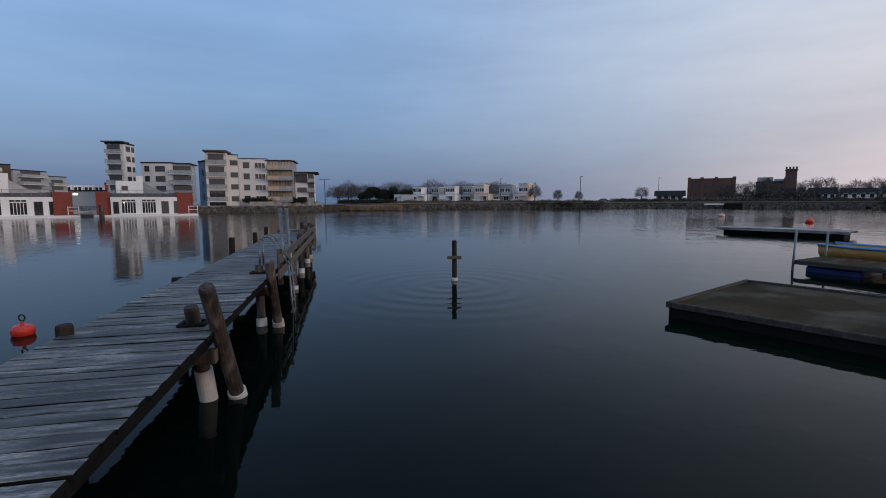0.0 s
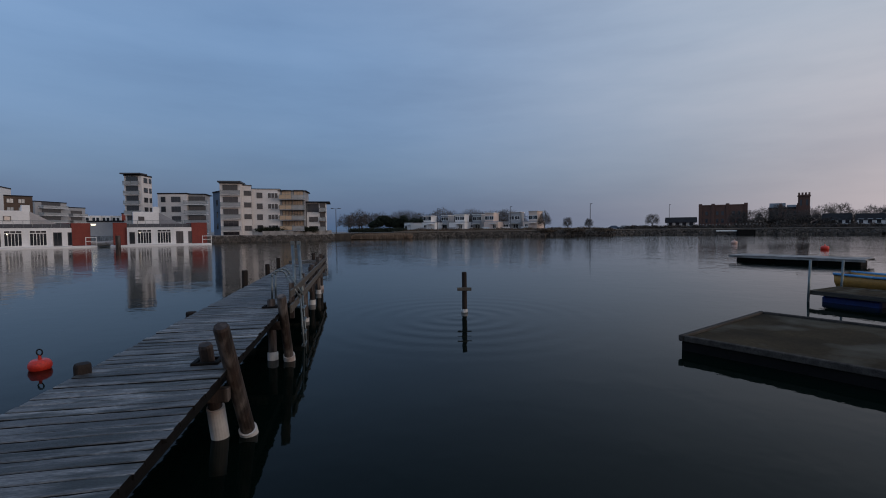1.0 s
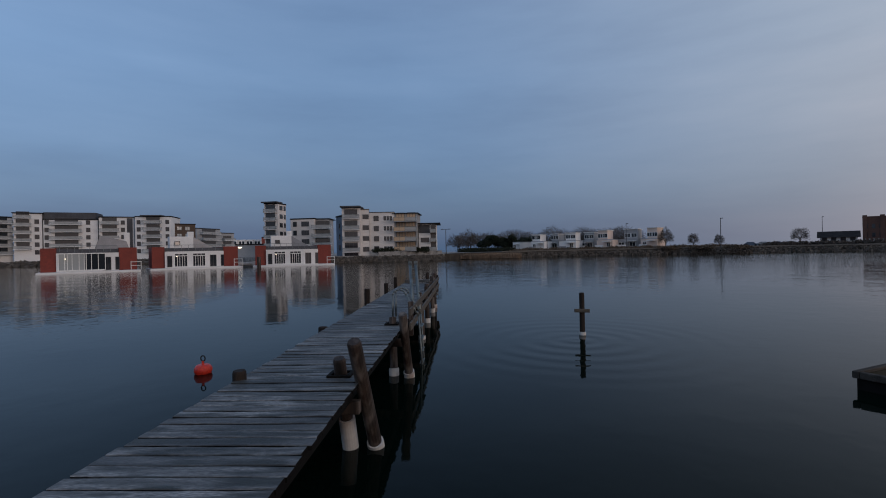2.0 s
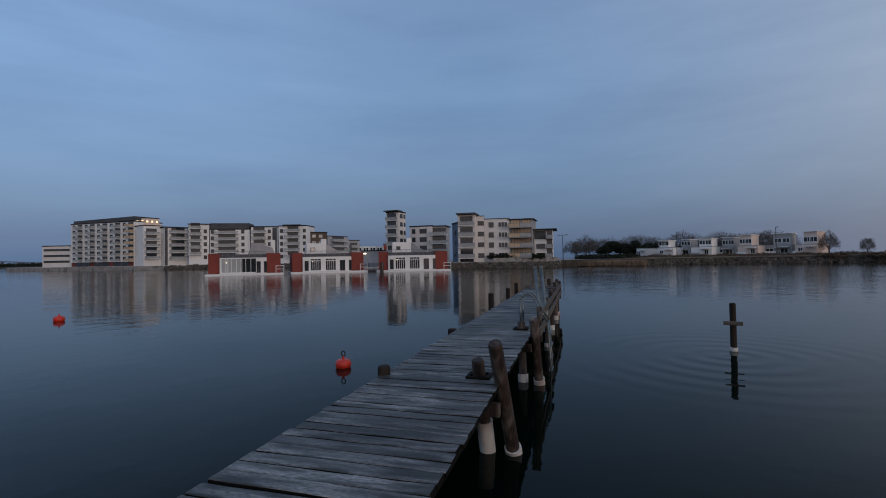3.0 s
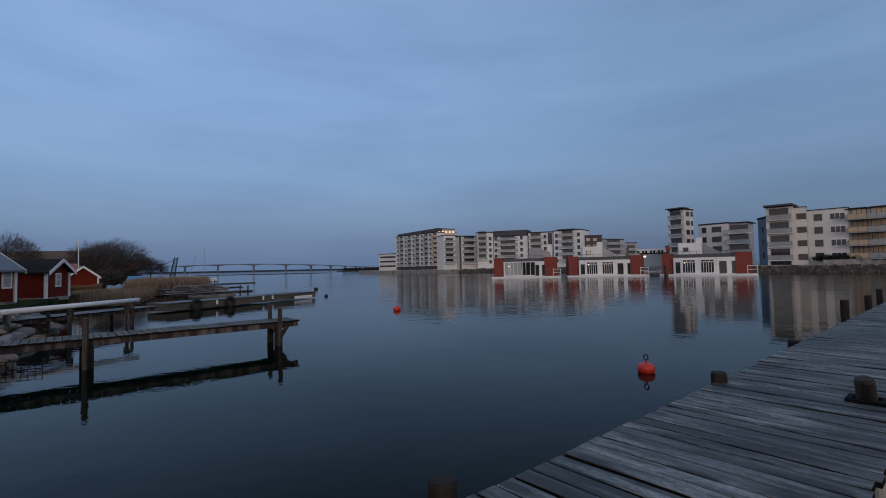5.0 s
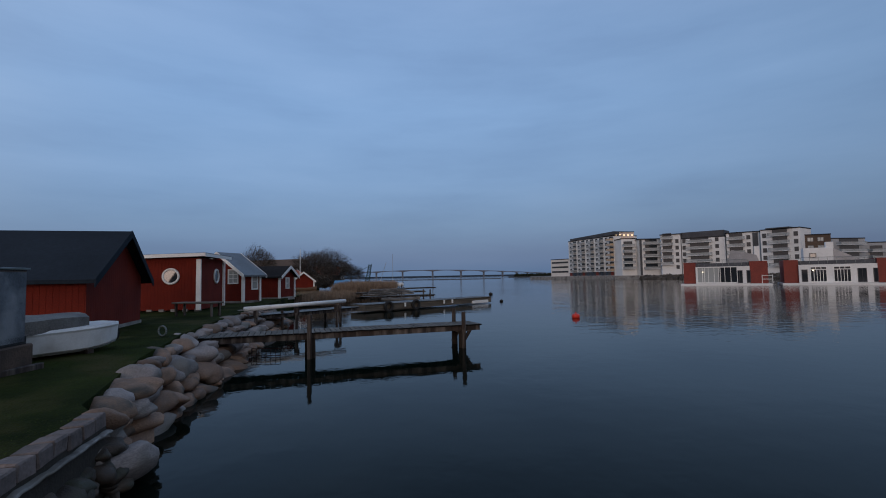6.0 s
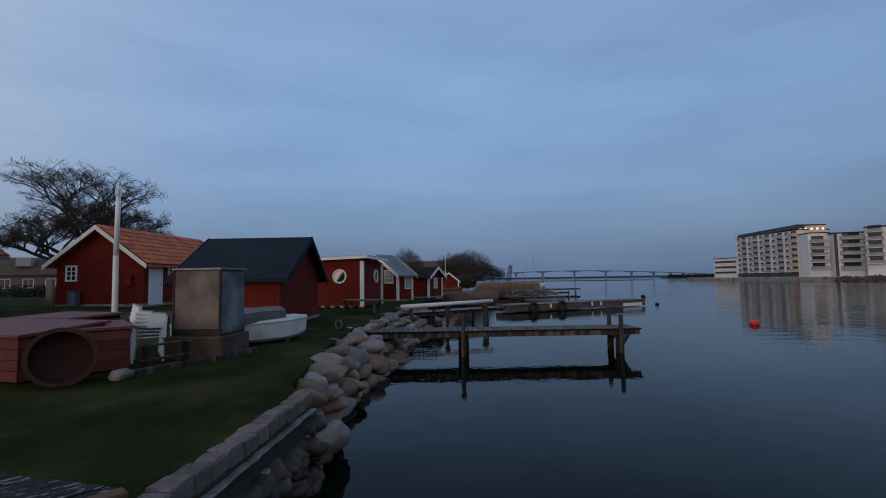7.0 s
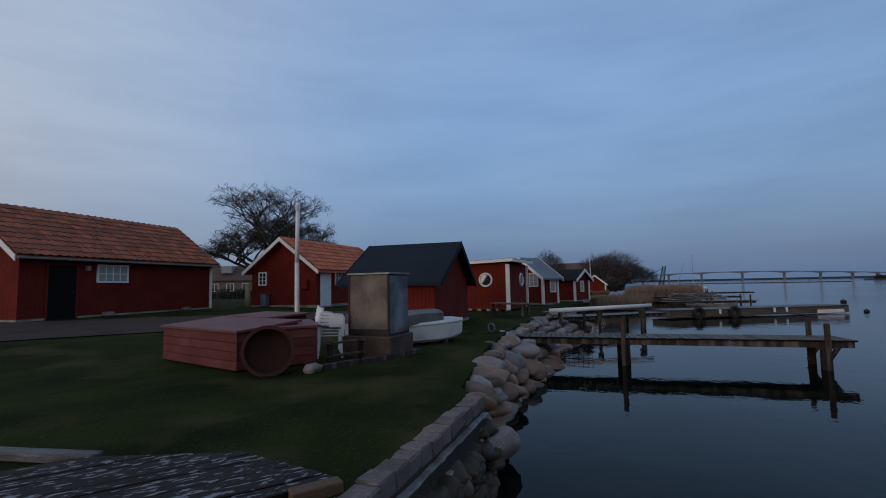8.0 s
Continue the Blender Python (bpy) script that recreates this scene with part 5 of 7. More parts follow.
# tall steel box on a plinth
BX = thing("steel_cabinet", "tall weathered steel cabinet on a concrete plinth", "cabinet", -7.71, -6.98, gz(-7.7, -6.9), along(-7.71, -6.98, -7.80, -6.10)[0])
bw, bd = 0.88, 0.80
bm = bmesh.new()
box(bm, (bw / 2, bd / 2, 0.20), (bw + 0.16, bd + 0.16, 0.42), bevel=0.02)
part("plinth", bm, M_plinth, BX, "brown stained concrete plinth")
bm = bmesh.new()
box(bm, (bw / 2, bd / 2, 0.475), (bw + 0.03, bd + 0.03, 0.13), bevel=0.006)
part("base_band", bm, M_iron, BX, "dark steel band at the foot")
bm = bmesh.new()
box(bm, (bw / 2, bd / 2, 1.0), (bw, bd, 1.17), bevel=0.008)
part("body", bm, M_steelbox, BX)
bm = bmesh.new()
box(bm, (bw + 0.008, bd / 2, 1.0), (0.014, bd - 0.06, 1.10), bevel=0.004)
part("door", bm, M_steelbox2, BX, "blue grey sheet steel door")
bm = bmesh.new()
box(bm, (bw / 2, bd / 2, 1.605), (bw + 0.07, bd + 0.07, 0.035), bevel=0.006)
part("cover", bm, M_galv, BX, "pale metal cover sheet")
bm = bmesh.new()
box(bm, (bw * 0.62, bd / 2, 1.635), (0.30, 0.25, 0.025), bevel=0.004)
part("cover_patch", bm, M_iron, BX)
for x in (0.0, bw):
    bm = bmesh.new()
    box(bm, (x, -0.004, 1.0), (0.035, 0.02, 1.17))
    part("corner_strip", bm, M_rust, BX)
edging = thing("timber_edging", "rotting timber edging and stones on the grass", "edging", -6.3, -6.38, GRASS, along(-6.3, -6.38, -8.5, -6.0)[0])
for k in range(3):
    bm = bmesh.new()
    box(bm, (0.45 + 0.8 * k, rnd.uniform(-0.05, 0.05), 0.04), (0.78, 0.10, 0.10), bevel=0.01, rz=rnd.uniform(-0.06, 0.06))
    part("board", bm, M_post, edging)
lp = thing("loose_stone", "pale loose stone lying beside the drum", "stone", -6.18, -6.42, GRASS)
part("stone_body", SM[4].copy(), None, lp, m=pose(0, 0, 0.06) @ Matrix.Diagonal((0.34, 0.26, 0.22, 1)))


# stacked white plastic chairs
def plastic_chair(parent_group, x, y, z, rz, label):
    c = thing("garden_chair", label, "chair", x, y, z, rz, parent_group)
    bm = bmesh.new()
    box(bm, (0, 0, 0.42), (0.46, 0.44, 0.025), bevel=0.01)
    part("seat", bm, M_chair, c)
    bm = bmesh.new()
    n = 9
    lo, hi = [], []
    for k in range(n + 1):
        a = math.pi * (0.12 + 0.76 * k / n)
        for lst, zz, f in ((lo, 0.44, 1.0), (hi, 0.80 - 0.06 * abs(k - n / 2) / (n / 2), 1.10)):
            lst.append([bm.verts.new((0.25 * f * math.cos(a), (0.08 + 0.17 * math.sin(a)) * f + o, zz)) for o in (0, 0.018)])
    for k in range(n):
        bm.faces.new((lo[k][0], lo[k + 1][0], hi[k + 1][0], hi[k][0]))
        bm.faces.new((lo[k][1], hi[k][1], hi[k + 1][1], lo[k + 1][1]))
        bm.faces.new((hi[k][0], hi[k + 1][0], hi[k + 1][1], hi[k][1]))
        bm.faces.new((lo[k][0], lo[k][1], lo[k + 1][1], lo[k + 1][0]))
    part("backrest", bm, M_chair, c, smooth=True)
    for s in (-1, 1):
        bm = bmesh.new()
        pts = [(0.25 * s, 0.20, 0.66), (0.28 * s, 0.0, 0.64), (0.27 * s, -0.22, 0.60), (0.26 * s, -0.25, 0.42)]
        for a, b in zip(pts, pts[1:]):
            box(bm, ((a[0] + b[0]) / 2, (a[1] + b[1]) / 2, (a[2] + b[2]) / 2), (0.05, abs(b[1] - a[1]) + 0.04, abs(b[2] - a[2]) + 0.03), bevel=0.006)
        part("armrest", bm, M_chair, c)
        for yy in (-0.2, 0.2):
            bm = bmesh.new()
            tube(bm, (0.27 * s, yy * 1.15, 0.0), (0.21 * s, yy, 0.42), 0.022, 0.03, 6)
            part("leg", bm, M_chair, c)
    return c


c0 = plastic_chair("stacked garden chairs", -7.60, -7.38, GRASS, 222, "white plastic garden chair at the bottom of a stack")
for k in range(1, 4):
    cc = copy_thing(c0, pose(-7.60 + 0.012 * k, -7.38 - 0.015 * k, GRASS + 0.062 * k, 2.4 * k, 0, 222))
    cc["label"] = "white plastic garden chair in a leaning stack"

rack = thing("timber_rack", "low dark rotting timber rack beside the chest", "rack", -6.70, -6.62, GRASS, along(-6.70, -6.62, -7.35, -6.50)[0])
for x in (0.05, 0.75):
    bm = bmesh.new()
    box(bm, (x, 0, 0.20), (0.07, 0.09, 0.42), bevel=0.006)
    part("post", bm, M_stub, rack)
for z in (0.16, 0.38):
    bm = bmesh.new()
    box(bm, (0.40, -0.02, z), (0.86, 0.11, 0.03), bevel=0.005, rz=0.05 - 0.2 * z)
    part("slat", bm, M_post, rack)

# small boat under a tarpaulin
def pram_hull(L, B, H, n=12):
    """A flat-sided dinghy with a rounded blunt bow at +x and a rubbing strake."""
    bm = bmesh.new()
    rings = []
    for k in range(n + 1):
        t = k / n
        x = -L / 2 + L * t
        f = 1 - 0.55 * max(0, (t - 0.62) / 0.38) ** 2.4
        w, zb = B / 2 * f, 0.10 * max(0, (t - 0.7) / 0.3) ** 2
        top = H + 0.05 * t * t
        rings.append([bm.verts.new(p) for p in ((x, -w, top), (x, -w - 0.025, top - 0.05), (x, -w, top - 0.09), (x, -w * 0.90, 0.07 + zb), (x, -w * 0.7, zb), (x, w * 0.7, zb), (x, w * 0.90, 0.07 + zb), (x, w, top - 0.09), (x, w + 0.025, top - 0.05), (x, w, top))])
    for a, b in zip(rings, rings[1:]):
        for k in range(10):
            bm.faces.new((a[k], a[(k + 1) % 10], b[(k + 1) % 10], b[k]))
    bm.faces.new(rings[0])
    bm.faces.new(rings[-1][::-1])
    return bm


bt = thing("covered_boat", "small white motorboat under a grey tarpaulin", "boat", -9.85, -7.0, gz(-9.8, -7.0) + 0.05, along(-8.7, -7.7, -11.0, -6.35)[0])
part("hull", pram_hull(2.7, 1.25, 0.46), M_hull, bt, "white fibreglass hull", smooth=False)
bm = bmesh.new()
n = 12
pr = []
for k in range(n + 1):
    s = k / n
    x = -1.34 + 2.1 * s
    w = 0.60 * (1 - max(0, (s - 0.5) / 0.75) ** 2) + 0.02
    pr.append([bm.verts.new((x, yy * w, zz + 0.015 * math.sin(9 * s + 5 * yy))) for yy, zz in ((-1.05, 0.42), (-1.03, 0.66), (-0.6, 0.72), (0, 0.73), (0.6, 0.72), (1.03, 0.66), (1.05, 0.42))])
for a, b in zip(pr, pr[1:]):
    for k in range(6):
        bm.faces.new((a[k], a[k + 1], b[k + 1], b[k]))
bm.faces.new(pr[0])
bm.faces.new(pr[-1][::-1])
part("tarpaulin", bm, M_tarp, bt, "wrinkled grey tarpaulin")
for x in (-0.9, 0.7):
    bm = bmesh.new()
    box(bm, (x, 0, -0.01), (0.12, 1.1, 0.09), bevel=0.01)
    part("support", bm, M_post, bt, "wooden support under the keel")
bm = bmesh.new()
tube(bm, (1.30, 0, 0.24), (1.46, 0, 0.24), 0.13, 0.15, 14)
part("bow_fender", bm, M_rubber, bt, "dark bow fender")

bench = thing("work_bench", "low weathered wooden bench beside the hut", "bench", -19.6, -8.1, GRASS, 72)
bm = bmesh.new()
box(bm, (0, 0, 0.52), (1.9, 0.6, 0.06), bevel=0.01)
part("tabletop", bm, M_plank_dark, bench)
for x in (-0.8, 0.8):
    for yy in (-0.22, 0.22):
        bm = bmesh.new()
        box(bm, (x, yy, 0.25), (0.08, 0.08, 0.5), bevel=0.006)
        part("leg", bm, M_post, bench)
ring = thing("mooring_ring", "pale iron mooring hoop in the grass", "ring", -12.75, -6.1, GRASS + 0.02, 70)
bm = bmesh.new()
pts = [(0.12 * math.cos(a), 0, 0.12 + 0.12 * math.sin(a)) for a in [k * math.pi / 8 for k in range(17)]]
for p, q in zip(pts, pts[1:]):
    tube(bm, p, q, 0.022, 0.022, 6)
part("hoop", bm, M_galv, ring, smooth=True)


# ---- vegetation ----
def bare_tree(x, y, z, height, spread, seed, label, depth=6, clumps=0, thick=1.0, name="tree"):
    """A leafless broad tree: trunk, limbs and a crown of fine twigs."""
    r = random.Random(seed)
    t = thing(name, label, "tree", x, y, z)
    limbs, twigs = bmesh.new(), bmesh.new()
    tips = []

    def grow(p, d, length, rad, level):
        q = p + d * length
        mid = p + d * length * 0.5 + Vector((r.uniform(-1, 1), r.uniform(-1, 1), r.uniform(-0.6, 0.6))) * length * 0.09
        bm = limbs if level < 3 else twigs
        rad = max(rad, 0.00022 * math.hypot(x, y))
        sg = 8 if level < 2 else (5 if level < 4 else 3)
        tube(bm, p, mid, rad, rad * 0.84, sg, False)
        tube(bm, mid, q, rad * 0.84, rad * 0.68, sg, False)
        if level >= depth:
            tips.append(q)
            return
        n = (4 if level == 0 else 3) if level < 2 else (3 if r.random() < 0.75 else 2)
        for k in range(n):
            ang = 2 * math.pi * (k + r.random() * 0.7) / n
            tilt = r.uniform(0.45, 0.95) if level else r.uniform(0.5, 0.9)
            side = Vector((math.cos(ang), math.sin(ang), 0))
            a = d.cross(side)
            nd = (d * math.cos(tilt) + side * math.sin(tilt)).normalized()
            nd.x *= spread
            nd.y *= spread
            nd.z = nd.z * 0.95 + (0.20 if level < 3 else (0.08 if level < 5 else -0.02))
            start = q if k else p + d * length * r.uniform(0.7, 1.0)
            grow(start, nd.normalized(), length * r.uniform(0.62, 0.84), rad * 0.62, level + 1)

    trunk = height * 0.15
    bm = bmesh.new()
    tube(bm, (0, 0, -0.2), (0, 0, trunk), 0.03 * height * thick, 0.024 * height * thick, 12, False)
    part("trunk", bm, M_bark, t, smooth=True)
    for k in range(6):
        a = 2 * math.pi * (k + r.random() * 0.5) / 5
        f = 0.12 if k == 5 else r.uniform(0.5, 1.25)
        d = Vector((math.cos(a) * f * spread, math.sin(a) * f * spread, 0.75 if k % 2 else 0.42)).normalized()
        grow(Vector((0, 0, trunk * r.uniform(0.8, 1.0))), d, height * (0.25 if k == 5 else r.uniform(0.17, 0.24)), 0.014 * height * thick, 1)
    part("bough", limbs, M_bark, t, "dark forking boughs")
    part("crown", twigs, M_bark, t, "fine bare twigs")
    if clumps:
        bm = bmesh.new()
        for p in tips[::max(1, len(tips) // clumps)]:
            for k in range(5):
                c = p + Vector((r.gauss(0, 0.13), r.gauss(0, 0.13), r.gauss(0, 0.10)))
                u = Vector((r.uniform(-1, 1), r.uniform(-1, 1), r.uniform(-1, 1))).normalized() * 0.26
                v = u.cross(Vector((r.uniform(-1, 1), r.uniform(-1, 1), r.uniform(-1, 1)))).normalized() * 0.013
                bm.faces.new([bm.verts.new(q) for q in (c - u, c + v, c + u, c - v)])
        part("crown_fringe", bm, M_bark, t, "fine outer twigs")
    return t


def far_tree(x, y, z, h, w, seed, label, n=1500, twig=None):
    """A leafless tree seen from afar: trunk, forking boughs and a domed haze of fine twigs."""
    r = np.random.default_rng(seed)
    t = thing("tree", label, "tree", x, y, z)
    bm = bmesh.new()
    tube(bm, (0, 0, -0.2), (0, 0, h * 0.38), 0.028 * h, 0.02 * h, 7, False)
    part("trunk", bm, M_bark, t)
    bm = bmesh.new()
    for k in range(7):
        a = 2.4 * k
        e = (w * 0.36 * math.cos(a), w * 0.36 * math.sin(a), h * (0.62 + 0.05 * (k % 4)))
        tube(bm, (0, 0, h * (0.22 + 0.02 * k)), e, 0.012 * h, 0.005 * h, 4, False)
    part("bough", bm, M_bark, t)
    u = r.normal(size=(n, 3))
    u[:, 2] = np.abs(u[:, 2]) * 1.1 - 0.28
    u /= np.linalg.norm(u, axis=1)[:, None]
    lump = 1 + 0.16 * np.sin(u[:, 0] * 5 + seed) * np.cos(u[:, 1] * 4 + seed * 2)
    rad = (0.45 + 0.55 * r.random(n) ** 0.6) * lump
    s = np.array([w / 2, w / 2, h * 0.58])
    c = np.array([0, 0, h * 0.42])
    p = c + u * rad[:, None] * s
    q = c + u * (rad[:, None] * 0.80) * s + r.normal(size=(n, 3)) * 0.04 * h
    side = np.cross(p - q, r.normal(size=(n, 3)))
    side /= np.linalg.norm(side, axis=1)[:, None] + 1e-9
    side *= (0.0032 * h + 0.00011 * math.hypot(x, y)) * (0.6 if n > 2000 else 1.0)
    v = np.stack([q - side, q + side, p], 1).reshape(-1, 3)
    me = bpy.data.meshes.new("crown")
    me.from_pydata(v.tolist(), [], np.arange(3 * n).reshape(-1, 3).tolist())
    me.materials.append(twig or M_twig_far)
    part("crown", me, None, t, "fine bare twigs")
    return t


bare_tree(-27.9, -32.25, 1.3, 11.2, 1.0, 11, "large spreading leafless tree behind the cottage", 7, 2600, 1.45)
far_tree(-69.8, -20.7, GRASS, 6.6, 6.4, 5, "round leafless tree behind the huts", 4500, M_twig)
for k, (x, y, h) in enumerate(((-84, -15.6, 6.4), (-90, -14.0, 7.2), (-95, -16.5, 6.6), (-100, -13.0, 5.5), (-106, -11.0, 4.6))):
    far_tree(x, y, GRASS, h * 1.04, h * 1.45, 40 + k, "leafless shore tree in a far row", 4500, M_twig)


def bush_cloud(name, label, category, spots, material, n, size, seed, z0=0.0):
    """A mass of small leaf blades in uneven heaps: (x, y, z, rx, ry, rz) each."""
    r = np.random.default_rng(seed)
    vs = []
    per = max(1, n // len(spots))
    for (x, y, z, a, b, c) in spots:
        u = r.normal(size=(per, 3))
        u /= np.linalg.norm(u, axis=1)[:, None]
        rad = r.random(per) ** 0.4
        p = np.array([x, y, z]) + u * rad[:, None] * np.array([a, b, c])
        p[:, 2] = np.maximum(p[:, 2], z0)
        d = r.normal(size=(per, 3)) * size
        e = r.normal(size=(per, 3)) * size * 0.6
        vs.append(np.stack([p - d, p + e, p + d], 1))
    v = np.concatenate(vs).reshape(-1, 3)
    me = bpy.data.meshes.new(name)
    me.from_pydata(v.tolist(), [], np.arange(len(v)).reshape(-1, 3).tolist())
    me.materials.append(material)
    return tagged(new(name, me), label, category, "", "stuff")


def reeds(name, label, x0, x1, y0, y1, n, h0, h1, seed, z=0.1, ground=None):
    r = np.random.default_rng(seed)
    x, y = x0 + (x1 - x0) * r.random(n), y0 + (y1 - y0) * r.random(n)
    h = h0 + (h1 - h0) * r.random(n) * (0.75 + 0.25 * np.sin(x * 0.7) * np.cos(y * 0.9))
    w = 0.012 + 0.02 * r.random(n) + 0.0004 * np.hypot(x, y)
    a = 6.28 * r.random(n)
    l = 0.18 * r.normal(size=(n, 2)) * h[:, None]
    v = np.zeros((n, 3, 3))
    v[:, 0] = np.stack([x - w * np.cos(a), y - w * np.sin(a), np.full(n, z)], 1)
    v[:, 1] = np.stack([x + w * np.cos(a), y + w * np.sin(a), np.full(n, z)], 1)
    v[:, 2] = np.stack([x + l[:, 0], y + l[:, 1], z + h], 1)
    me = bpy.data.meshes.new(name)
    me.from_pydata(v.reshape(-1, 3).tolist(), [], np.arange(3 * n).reshape(-1, 3).tolist())
    me.materials.append(M_reed)
    return tagged(new(name, me), label, "reeds", "", "stuff")


reeds("reeds", "dense bank of dry golden reeds by the jetties", -71, -55, -8.0, -0.8, 22000, 1.2, 2.1, 21)
reeds("reeds", "thin dry reeds behind the small jetties", -52, -40, -10, -5.0, 5000, 0.7, 1.3, 22)
bush_cloud("hedge", "dark clipped hedge at the back of the lawn", "hedge", [(-20 - 2.2 * k, -56 + 0.5 * k, 1.5, 1.6, 0.8, 1.0) for k in range(16)], M_hedge, 16000, 0.10, 31, 1.0)
bush_cloud("shrubs", "reddish leafless shrubs beyond the huts", "shrubs", [(-78 - 3 * k, -13 - (k % 3), 1.9, 2.2, 1.8, 1.3) for k in range(9)], M_twig, 9000, 0.13, 32, 0.9)
# ---- far shore: island with apartments, breakwater ----
ISL = 1.5
edge = [polar(-74, 275), polar(-71.8, 252), polar(-69.3, 236), polar(-64.2, 204), polar(-61.5, 197), polar(-58, 187), polar(-52, 176), polar(-45, 165), polar(-41, 150), polar(-37, 128), polar(-33, 115), polar(-29.8, 107), polar(-25, 108), polar(-19, 109), polar(-16.2, 111.5)]
sheet("island_ground", edge + [polar(-12.5, 140), polar(-14, 200), polar(-30, 330), polar(-60, 400), polar(-74, 330)], -0.5, ISL, M_conc, "built-up quay ground of the far island", "quay")
low = [polar(-16.2, 111.6), polar(-13.5, 118), polar(-9, 125), polar(-4, 129), polar(2, 133), polar(10, 138), polar(20, 145), polar(30, 152), polar(42, 162), polar(60, 180)]
sheet("far_ground", low + [polar(60, 420), polar(35, 330), polar(20, 260), polar(0, 215), polar(-12.5, 190), polar(-12.5, 141)], -0.5, 1.55, M_mud, "low brown shore land behind the breakwater", "land")


def rubble(name, label, line, z0, z1, out, n, size, seed):
    """A sloping face of rough blocks along a line of plan points, leaning towards the water."""
    r = random.Random(seed)
    verts, faces = [], []
    lens = [math.dist(a, b) for a, b in zip(line, line[1:])]
    tot = sum(lens)
    cube = [(-1, -1, -1), (1, -1, -1), (1, 1, -1), (-1, 1, -1), (-1, -1, 1), (1, -1, 1), (1, 1, 1), (-1, 1, 1)]
    quads = [(0, 3, 2, 1), (4, 5, 6, 7), (0, 1, 5, 4), (1, 2, 6, 5), (2, 3, 7, 6), (3, 0, 4, 7)]
    for _ in range(n):
        s = r.random() * tot
        for (a, b), L in zip(zip(line, line[1:]), lens):
            if s <= L:
                break
            s -= L
        t = s / L
        x, y = a[0] + (b[0] - a[0]) * t, a[1] + (b[1] - a[1]) * t
        d = math.hypot(x, y)
        f = r.random()
        x, y = x * (1 - out * f / d), y * (1 - out * f / d)
        z = z1 + (z0 - z1) * f
        rot = Euler((r.uniform(-0.5, 0.5), r.uniform(-0.5, 0.5), r.uniform(0, 3))).to_matrix()
        sx, sy, sz = (size * r.uniform(0.6, 1.3) for _ in range(3))
        k = len(verts)
        for c in cube:
            j = 1 + r.uniform(-0.22, 0.22)
            p = rot @ Vector((c[0] * sx * j, c[1] * sy * j, c[2] * sz * 0.7 * j))
            verts.append((x + p.x, y + p.y, z + p.z))
        faces += [tuple(k + i for i in q) for q in quads]
    me = bpy.data.meshes.new(name)
    me.from_pydata(verts, [], faces)
    me.materials.append(M_rock_far)
    return tagged(new(name, me), label, "rocks", "", "stuff")


rubble("rock_edge", "rough stone slope below the apartment blocks", edge[10:], -0.1, 1.15, 1.2, 1300, 0.30, 3)
rubble("rock_edge", "pale rubble slope on the island's corner", edge[4:8], -0.1, 1.2, 3.0, 420, 0.6, 4)
rubble("breakwater_stones", "rough stone face of the long breakwater", low[2:], -0.1, 1.15, 0.7, 3200, 0.30, 5)
bw = thing("breakwater", "long stone breakwater with a flat concrete crest", "breakwater", 0, 0, 0, 0, "", "structure")
for a, b in zip(low[2:], low[3:]):
    r, L = along(*a, *b)
    bm = bmesh.new()
    box(bm, (L / 2, 0.7, 1.62), (L + 0.4, 1.6, 0.34), bevel=0.04)
    ob = part("crest", bm, M_crest, bw, "grey concrete crest")
    ob.matrix_basis = pose(a[0], a[1], 0, 0, 0, r)
fb = thing("footbridge", "low white footbridge span in the breakwater", "bridge", *polar(28.2, 148.6), 0, along(*polar(28.2, 148.6), *polar(31.6, 151.4))[0])
bm = bmesh.new()
box(bm, (0.5, 0.0, 1.05), (5.0, 0.4, 0.35), bevel=0.03)
part("beam", bm, M_white, fb, "pale side beam")
# solid black block stands for the shade in the opening
bm = bmesh.new()
box(bm, (5.0, -0.4, 0.6), (4.2, 1.2, 1.4), bevel=0.03)
part("opening", bm, M_tar, fb, "dark opening below the span")
reeds("reeds", "golden reed bed at the foot of the breakwater", -33, -14, 112.5, 117.5, 14000, 0.8, 1.6, 23)
bush_cloud("brush", "dry brown brush on the low shore", "brush", [(*polar(-7 + 1.1 * k, 138 + 5 * (k % 3)), 1.6, 3.2, 2.5, 0.55 + 0.2 * ((k * 5) % 3)) for k in range(22)], M_brush, 20000, 0.22, 33, 1.5)
bush_cloud("brush", "dry dark brush below the castle", "brush", [(*polar(19 + 1.3 * k, 162 + 6 * (k % 3)), 1.9, 3.0, 2.5, 0.9) for k in range(20)], M_twig, 14000, 0.25, 34, 1.5)

# ---- apartment blocks ----
WIN = {}


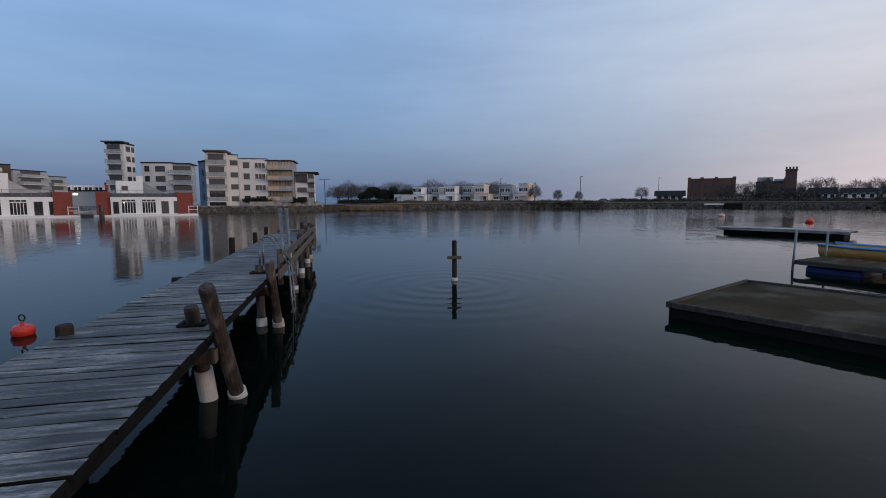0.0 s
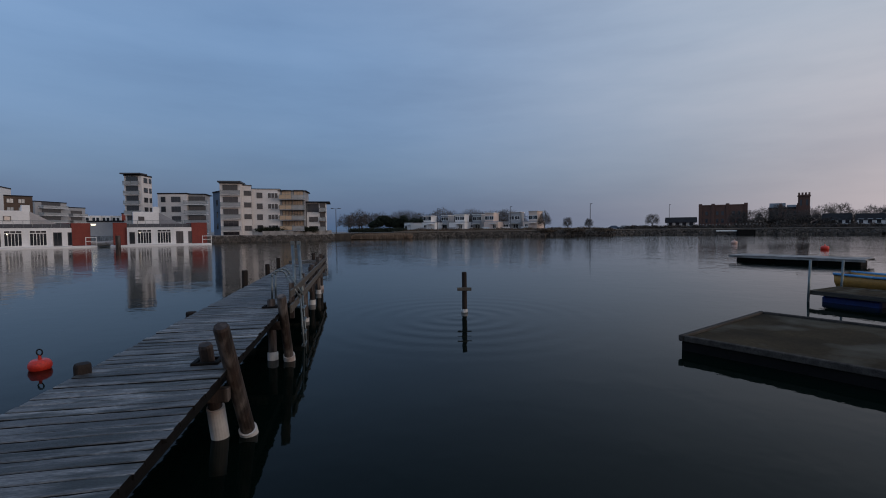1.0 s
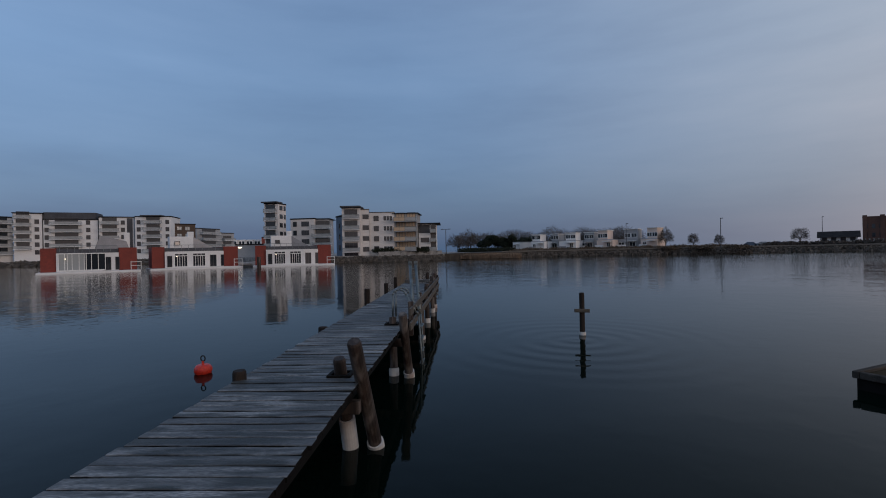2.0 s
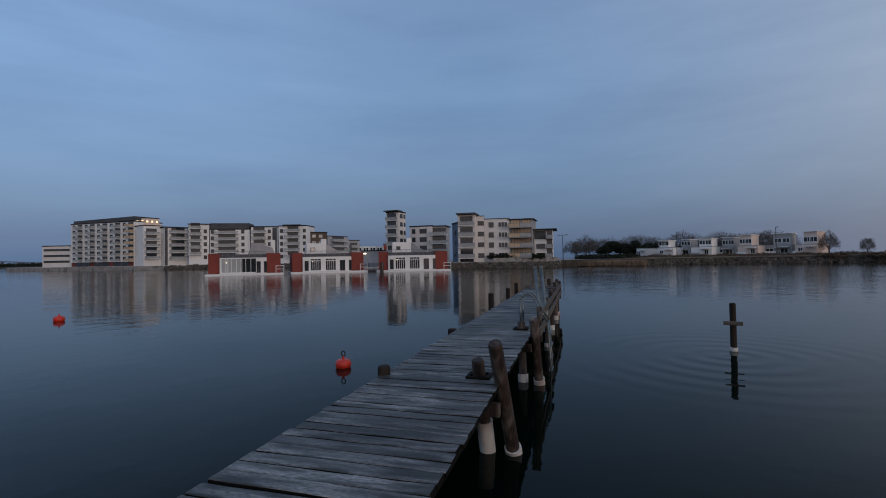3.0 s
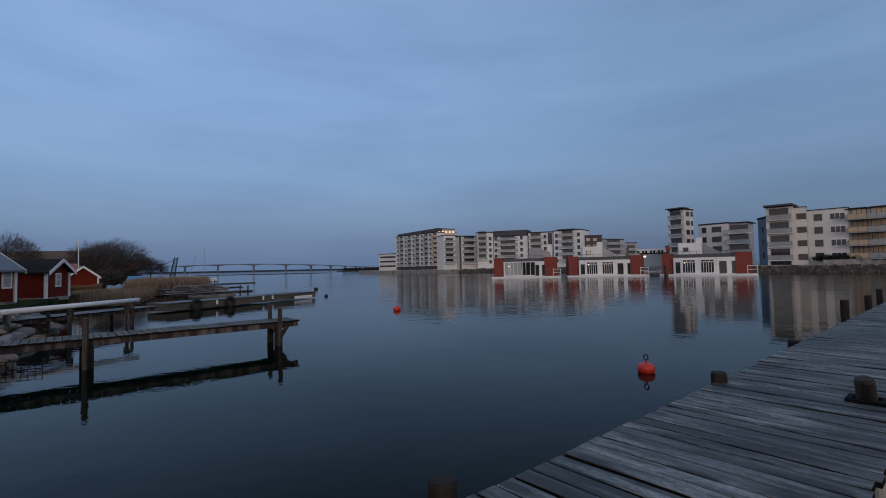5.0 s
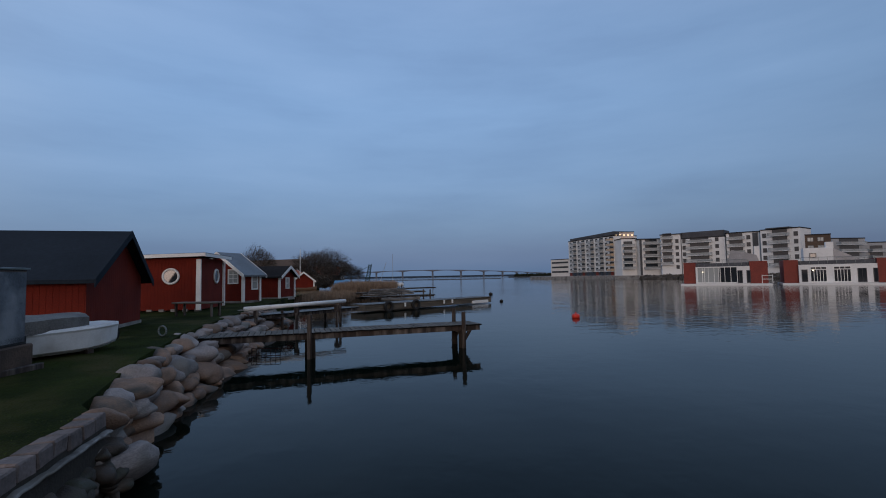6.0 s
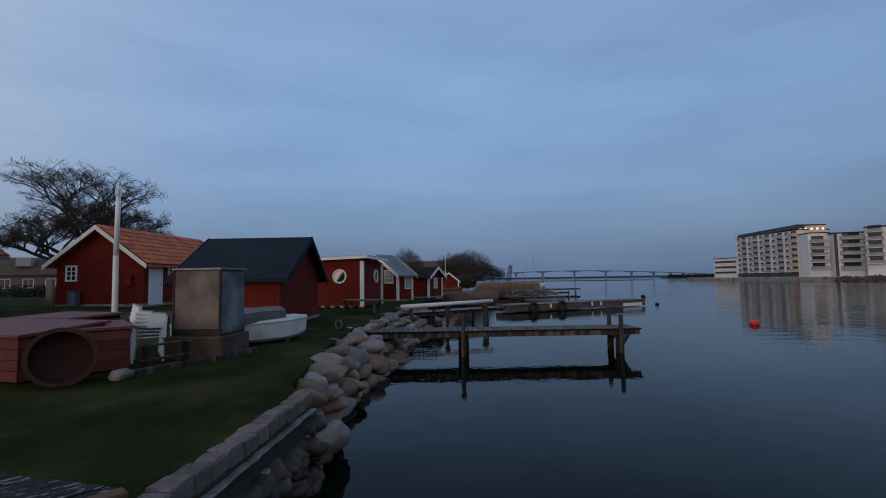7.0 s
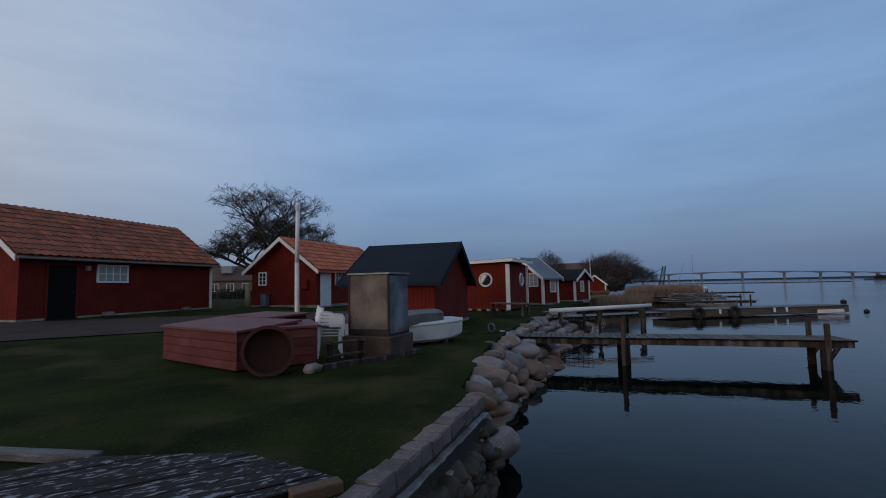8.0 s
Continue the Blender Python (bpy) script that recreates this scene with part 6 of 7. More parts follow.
def far_window(parent, m, w, h, frame_m=None, pane_m=None, mull=1):
    frame_m, pane_m = frame_m or M_frame_d, pane_m or M_glass
    key = (round(w, 2), round(h, 2), frame_m.name, pane_m.name)
    if key not in WIN:
        bm = bmesh.new()
        t = 0.08
        rings = []
        for a, b, yy in ((w / 2 + t, h / 2 + t, 0.03), (w / 2 + t, h / 2 + t, -0.06), (w / 2, h / 2, -0.06), (w / 2, h / 2, 0.03)):
            rings.append([bm.verts.new(p) for p in ((-a, yy, -b), (a, yy, -b), (a, yy, b), (-a, yy, b))])
        for r0, r1 in zip(rings, rings[1:]):
            for k in range(4):
                bm.faces.new((r0[k], r0[(k + 1) % 4], r1[(k + 1) % 4], r1[k]))
        fr = finish(bm, "window", frame_m)
        bm = bmesh.new()
        box(bm, (0, 0.0, 0), (w, 0.04, h))
        pn = finish(bm, "pane", pane_m)
        bm = bmesh.new()
        box(bm, (0, -0.035, 0), (0.07, 0.03, h))
        WIN[key] = (fr, pn, finish(bm, "mullion", frame_m))
    fr, pn, ml = WIN[key]
    o = part("window", fr, None, parent, m=m)
    part("pane", pn, None, o)
    for k in range(1, mull):
        part("mullion", ml, None, o, m=pose(-w / 2 + w * k / mull, 0, 0))
    return o


BAL = {}


def balcony(parent, m, w, d, rail_m=None, slab_m=None):
    """A slab with a glazed rail in front and at the sides; m at its middle on the wall, -y outwards."""
    rail_m, slab_m = rail_m or M_glass_b, slab_m or M_plaster
    key = (round(w, 2), round(d, 2), rail_m.name, slab_m.name)
    if key not in BAL:
        bm = bmesh.new()
        box(bm, (0, -d / 2, 0), (w, d, 0.16))
        a = finish(bm, "balcony", slab_m)
        bm = bmesh.new()
        for c, s in (((0, -d + 0.05, 0.55), (w - 0.06, 0.05, 0.85)), ((-w / 2 + 0.05, -d / 2, 0.62), (0.05, d - 0.14, 0.95)), ((w / 2 - 0.05, -d / 2, 0.62), (0.05, d - 0.14, 0.95))):
            box(bm, c, s)
        b = finish(bm, "railing", rail_m)
        bm = bmesh.new()
        box(bm, (0, -d + 0.05, 1.0), (w, 0.08, 0.06))
        for x in (-w / 2 + 0.05, 0, w / 2 - 0.05):
            box(bm, (x, -d + 0.02, 0.6), (0.06, 0.04, 1.0))
        c_ = finish(bm, "handrail", M_galv)
        BAL[key] = (a, b, c_)
    me = BAL[key]
    o = part("balcony", me[0], None, parent, m=m)
    part("railing", me[1], None, o)
    part("handrail", me[2], None, o)
    return o


def block(name, label, a, b, depth, height, wall, roof=None, z=ISL, roof_over=0.0, roof_th=0.35, category="apartment building"):
    """A flat-roofed block. a, b: plan corners of its front, left and right as seen from the harbour."""
    r, w = along(*a, *b)
    t = thing(name, label, category, a[0], a[1], z, r)
    bm = bmesh.new()
    prism(bm, [(0, 0), (w, 0), (w, depth), (0, depth)], -0.3, height)
    part("wall", bm, wall, t)
    bm = bmesh.new()
    o = roof_over
    box(bm, (w / 2, depth / 2, height + roof_th / 2), (w + 2 * o + 0.2, depth + 2 * o + 0.2, roof_th))
    part("roof", bm, roof or M_roofd, t, "flat dark roof edge")
    return t, w


def grid_windows(t, face, w, depth, us, zs, ww, wh, frame_m=None, pane_m=None, mull=1):
    for z in zs:
        for u in us:
            far_window(t, FACE[face](w, depth) @ pose(u, -0.02, z), ww, wh, frame_m, pane_m, mull)


def stack(t, face, w, depth, u, zs, bw_, bd_, rail_m=None, slab_m=None, back=None):
    """Balconies one above another, each before a wide dark glazed door."""
    for z in zs:
        balcony(t, FACE[face](w, depth) @ pose(u, 0, z), bw_, bd_, rail_m, slab_m)
        far_window(t, FACE[face](w, depth) @ pose(u, -0.02, z + 1.2), bw_ * 0.72, 1.95, M_frame_d, back or M_glass, 3)


# tall tower
T, tw = block("apartment_tower", "tall narrow beige apartment tower with stacked balconies", polar(-37.45, 140), polar(-35.95, 138), 4.6, 14.9, M_beige)
stack(T, "front", tw, 4.6, tw * 0.45, [0.3 + 2.45 * k for k in range(6)], tw * 0.9, 0.7, M_glass_b, M_beige, M_glass)
grid_windows(T, "right", tw, 4.6, [1.7], [1.6 + 2.45 * k for k in range(6)], 1.5, 1.1, mull=2)
grid_windows(T, "right", tw, 4.6, [3.8], [1.6 + 2.45 * k for k in range(6)], 0.9, 1.1)
bm = bmesh.new()
box(bm, (tw / 2 - 0.1, 0.6, 15.4), (tw + 0.6, 3.4, 0.3))
part("canopy", bm, M_darkw, T, "dark overhanging roof canopy")
T2, w_ = block("apartment_block", "four-storey beige block with glazed balconies", polar(-34.6, 145), polar(-31.9, 142), 9, 10.9, M_beige)
grid_windows(T2, "front", w_, 9, [1.4], [1.7 + 2.6 * k for k in range(4)], 1.0, 1.3)
grid_windows(T2, "front", w_, 9, [4.6], [1.7 + 2.6 * k for k in range(4)], 2.2, 1.3, mull=3)
T3, w_ = block("apartment_block", "glazed balcony wing with a thin overhanging roof", polar(-31.9, 143), polar(-30.3, 142), 7, 10.9, M_greyw, roof_over=0.5, roof_th=0.2)
stack(T3, "front", w_, 7, w_ / 2 + 0.4, [0.3 + 2.6 * k for k in range(4)], w_ + 1.6, 1.8, M_glass_b, M_plaster)

# the near block on the stone slope
zb = [0.7 + 2.62 * k for k in range(4)]
B0, w_ = block("apartment_block", "slate blue gable side of the apartment block", polar(-29.3, 119), polar(-28.55, 114.5), 8, 9.6, M_bluew)
grid_windows(B0, "front", w_, 8, [w_ * 0.55], [2.0 + 2.62 * k for k in range(3)], 0.6, 1.2)
B1, w_ = block("apartment_block", "beige balcony bay with a dark overhanging roof", polar(-28.6, 112), polar(-26.45, 111.2), 8, 11.3, M_beige)
stack(B1, "front", w_, 8, w_ * 0.5, [0.9 + 2.62 * k for k in range(4)], w_ * 0.94, 0.6, M_glass_b, M_beige, M_glass)
bm = bmesh.new()
box(bm, (w_ / 2, 1.6, 11.6), (w_ + 0.4, 5.5, 0.35))
part("canopy", bm, M_darkw, B1, "dark overhanging roof canopy")
grid_windows(B1, "front", w_, 8, [w_ * 0.25, w_ * 0.5, w_ * 0.75], [0.35], 1.0, 0.6)
B2, w_ = block("apartment_block", "beige stair bay with paired windows", polar(-26.42, 112.4), polar(-25.35, 112.4), 8, 11.0, M_beige, roof_th=0.15)
grid_windows(B2, "front", w_, 8, [w_ * 0.62], [1.5 + 2.6 * k for k in range(4)], 1.3, 0.95, mull=2)
B3, w_ = block("apartment_block", "long beige block with dark-framed windows", polar(-25.33, 113.2), polar(-22.3, 112.6), 9, 10.3, M_beige, roof_th=0.15)
grid_windows(B3, "front", w_, 9, [w_ * 0.28], [1.55 + 2.45 * k for k in range(4)], 1.05, 1.1)
grid_windows(B3, "front", w_, 9, [w_ * 0.75], [1.55 + 2.45 * k for k in range(4)], 2.1, 1.1, M_white, mull=3)
B4, w_ = block("apartment_block", "amber-glazed balcony wing under a grey roof slab", polar(-22.28, 112.8), polar(-19.5, 112.0), 7, 9.9, M_greyw, roof_over=0.3, roof_th=0.2)
for u, rail in ((w_ * 0.27, M_glass_w), (w_ * 0.75, M_glass_b)):
    stack(B4, "front", w_, 7, u, [0.9 + 2.35 * k for k in range(4)], w_ * 0.5, 2.0, rail, M_greyw, M_glass_w)
grid_windows(B4, "front", w_, 7, [w_ * 0.3, w_ * 0.7], [3.0 + 2.35 * k for k in range(3)], 2.2, 1.7, M_galv, M_glass_w, 3)
B5, w_ = block("apartment_block", "lower white end block with dark attic storey", polar(-19.3, 114), polar(-17.15, 113.8), 7, 7.4, M_plaster, roof_over=0.9, roof_th=0.25)
grid_windows(B5, "front", w_, 7, [w_ * 0.35], [1.3 + 2.2 * k for k in range(2)], 1.9, 1.0, mull=2)
bm = bmesh.new()
box(bm, (w_ * 0.33, -0.02, 6.2), (w_ * 0.62, 0.1, 2.0))
part("attic_cladding", bm, M_darkw, B5, "charcoal attic cladding")
stack(B5, "front", w_, 7, w_ * 0.84, [0.7 + 2.2 * k for k in range(3)], w_ * 0.36, 1.6, M_glass_b, M_brown)
gw = thing("garden_wall", "low pale concrete wall before the apartment block", "wall", *polar(-24.3, 110.2), ISL, along(*polar(-24.3, 110.2), *polar(-16.5, 112.2))[0], "", "structure")
L = math.dist(polar(-24.3, 110.2), polar(-16.5, 112.2))
bm = bmesh.new()
box(bm, (L / 2, 0, 0.4), (L, 0.3, 0.85), bevel=0.03)
part("wall_body", bm, M_conc, gw)
bush_cloud("bushes", "dark bushes behind the garden wall", "bushes", [(*polar(-24.6 + 0.55 * k, 111.2), ISL + 1.1, 1.2, 0.7, 0.5 + 0.25 * (k % 2)) for k in range(12)], M_hedge, 9000, 0.11, 35, ISL)

# row along the far quay
SC = 1.2


def rowblock(label, a0, d0, a1, d1, h, wall, depth=10, **kw):
    return block("apartment_block", label, polar(a0, d0 * SC), polar(a1, d1 * SC), depth, h, wall, **kw)


A0, w_ = rowblock("low stepped beige wing at the island's tip", -71.5, 210, -69.4, 203, 8.6, M_beige)
for k in range(3):
    bm = bmesh.new()
    box(bm, (w_ / 2, -0.05, 2.3 + 2.4 * k), (w_ * 0.9, 0.12, 0.9))
    part("window_band", bm, M_glass, A0, "dark ribbon window")
A1, w_ = rowblock("large white seven-storey block with recessed balcony columns", -69.4, 199, -64.3, 176, 17.0, M_plaster, 12)
cols = 10
fh = 2.18
for k in range(cols):
    u = w_ * (k + 0.5) / cols
    for f in range(7):
        z = 1.9 + fh * f
        if k % 2:
            # last column amber: sunset glow put into its glass colour
            balcony(A1, pose(u, 0, z), w_ / cols * 0.86, 1.8, M_glass_w if k == cols - 1 else M_glass_b, M_plaster)
            far_window(A1, pose(u, -0.02, z + 1.0), w_ / cols * 0.7, 1.6, M_frame_d, M_glass, 3)
        else:
            far_window(A1, pose(u, -0.02, z + 1.1), 1.3, 1.1, M_frame_d, M_glass, 2)
    bm = bmesh.new()
    box(bm, (u, -0.03, 0.9), (w_ / cols * 0.5, 0.1, 1.6))
    part("ground_window", bm, M_glass if k % 3 else M_fred, A1, "dark ground floor opening")
# thin dark panel on the wall imitates shade inside the open ground floor
bm = bmesh.new()
box(bm, (w_ / 2, -0.02, 0.95), (w_ * 0.98, 0.06, 1.7))
part("ground_storey", bm, M_darkw, A1, "flat dark panel as the shade of the open ground storey")
stack(A1, "left", w_, 12, 6, [2.0 + 2.2 * k for k in range(7)], 7, 1.6, M_glass_b, M_plaster)
bm = bmesh.new()
box(bm, (w_ / 2 + 0.4, 4.4, 18.0), (w_ - 1.2, 8.2, 1.5), ry=-0.022)
part("penthouse_roof", bm, M_darkw, A1, "dark sloped penthouse roof")
# low sunlight put into the wall and side balcony colours of the tower
A1b, w_ = rowblock("white end tower of the large block, sunset warmth in its colour", -64.25, 177, -62.1, 180, 18.6, M_pink, 10)
grid_windows(A1b, "front", w_, 10, [w_ * (k + 0.5) / 5 for k in range(5)], [17.4], 0.8, 0.9, M_frame_d, M_lit)
stack(A1b, "left", w_, 10, 5, [2.2 + 2.2 * k for k in range(7)], 5, 1.5, M_glass_w, M_pink)
grid_windows(A1b, "front", w_, 10, [1.0], [3 + 2.2 * k for k in range(6)], 1.0, 1.2, M_brown)
A2, w_ = rowblock("white block with a column of glass balconies", -63.5, 170, -61.85, 172, 15.0, M_plaster, 9)
stack(A2, "front", w_, 9, w_ * 0.42, [2.6 + 2.3 * k for k in range(5)], w_ * 0.75, 1.8, M_glass_b, M_plaster)
A3, w_ = rowblock("white block with wide dark glass balconies", -61.6, 169, -59.4, 171.5, 14.4, M_plaster, 9, roof_over=0.4)
stack(A3, "front", w_, 9, w_ * 0.55, [2.4 + 2.5 * k for k in range(5)], w_ * 0.75, 2.0, M_glass_b, M_plaster)
bm = bmesh.new()
box(bm, (0.5, -0.05, 7.2), (0.9, 0.15, 14.2))
part("dark_strip", bm, M_darkw, A3, "charcoal vertical recess")
A4, w_ = rowblock("white block with corner balconies", -59.35, 168, -57.4, 167, 15.6, M_plaster, 9, roof_over=0.3)
stack(A4, "front", w_, 9, w_ * 0.32, [4.0 + 2.5 * k for k in range(5)], w_ * 0.62, 1.9, M_glass_b, M_plaster)
grid_windows(A4, "front", w_, 9, [w_ * 0.82], [3 + 2.5 * k for k in range(5)], 1.0, 1.3)
A5, w_ = rowblock("white block with a dark set-back attic", -57.3, 167, -53.2, 164, 13.6, M_plaster, 10)
stack(A5, "front", w_, 10, w_ * 0.42, [2.2 + 2.45 * k for k in range(5)], w_ * 0.58, 2.0, M_glass_b, M_plaster)
grid_windows(A5, "front", w_, 10, [w_ * 0.06, w_ * 0.82], [2.8 + 2.5 * k for k in range(5)], 1.0, 1.3)
bm = bmesh.new()
box(bm, (w_ * 0.48, 5, 14.9), (w_ * 0.98, 8.5, 2.6))
part("attic", bm, M_darkw, A5, "dark glazed attic storey")
A6, w_ = rowblock("white block with balcony column and dark recess", -53.1, 163, -50.2, 162, 14.5, M_plaster, 9, roof_over=0.2)
stack(A6, "front", w_, 9, w_ * 0.3, [2.2 + 2.5 * k for k in range(5)], w_ * 0.55, 1.8, M_glass_b, M_plaster)
grid_windows(A6, "front", w_, 9, [w_ * 0.68], [2.8 + 2.5 * k for k in range(5)], 1.0, 1.3)
bm = bmesh.new()
box(bm, (w_ * 0.88, -0.05, 7.2), (1.6, 0.15, 14.2))
part("dark_strip", bm, M_darkw, A6, "charcoal vertical recess")
A7, w_ = rowblock("white corner block with wide balconies", -50.1, 160, -46.9, 157, 14.6, M_plaster, 10)
stack(A7, "front", w_, 10, w_ * 0.5, [2.4 + 2.5 * k for k in range(5)], w_ * 0.5, 2.2, M_glass_b, M_plaster)
grid_windows(A7, "front", w_, 10, [w_ * 0.1, w_ * 0.9], [2.8 + 2.5 * k for k in range(5)], 1.0, 1.3)
bm = bmesh.new()
box(bm, (w_ * 0.5, 1.0, 15.0), (w_ * 0.6, 6, 0.3))
part("canopy", bm, M_darkw, A7, "dark roof canopy")
A8, w_ = rowblock("dark brown brick block behind the floating houses", -46.8, 160, -44.6, 162, 12.2, M_brown, 10)
grid_windows(A8, "front", w_, 10, [w_ * 0.3, w_ * 0.65], [3 + 2.6 * k for k in range(4)], 1.5, 1.2, M_frame_d, M_glass_l, 2)
A9, w_ = rowblock("grey block with staggered balconies", -44.5, 182, -42.2, 190, 12.0, M_greyw, 10)
stack(A9, "front", w_, 10, w_ * 0.5, [2.0 + 2.6 * k for k in range(4)], w_ * 0.8, 2.0, M_glass_b, M_plaster)
A9b, w_ = rowblock("lower grey block with staggered balconies", -42.2, 192, -40.8, 196, 10.5, M_greyw, 10)
stack(A9b, "front", w_, 10, w_ * 0.5, [2.0 + 2.6 * k for k in range(3)], w_ * 0.8, 2.0, M_glass_b, M_plaster)
for k in range(4):
    a = -41.2 + 0.82 * k
    R_, w_ = block("row_house", "white row house with square dark windows", polar(a, 262), polar(a + 0.72, 261), 8, 8.2, M_plaster, M_white, roof_th=0.2, category="house")
    grid_windows(R_, "front", w_, 8, [w_ * 0.28, w_ * 0.72], [1.6, 4.2, 6.8], 1.1, 1.5, M_white)
rr, w_ = block("row_house", "small rust red house among the row houses", polar(-37.9, 250), polar(-37.3, 250), 8, 9.0, M_fred, category="house")
hall = block("harbour_hall", "low pale harbour hall between the floating houses", polar(-40.6, 150), polar(-37.2, 146), 8, 3.6, M_greyw, category="hall")
bm = bmesh.new()
box(bm, (1.4, -0.05, 2.9), (1.0, 0.1, 0.35))
part("lit_sign", bm, M_lamp, hall[0], "small bright lamp panel")

# ---- floating houses ----
def floating_house(a0, d0, a1, d1, label, glassy):
    """A pontoon house: red end wings, a white glazed middle with a chamfered corner, roof terrace, chimney tower with a glass slope."""
    p, q = polar(a0, d0), polar(a1, d1)
    r, L = along(*p, *q)
    t = thing("floating_house", label, "house", p[0], p[1], 0, r, "floating houses")
    D = 8.0
    bm = bmesh.new()
    box(bm, (L / 2, D / 2 - 0.9, 0.10), (L + 0.8, D + 2.2, 0.36), bevel=0.03)
    part("pontoon", bm, M_plaster, t, "pale concrete pontoon")
    h = 3.5
    for x0, x1 in ((0.0, 1.9), (L - 2.5, L)):
        bm = bmesh.new()
        prism(bm, [(x0, 0.2), (x1, 0.2), (x1, D), (x0, D)], 0.3, h + 0.5)
        part("wing", bm, M_fred, t, "rust red clad wing")
    bm = bmesh.new()
    mid = [(1.9, -0.4), (L * 0.62, -1.1), (L - 2.5, 0.1), (L - 2.5, D - 0.2), (1.9, D - 0.2)]
    prism(bm, mid, 0.3, h - 0.3)
    part("wall", bm, M_plaster, t)
    bm = bmesh.new()
    box(bm, (L / 2 - 0.3, D / 2 + 0.15, h + 0.02), (L - 4.2, D - 1.2, 0.62), bevel=0.03)
    part("roof", bm, M_darkw, t, "dark flat roof edge")
    bm = bmesh.new()
    for k in range(9):
        tube(bm, (2.3 + (L - 5) * k / 8, 0.4, h - 0.1), (2.3 + (L - 5) * k / 8, 0.4, h + 0.85), 0.03, 0.03, 5)
    tube(bm, (2.3, 0.4, h + 0.85), (L - 2.7, 0.4, h + 0.85), 0.03, 0.03, 5)
    part("terrace_rail", bm, M_galv, t, "thin terrace railing")
    # facade openings on the two front planes
    def plane(i, j):
        (x0, y0), (x1, y1) = mid[i], mid[j]
        rr_, ll = along(x0, y0, x1, y1)
        return pose(x0, y0, 0.3, 0, 0, rr_), ll
    m, ll = plane(0, 1)
    pane = M_glass_l if glassy else M_glass
    if glassy:
        for k, (u, w) in enumerate(((0.09, 1.0), (0.36, 2.6), (0.78, 2.6))):
            far_window(t, m @ pose(ll * u + 0.3, -0.03, 1.5), w, 2.5, M_white, pane if k < 2 else M_glass, 1 if k == 0 else 3)
    else:
        far_window(t, m @ pose(ll * 0.06 + 0.3, -0.03, 1.15), 0.6, 1.8, M_frame_d, M_glass, 1)
        for u in (0.36, 0.78):
            far_window(t, m @ pose(ll * u, -0.03, 1.15), ll * 0.28, 1.8, M_white, M_glass, 5)
            far_window(t, m @ pose(ll * u, -0.03, 2.32), ll * 0.28, 0.3, M_white, M_glass, 3)
    m, ll = plane(1, 2)
    far_window(t, m @ pose(ll * 0.3, -0.03, 1.15), ll * 0.34, 1.95, M_frame_d, M_glass, 2)
    far_window(t, m @ pose(ll * 0.9, -0.03, 1.15), 0.45, 1.95, M_frame_d, M_glass, 1)
    # tower and glass slope
    cx = L * 0.34 if not glassy else L * 0.52
    bm = bmesh.new()
    if glassy:
        extrude_y(bm, [(cx, h - 0.3), (cx + 5.2, h - 0.3), (cx + 4.6, h + 1.6), (cx + 1.0, h + 2.6)], 2.5, 3.2)
        part("skylight", bm, M_sky, t, "tilted pale skylight roof")
        bm = bmesh.new()
        box(bm, (cx + 4.7, 3.2, h + 1.3), (0.8, 0.9, 3.6), bevel=0.04)
        part("chimney", bm, M_plaster, t, "white chimney")
    else:
        box(bm, (cx, 3.2, h + 1.1), (3.8, 3.0, 2.6), bevel=0.04)
        part("tower", bm, M_plaster, t, "white roof tower")
        far_window(t, pose(cx - 0.7, 1.66, h + 1.2), 0.7, 0.6, M_frame_d, M_glass, 1)
        bm = bmesh.new()
        box(bm, (cx + 1.5, 2.4, h + 2.0), (1.0, 1.0, 2.6), bevel=0.04)
        part("chimney", bm, M_plaster, t, "white chimney")
        bm = bmesh.new()
        extrude_y(bm, [(cx + 1.9, h - 0.2), (cx + 6.0, h - 0.2), (cx + 1.9, h + 2.3)], 1.7, 4.6)
        part("skylight", bm, M_sky, t, "sloping glass skylight")
    bm = bmesh.new()
    for z in (1.0, 1.6):
        tube(bm, (L - 0.9, -0.9, z), (L + 0.5, -0.9, z), 0.05, 0.05, 6)
    for x in (L - 0.9, L + 0.5):
        tube(bm, (x, -0.9, 0.3), (x, -0.9, 1.7), 0.05, 0.05, 6)
    part("deck_rail", bm, M_white, t, "white deck rail")
    bm = bmesh.new()
    tube(bm, (ll * 1.2, -0.75, 2.3), (ll * 1.2, -0.9, 2.3), 0.08, 0.08, 8)
    part("wall_lamp", bm, M_lamp, t, "small lit wall lamp")
    return t


floating_house(-57.4, 93, -49.8, 93, "floating house with red wings and glazed white middle", True)
floating_house(-48.5, 94, -40.2, 96, "floating house with red wings, white front and roof tower", False)
floating_house(-38.4, 93, -29.9, 94, "floating house with red wings, white front and chimney tower", False)
for a, d in ((-39.7, 99), (-39.2, 100)):
    b = thing("moored_boat", "small covered motorboat moored between the floating houses", "boat", *polar(a, d), 0.05, 30)
    part("hull", boat_hull(4.5, 1.7, 0.8), M_hull if a < -39.5 else M_tarp, b, smooth=True)
dp = thing("dolphin_pile", "dark mooring pile beside the floating houses", "pile", *polar(-38.0, 90), 0)
pile(dp, "post", (0, 0, 0), (0, 0, 1.9), 0.35)
quay_lamps = ((-15.95, 113, 6.0, 2), (-3.7, 141, 7.0, 1), (5.24, 141, 7.3, 1), (14.6, 127, 7.0, 1), (22.9, 205, 9.5, 1))
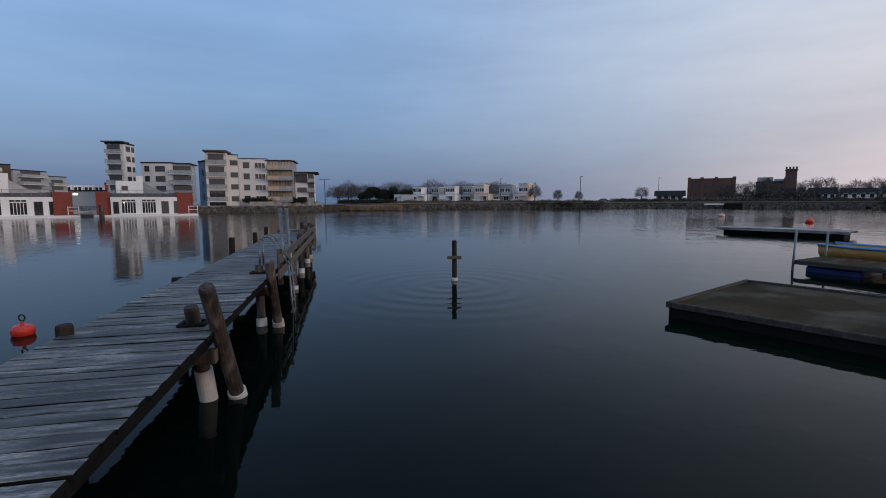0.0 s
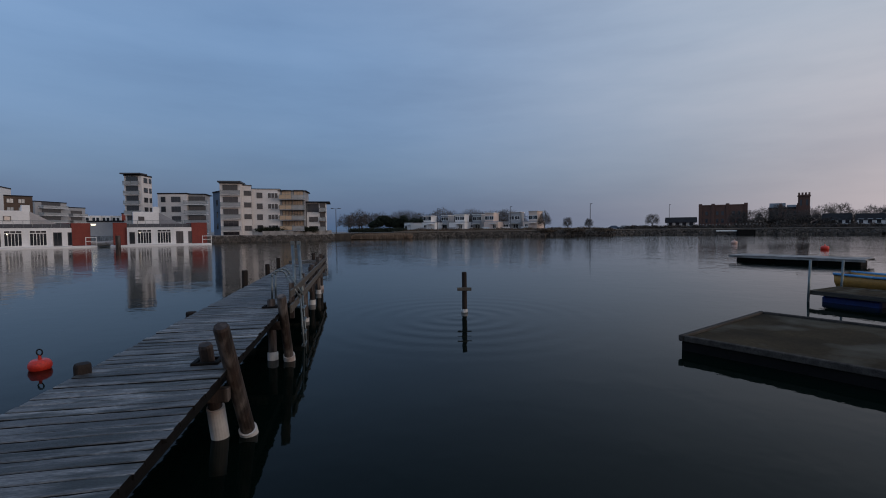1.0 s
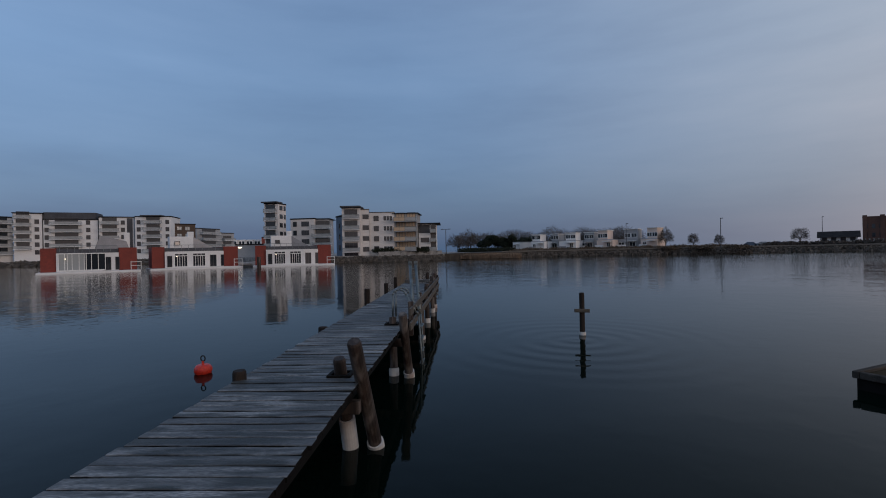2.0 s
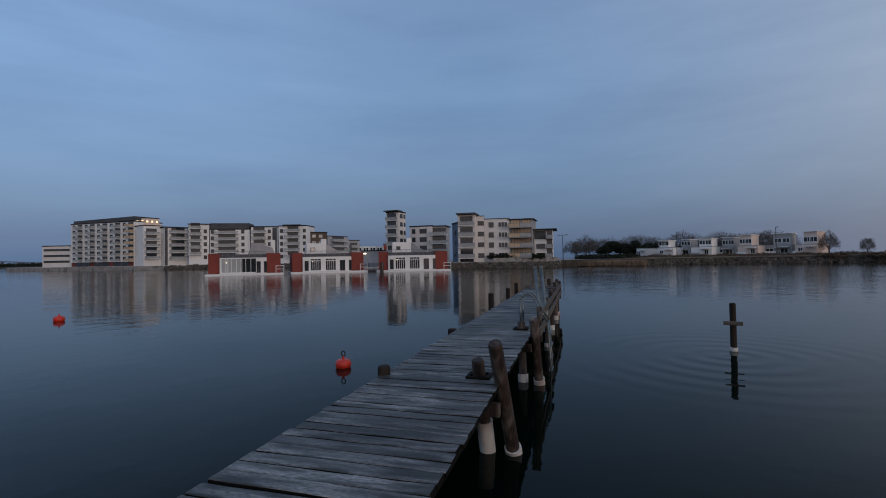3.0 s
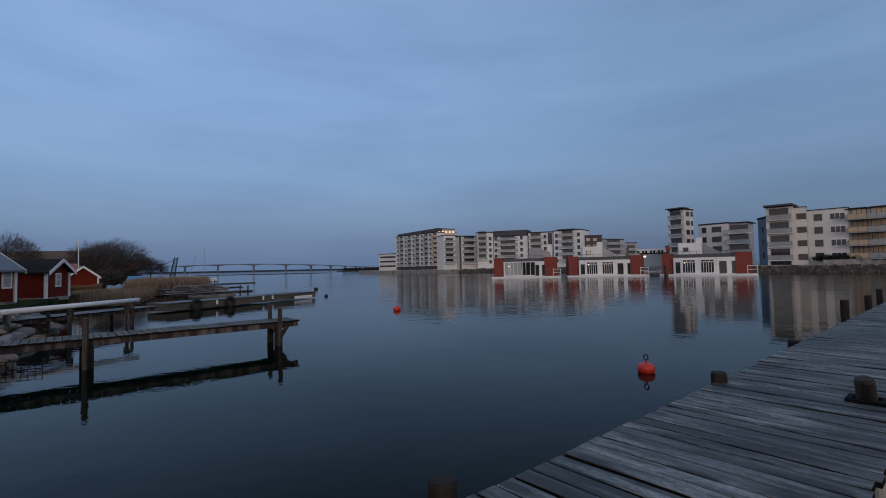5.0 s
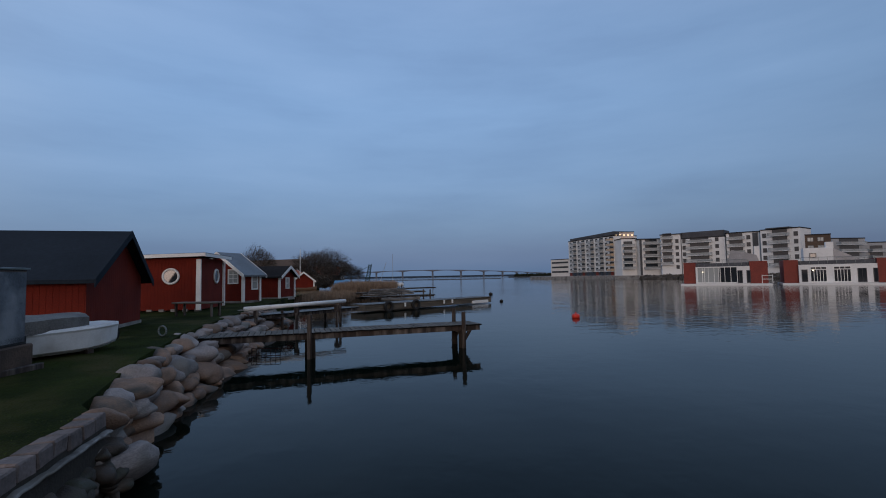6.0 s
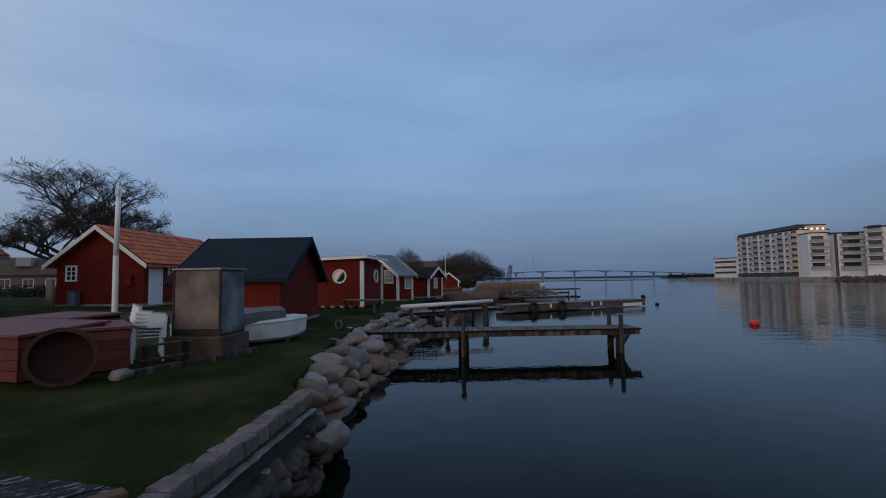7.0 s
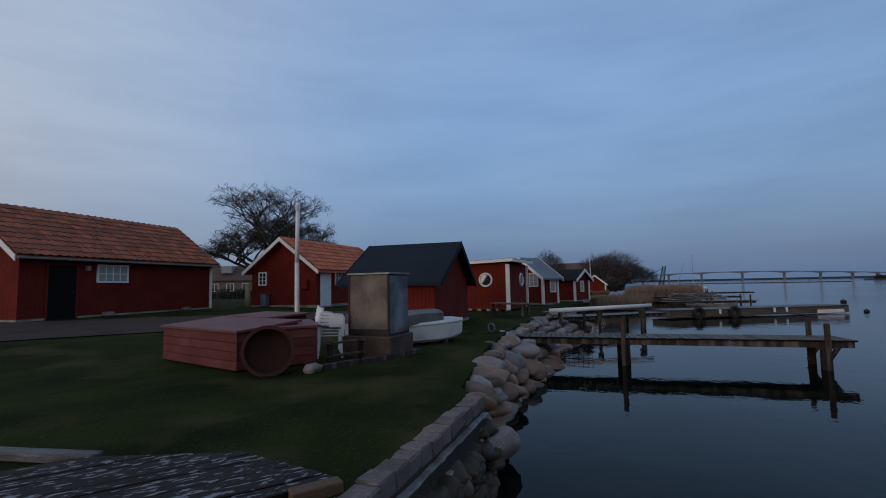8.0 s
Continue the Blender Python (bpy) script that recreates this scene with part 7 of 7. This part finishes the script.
for a, d, h, n in quay_lamps:
    sl = thing("street_lamp", "slender dark street lamp on the far shore", "street lamp", *polar(a, d), 1.5)
    bm = bmesh.new()
    tube(bm, (0, 0, 0), (0, 0, h), 0.11, 0.07, 8)
    part("pole", bm, M_darkw, sl)
    for s in ((-1, 1) if n == 2 else (0.3,)):
        bm = bmesh.new()
        tube(bm, (0, 0, h - 0.1), (0.8 * s, 0, h), 0.05, 0.05, 6)
        box(bm, (0.9 * s, 0, h), (0.6, 0.25, 0.16), bevel=0.03)
        part("lamp_head", bm, M_darkw, sl)

# ---- villas and woods behind the breakwater ----
for a0, a1, d, h, m_, lab in ((-7.9, -6.9, 160, 3.2, M_plaster, "low white villa among trees"), (-5.7, -4.0, 152, 3.9, M_plaster, "white cubic villa with roof terrace"), (-3.8, -2.45, 160, 4.2, M_greyw, "grey cubic villa with large windows"), (-2.4, -0.3, 152, 4.2, M_plaster, "white two-storey cubic villa"), (-0.2, 1.75, 160, 4.4, M_greyw, "grey villa with a row of windows"), (1.9, 3.8, 152, 4.7, M_pink, "warm white windowless villa side"), (4.0, 6.55, 156, 4.9, M_greyw, "blue grey villa with large dark windows"), (6.65, 8.5, 152, 5.0, M_pink, "warm white two-storey villa")):
    g0 = min(h, 2.9)
    V, w_ = block("villa", lab, polar(a0 + 0.08, d), polar(a1 - 0.08, d - 1.5), 8, g0, m_, M_greyw, z=1.5, roof_th=0.2, category="villa")
    if h > 3.5:
        u0 = w_ * (0.04 if int(a0 * 10) % 2 else 0.36)
        bm = bmesh.new()
        box(bm, (u0 + w_ * 0.3, 3.6, g0 + (h - g0) / 2 + 0.65), (w_ * 0.6, 5.6, h - g0 + 1.1), bevel=0.03)
        part("upper_storey", bm, m_, V, "set-back upper storey")
        bm = bmesh.new()
        box(bm, (u0 + w_ * 0.3, 3.5, h + 1.26), (w_ * 0.6 + 0.5, 6.2, 0.14))
        part("roof_slab", bm, M_white, V, "thin white roof slab")
        for k in range(2):
            far_window(V, pose(u0 + w_ * (0.16 + 0.28 * k), 0.77, g0 + 1.35), 1.5, 1.1, M_white, M_glass, 2)
    for z in (1.5,):
        n = max(2, int(w_ / 2.6))
        for k in range(n):
            if m_ is M_greyw or (k + len(lab)) % 2:
                far_window(V, pose(w_ * (k + 0.5) / n, -0.02, z), 1.6 if m_ is M_greyw else 0.9, 1.2, M_white, M_glass, 2)
    bm = bmesh.new()
    box(bm, (w_ * 0.7, -1.0, 2.45), (w_ * 0.45, 2.2, 0.15))
    part("terrace_slab", bm, M_white, V, "white terrace slab")
    bm = bmesh.new()
    box(bm, (w_ * 0.3, -2.2, 0.6), (w_ * 0.5, 0.2, 1.5))
    part("garden_screen", bm, M_greyw if m_ is M_plaster else M_plaster, V, "low garden screen wall")
pr_ = random.Random(8)
bush_cloud("pine_wood", "dense dark pine wood behind the villas", "wood", [(*polar(-11.6 + 0.16 * k + pr_.uniform(-0.2, 0.2), 172 + 8 * pr_.random()), pr_.uniform(3.6, 7.2 - 0.06 * k), pr_.uniform(1.0, 2.2), 1.8, pr_.uniform(0.9, 1.9)) for k in range(44)], M_pine, 40000, 0.24, 36, 1.4)
bush_cloud("low_bushes", "dark low bushes before the pine wood", "bushes", [(*polar(-13.8 + 0.7 * k, 150 + 3 * (k % 2)), 1.9, 2.4, 2.0, 1.0) for k in range(9)], M_hedge, 9000, 0.2, 37, 1.4)
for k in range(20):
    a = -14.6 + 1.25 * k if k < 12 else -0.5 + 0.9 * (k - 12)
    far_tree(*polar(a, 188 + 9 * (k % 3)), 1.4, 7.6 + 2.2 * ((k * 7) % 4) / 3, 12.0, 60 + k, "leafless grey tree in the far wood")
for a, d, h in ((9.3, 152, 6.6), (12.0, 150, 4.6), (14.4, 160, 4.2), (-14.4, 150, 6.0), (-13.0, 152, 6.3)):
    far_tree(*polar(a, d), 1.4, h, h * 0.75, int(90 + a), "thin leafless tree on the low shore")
for k in range(4):
    cr_ = thing("parked_car", "distant parked car on the shore road", "car", *polar(17.2 + 1.1 * k, 190), 1.5, -20)
    bm = bmesh.new()
    extrude_y(bm, [(-2.1, 0.3), (2.1, 0.3), (2.1, 0.8), (1.3, 0.9), (0.7, 1.4), (-1.1, 1.4), (-1.7, 0.9), (-2.1, 0.8)], -0.85, 0.85)
    part("body", bm, M_greyw if k % 2 else M_bluew, cr_)
    for x in (-1.3, 1.3):
        for yy in (-0.8, 0.8):
            bm = bmesh.new()
            tube(bm, (x, yy - 0.1, 0.32), (x, yy + 0.1, 0.32), 0.32, 0.32, 12)
            part("wheel", bm, M_rubber, cr_)

# ---- fort, castle, town on the headland ----
lh, w_ = gable_house("pavilion", "low pavilion with a dark hipped roof", polar(22.7, 202), polar(25.4, 202), 8, 2.6, 4.3, "x", 0.5, 0.8, wall=M_beige, roof=M_roofd, corner=False, z=1.5, rake=False)
for k in range(4):
    far_window(lh, pose(w_ * (k + 0.5) / 4, -0.02, 1.8), 1.2, 1.2)
F, w_ = block("fortress", "long dark brick fortress with corner turrets", polar(25.75, 234), polar(30.15, 234), 10, 9.3, M_brickred, M_brickred, z=1.6, roof_th=0.6, category="fortress")
for x in (0.6, w_ * 0.3, w_ * 0.6, w_ - 0.6):
    bm = bmesh.new()
    box(bm, (x, 0.3, 5.15), (1.3, 1.3, 10.5), bevel=0.05)
    part("turret", bm, M_brickred, F)
grid_windows(F, "front", w_, 10, [w_ * (k + 0.5) / 9 for k in range(9)], [3.0, 6.2], 0.8, 1.5)
C, w_ = block("castle", "old brick castle with a square battlement tower", polar(31.9, 262), polar(35.2, 262), 8, 8.0, M_brickred, M_roofd, z=1.7, roof_th=0.8, category="castle")
grid_windows(C, "front", w_, 8, [w_ * (k + 0.5) / 7 for k in range(7)], [3.0, 6.0], 0.8, 1.6)
bm = bmesh.new()
box(bm, (w_ - 2.2, 1.0, 7.0), (4.2, 4.4, 14.2), bevel=0.05)
part("tower", bm, M_brickred, C)
for k in range(4):
    bm = bmesh.new()
    box(bm, (w_ - 4.0 + 1.2 * k, -1.0, 14.5), (0.7, 0.5, 1.1))
    part("merlon", bm, M_brickred, C)
for x0, x1, h0, h1 in ((0.3, w_ * 0.42, 8.6, 10.8), (w_ * 0.45, w_ * 0.68, 8.6, 9.9)):
    bm = bmesh.new()
    extrude_x(bm, [(0.2, h0), (7.8, h0), (5.2, h1), (2.8, h1)], x0, x1)
    part("roof", bm, M_roofg, C, "grey sloped castle roof")
for x in (w_ * 0.30, w_ * 0.72):
    bm = bmesh.new()
    box(bm, (x, 0.0, 4.8), (1.4, 1.4, 9.8), bevel=0.05)
    box(bm, (x, 0.0, 9.9), (0.8, 0.8, 1.2), bevel=0.05)
    part("turret", bm, M_brickred, C)
bm = bmesh.new()
box(bm, (w_ - 2.2, 1.0, 13.6), (4.7, 4.9, 0.5))
part("cornice", bm, M_brickred, C)
for x in (-3.3, -1.1):
    far_window(C, pose(w_ + x, -1.24, 10.6), 0.8, 2.6, M_brickred, M_glass)
for a0, a1, d, e, rg, lab in ((36.2, 38.2, 215, 2.6, 4.8, "pale house with a dark roof on the headland"), (38.6, 41.0, 210, 2.4, 4.4, "low house with a dark roof on the headland"), (41.4, 44.0, 215, 2.6, 5.0, "long house with a dark roof on the headland"), (44.4, 47.5, 220, 2.6, 4.6, "shadowed house on the headland")):
    hh, ww = gable_house("house", lab, polar(a0, d), polar(a1, d), 9, e, rg, "x", 0.5, 0.4, wall=M_beige if a0 < 40 else M_sack, roof=M_roofd, corner=False, z=1.6, rake=False)
    for k in range(4):
        far_window(hh, pose(ww * (k + 0.5) / 4, -0.02, 1.9), 1.1, 1.4, M_white)
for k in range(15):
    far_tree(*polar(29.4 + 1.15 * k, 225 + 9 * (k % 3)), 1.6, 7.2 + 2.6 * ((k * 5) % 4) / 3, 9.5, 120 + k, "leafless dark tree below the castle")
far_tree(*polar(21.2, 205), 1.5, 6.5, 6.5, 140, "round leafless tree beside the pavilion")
bush_cloud("scrub", "dark scrub on the castle slope", "scrub", [(*polar(30 + 1.1 * k, 215 + 8 * (k % 3)), 2.4, 4.0, 3.0, 2.4 + 1.0 * (k % 3)) for k in range(16)], M_twig, 26000, 0.3, 38, 1.5)
pf = thing("white_fence", "row of pale posts along the fortress shore", "fence", *polar(25.6, 200), 1.55, along(*polar(25.6, 200), *polar(31.5, 200))[0])
for k in range(20):
    bm = bmesh.new()
    box(bm, (1.05 * k, 0, 0.8), (0.35, 0.25, 1.6))
    part("post", bm, M_conc, pf)

# ---- strait: bridge, coast, sandbars, crane ----
bmx = thing("strait_bridge", "very long concrete road bridge on tall piers across the strait", "bridge", 0, 0, 0)
piers = [(-101.5, 9), (-99.6, 18), (-97.4, 26), (-95.0, 33), (-92.8, 38), (-89.6, 41.5), (-85.9, 42), (-82.4, 39), (-79.6, 34), (-77.3, 29), (-75.6, 24.5), (-74.3, 21), (-73.2, 18), (-72.2, 15.5), (-71.3, 13.5), (-70.4, 12)]
DB = 2500
for (a0, z0), (a1, z1) in zip(piers, piers[1:]):
    p, q = Vector((*polar(a0, DB), z0)), Vector((*polar(a1, DB), z1))
    bm = bmesh.new()
    n = 10
    off = Vector((14, 0, 0))
    rings = []
    for k in range(n + 1):
        s = k / n
        c = p.lerp(q, s)
        hd = 3.4 + min(7.0, (q - p).length * 0.05) * (2 * abs(s - 0.5)) ** 2.4
        rings.append([bm.verts.new(c + o) for o in (Vector((0, 0, 0)), off, off - Vector((0, 0, hd)), Vector((0, 0, -hd)))])
    for a, b in zip(rings, rings[1:]):
        for k in range(4):
            bm.faces.new((a[k], a[(k + 1) % 4], b[(k + 1) % 4], b[k]))
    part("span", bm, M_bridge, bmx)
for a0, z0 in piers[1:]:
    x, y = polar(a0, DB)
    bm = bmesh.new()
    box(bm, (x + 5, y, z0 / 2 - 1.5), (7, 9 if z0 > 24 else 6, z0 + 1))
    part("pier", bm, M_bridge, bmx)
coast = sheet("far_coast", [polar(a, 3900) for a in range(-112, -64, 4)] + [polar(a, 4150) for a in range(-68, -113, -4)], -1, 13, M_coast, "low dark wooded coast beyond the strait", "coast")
sheet("sandbar", [polar(-92, 420), polar(-84, 380), polar(-77.5, 400), polar(-84, 410)], -0.3, 0.35, M_mud, "low dark sandbar in the strait", "sandbar")
sheet("sandbar", [polar(-76.6, 700), polar(-73, 560), polar(-69.5, 500), polar(-69.5, 700)], -0.3, 1.3, M_mud, "low dark spit beyond the island", "sandbar")
bush_cloud("spit_trees", "low dark trees on the far spit", "trees", [(*polar(-75.5 + 0.55 * k, 680), 2.0, 7, 5, 3.0) for k in range(10)], M_hedge, 6000, 0.8, 39, 0.5)
crane = thing("harbour_crane", "dark green steel lattice crane leaning back", "crane", -119, -8.4, 0.9, 90)
for x in (-0.5, 0.5):
    for yy in (-0.5, 0.5):
        bm = bmesh.new()
        tube(bm, (x, yy, 0), (x * 0.6 + 0.9, yy * 0.6, 5.0), 0.11, 0.09, 6)
        part("leg", bm, M_crane, crane)
for k in range(9):
    z = 0.3 + 0.5 * k
    f = z / 5.0
    bm = bmesh.new()
    tube(bm, (-0.5 + 1.1 * f, -0.5 + 0.2 * f, z), (0.5 + 0.7 * f, -0.5 + 0.2 * f, z + 0.5), 0.06, 0.06, 5)
    tube(bm, (-0.5 + 1.1 * f, 0.5 - 0.2 * f, z + 0.5), (0.5 + 0.7 * f, 0.5 - 0.2 * f, z), 0.06, 0.06, 5)
    part("lattice", bm, M_crane, crane)
bm = bmesh.new()
tube(bm, (1.2, 0, 4.8), (-5.0, 0, 1.6), 0.06, 0.06, 6)
part("stay", bm, M_crane, crane)
for a, d, h, lean in ((-90.9, 110, 7.4, 0.0), (-92.6, 112, 5.6, 1.8)):
    ms = thing("yacht_mast", "thin bare mast of a laid-up yacht", "mast", *polar(a, d), 0.5)
    bm = bmesh.new()
    tube(bm, (0, 0, 0), (0, lean, h), 0.06, 0.035, 8)
    part("spar", bm, M_greyw, ms)
    bm = bmesh.new()
    box(bm, (0, 0, 0.2), (1.6, 5.0, 0.9), bevel=0.25)
    part("hull", bm, M_hull, ms)
sm = thing("blue_cover", "blue tarpaulin over a stored boat on the shore", "cover", -78, -9.6, GRASS, 80)
bm = bmesh.new()
extrude_x(bm, [(-0.9, 0), (0.9, 0), (0.7, 0.7), (0, 1.1), (-0.7, 0.7)], -1.2, 1.2)
part("tarpaulin", bm, M_boatblue, sm)
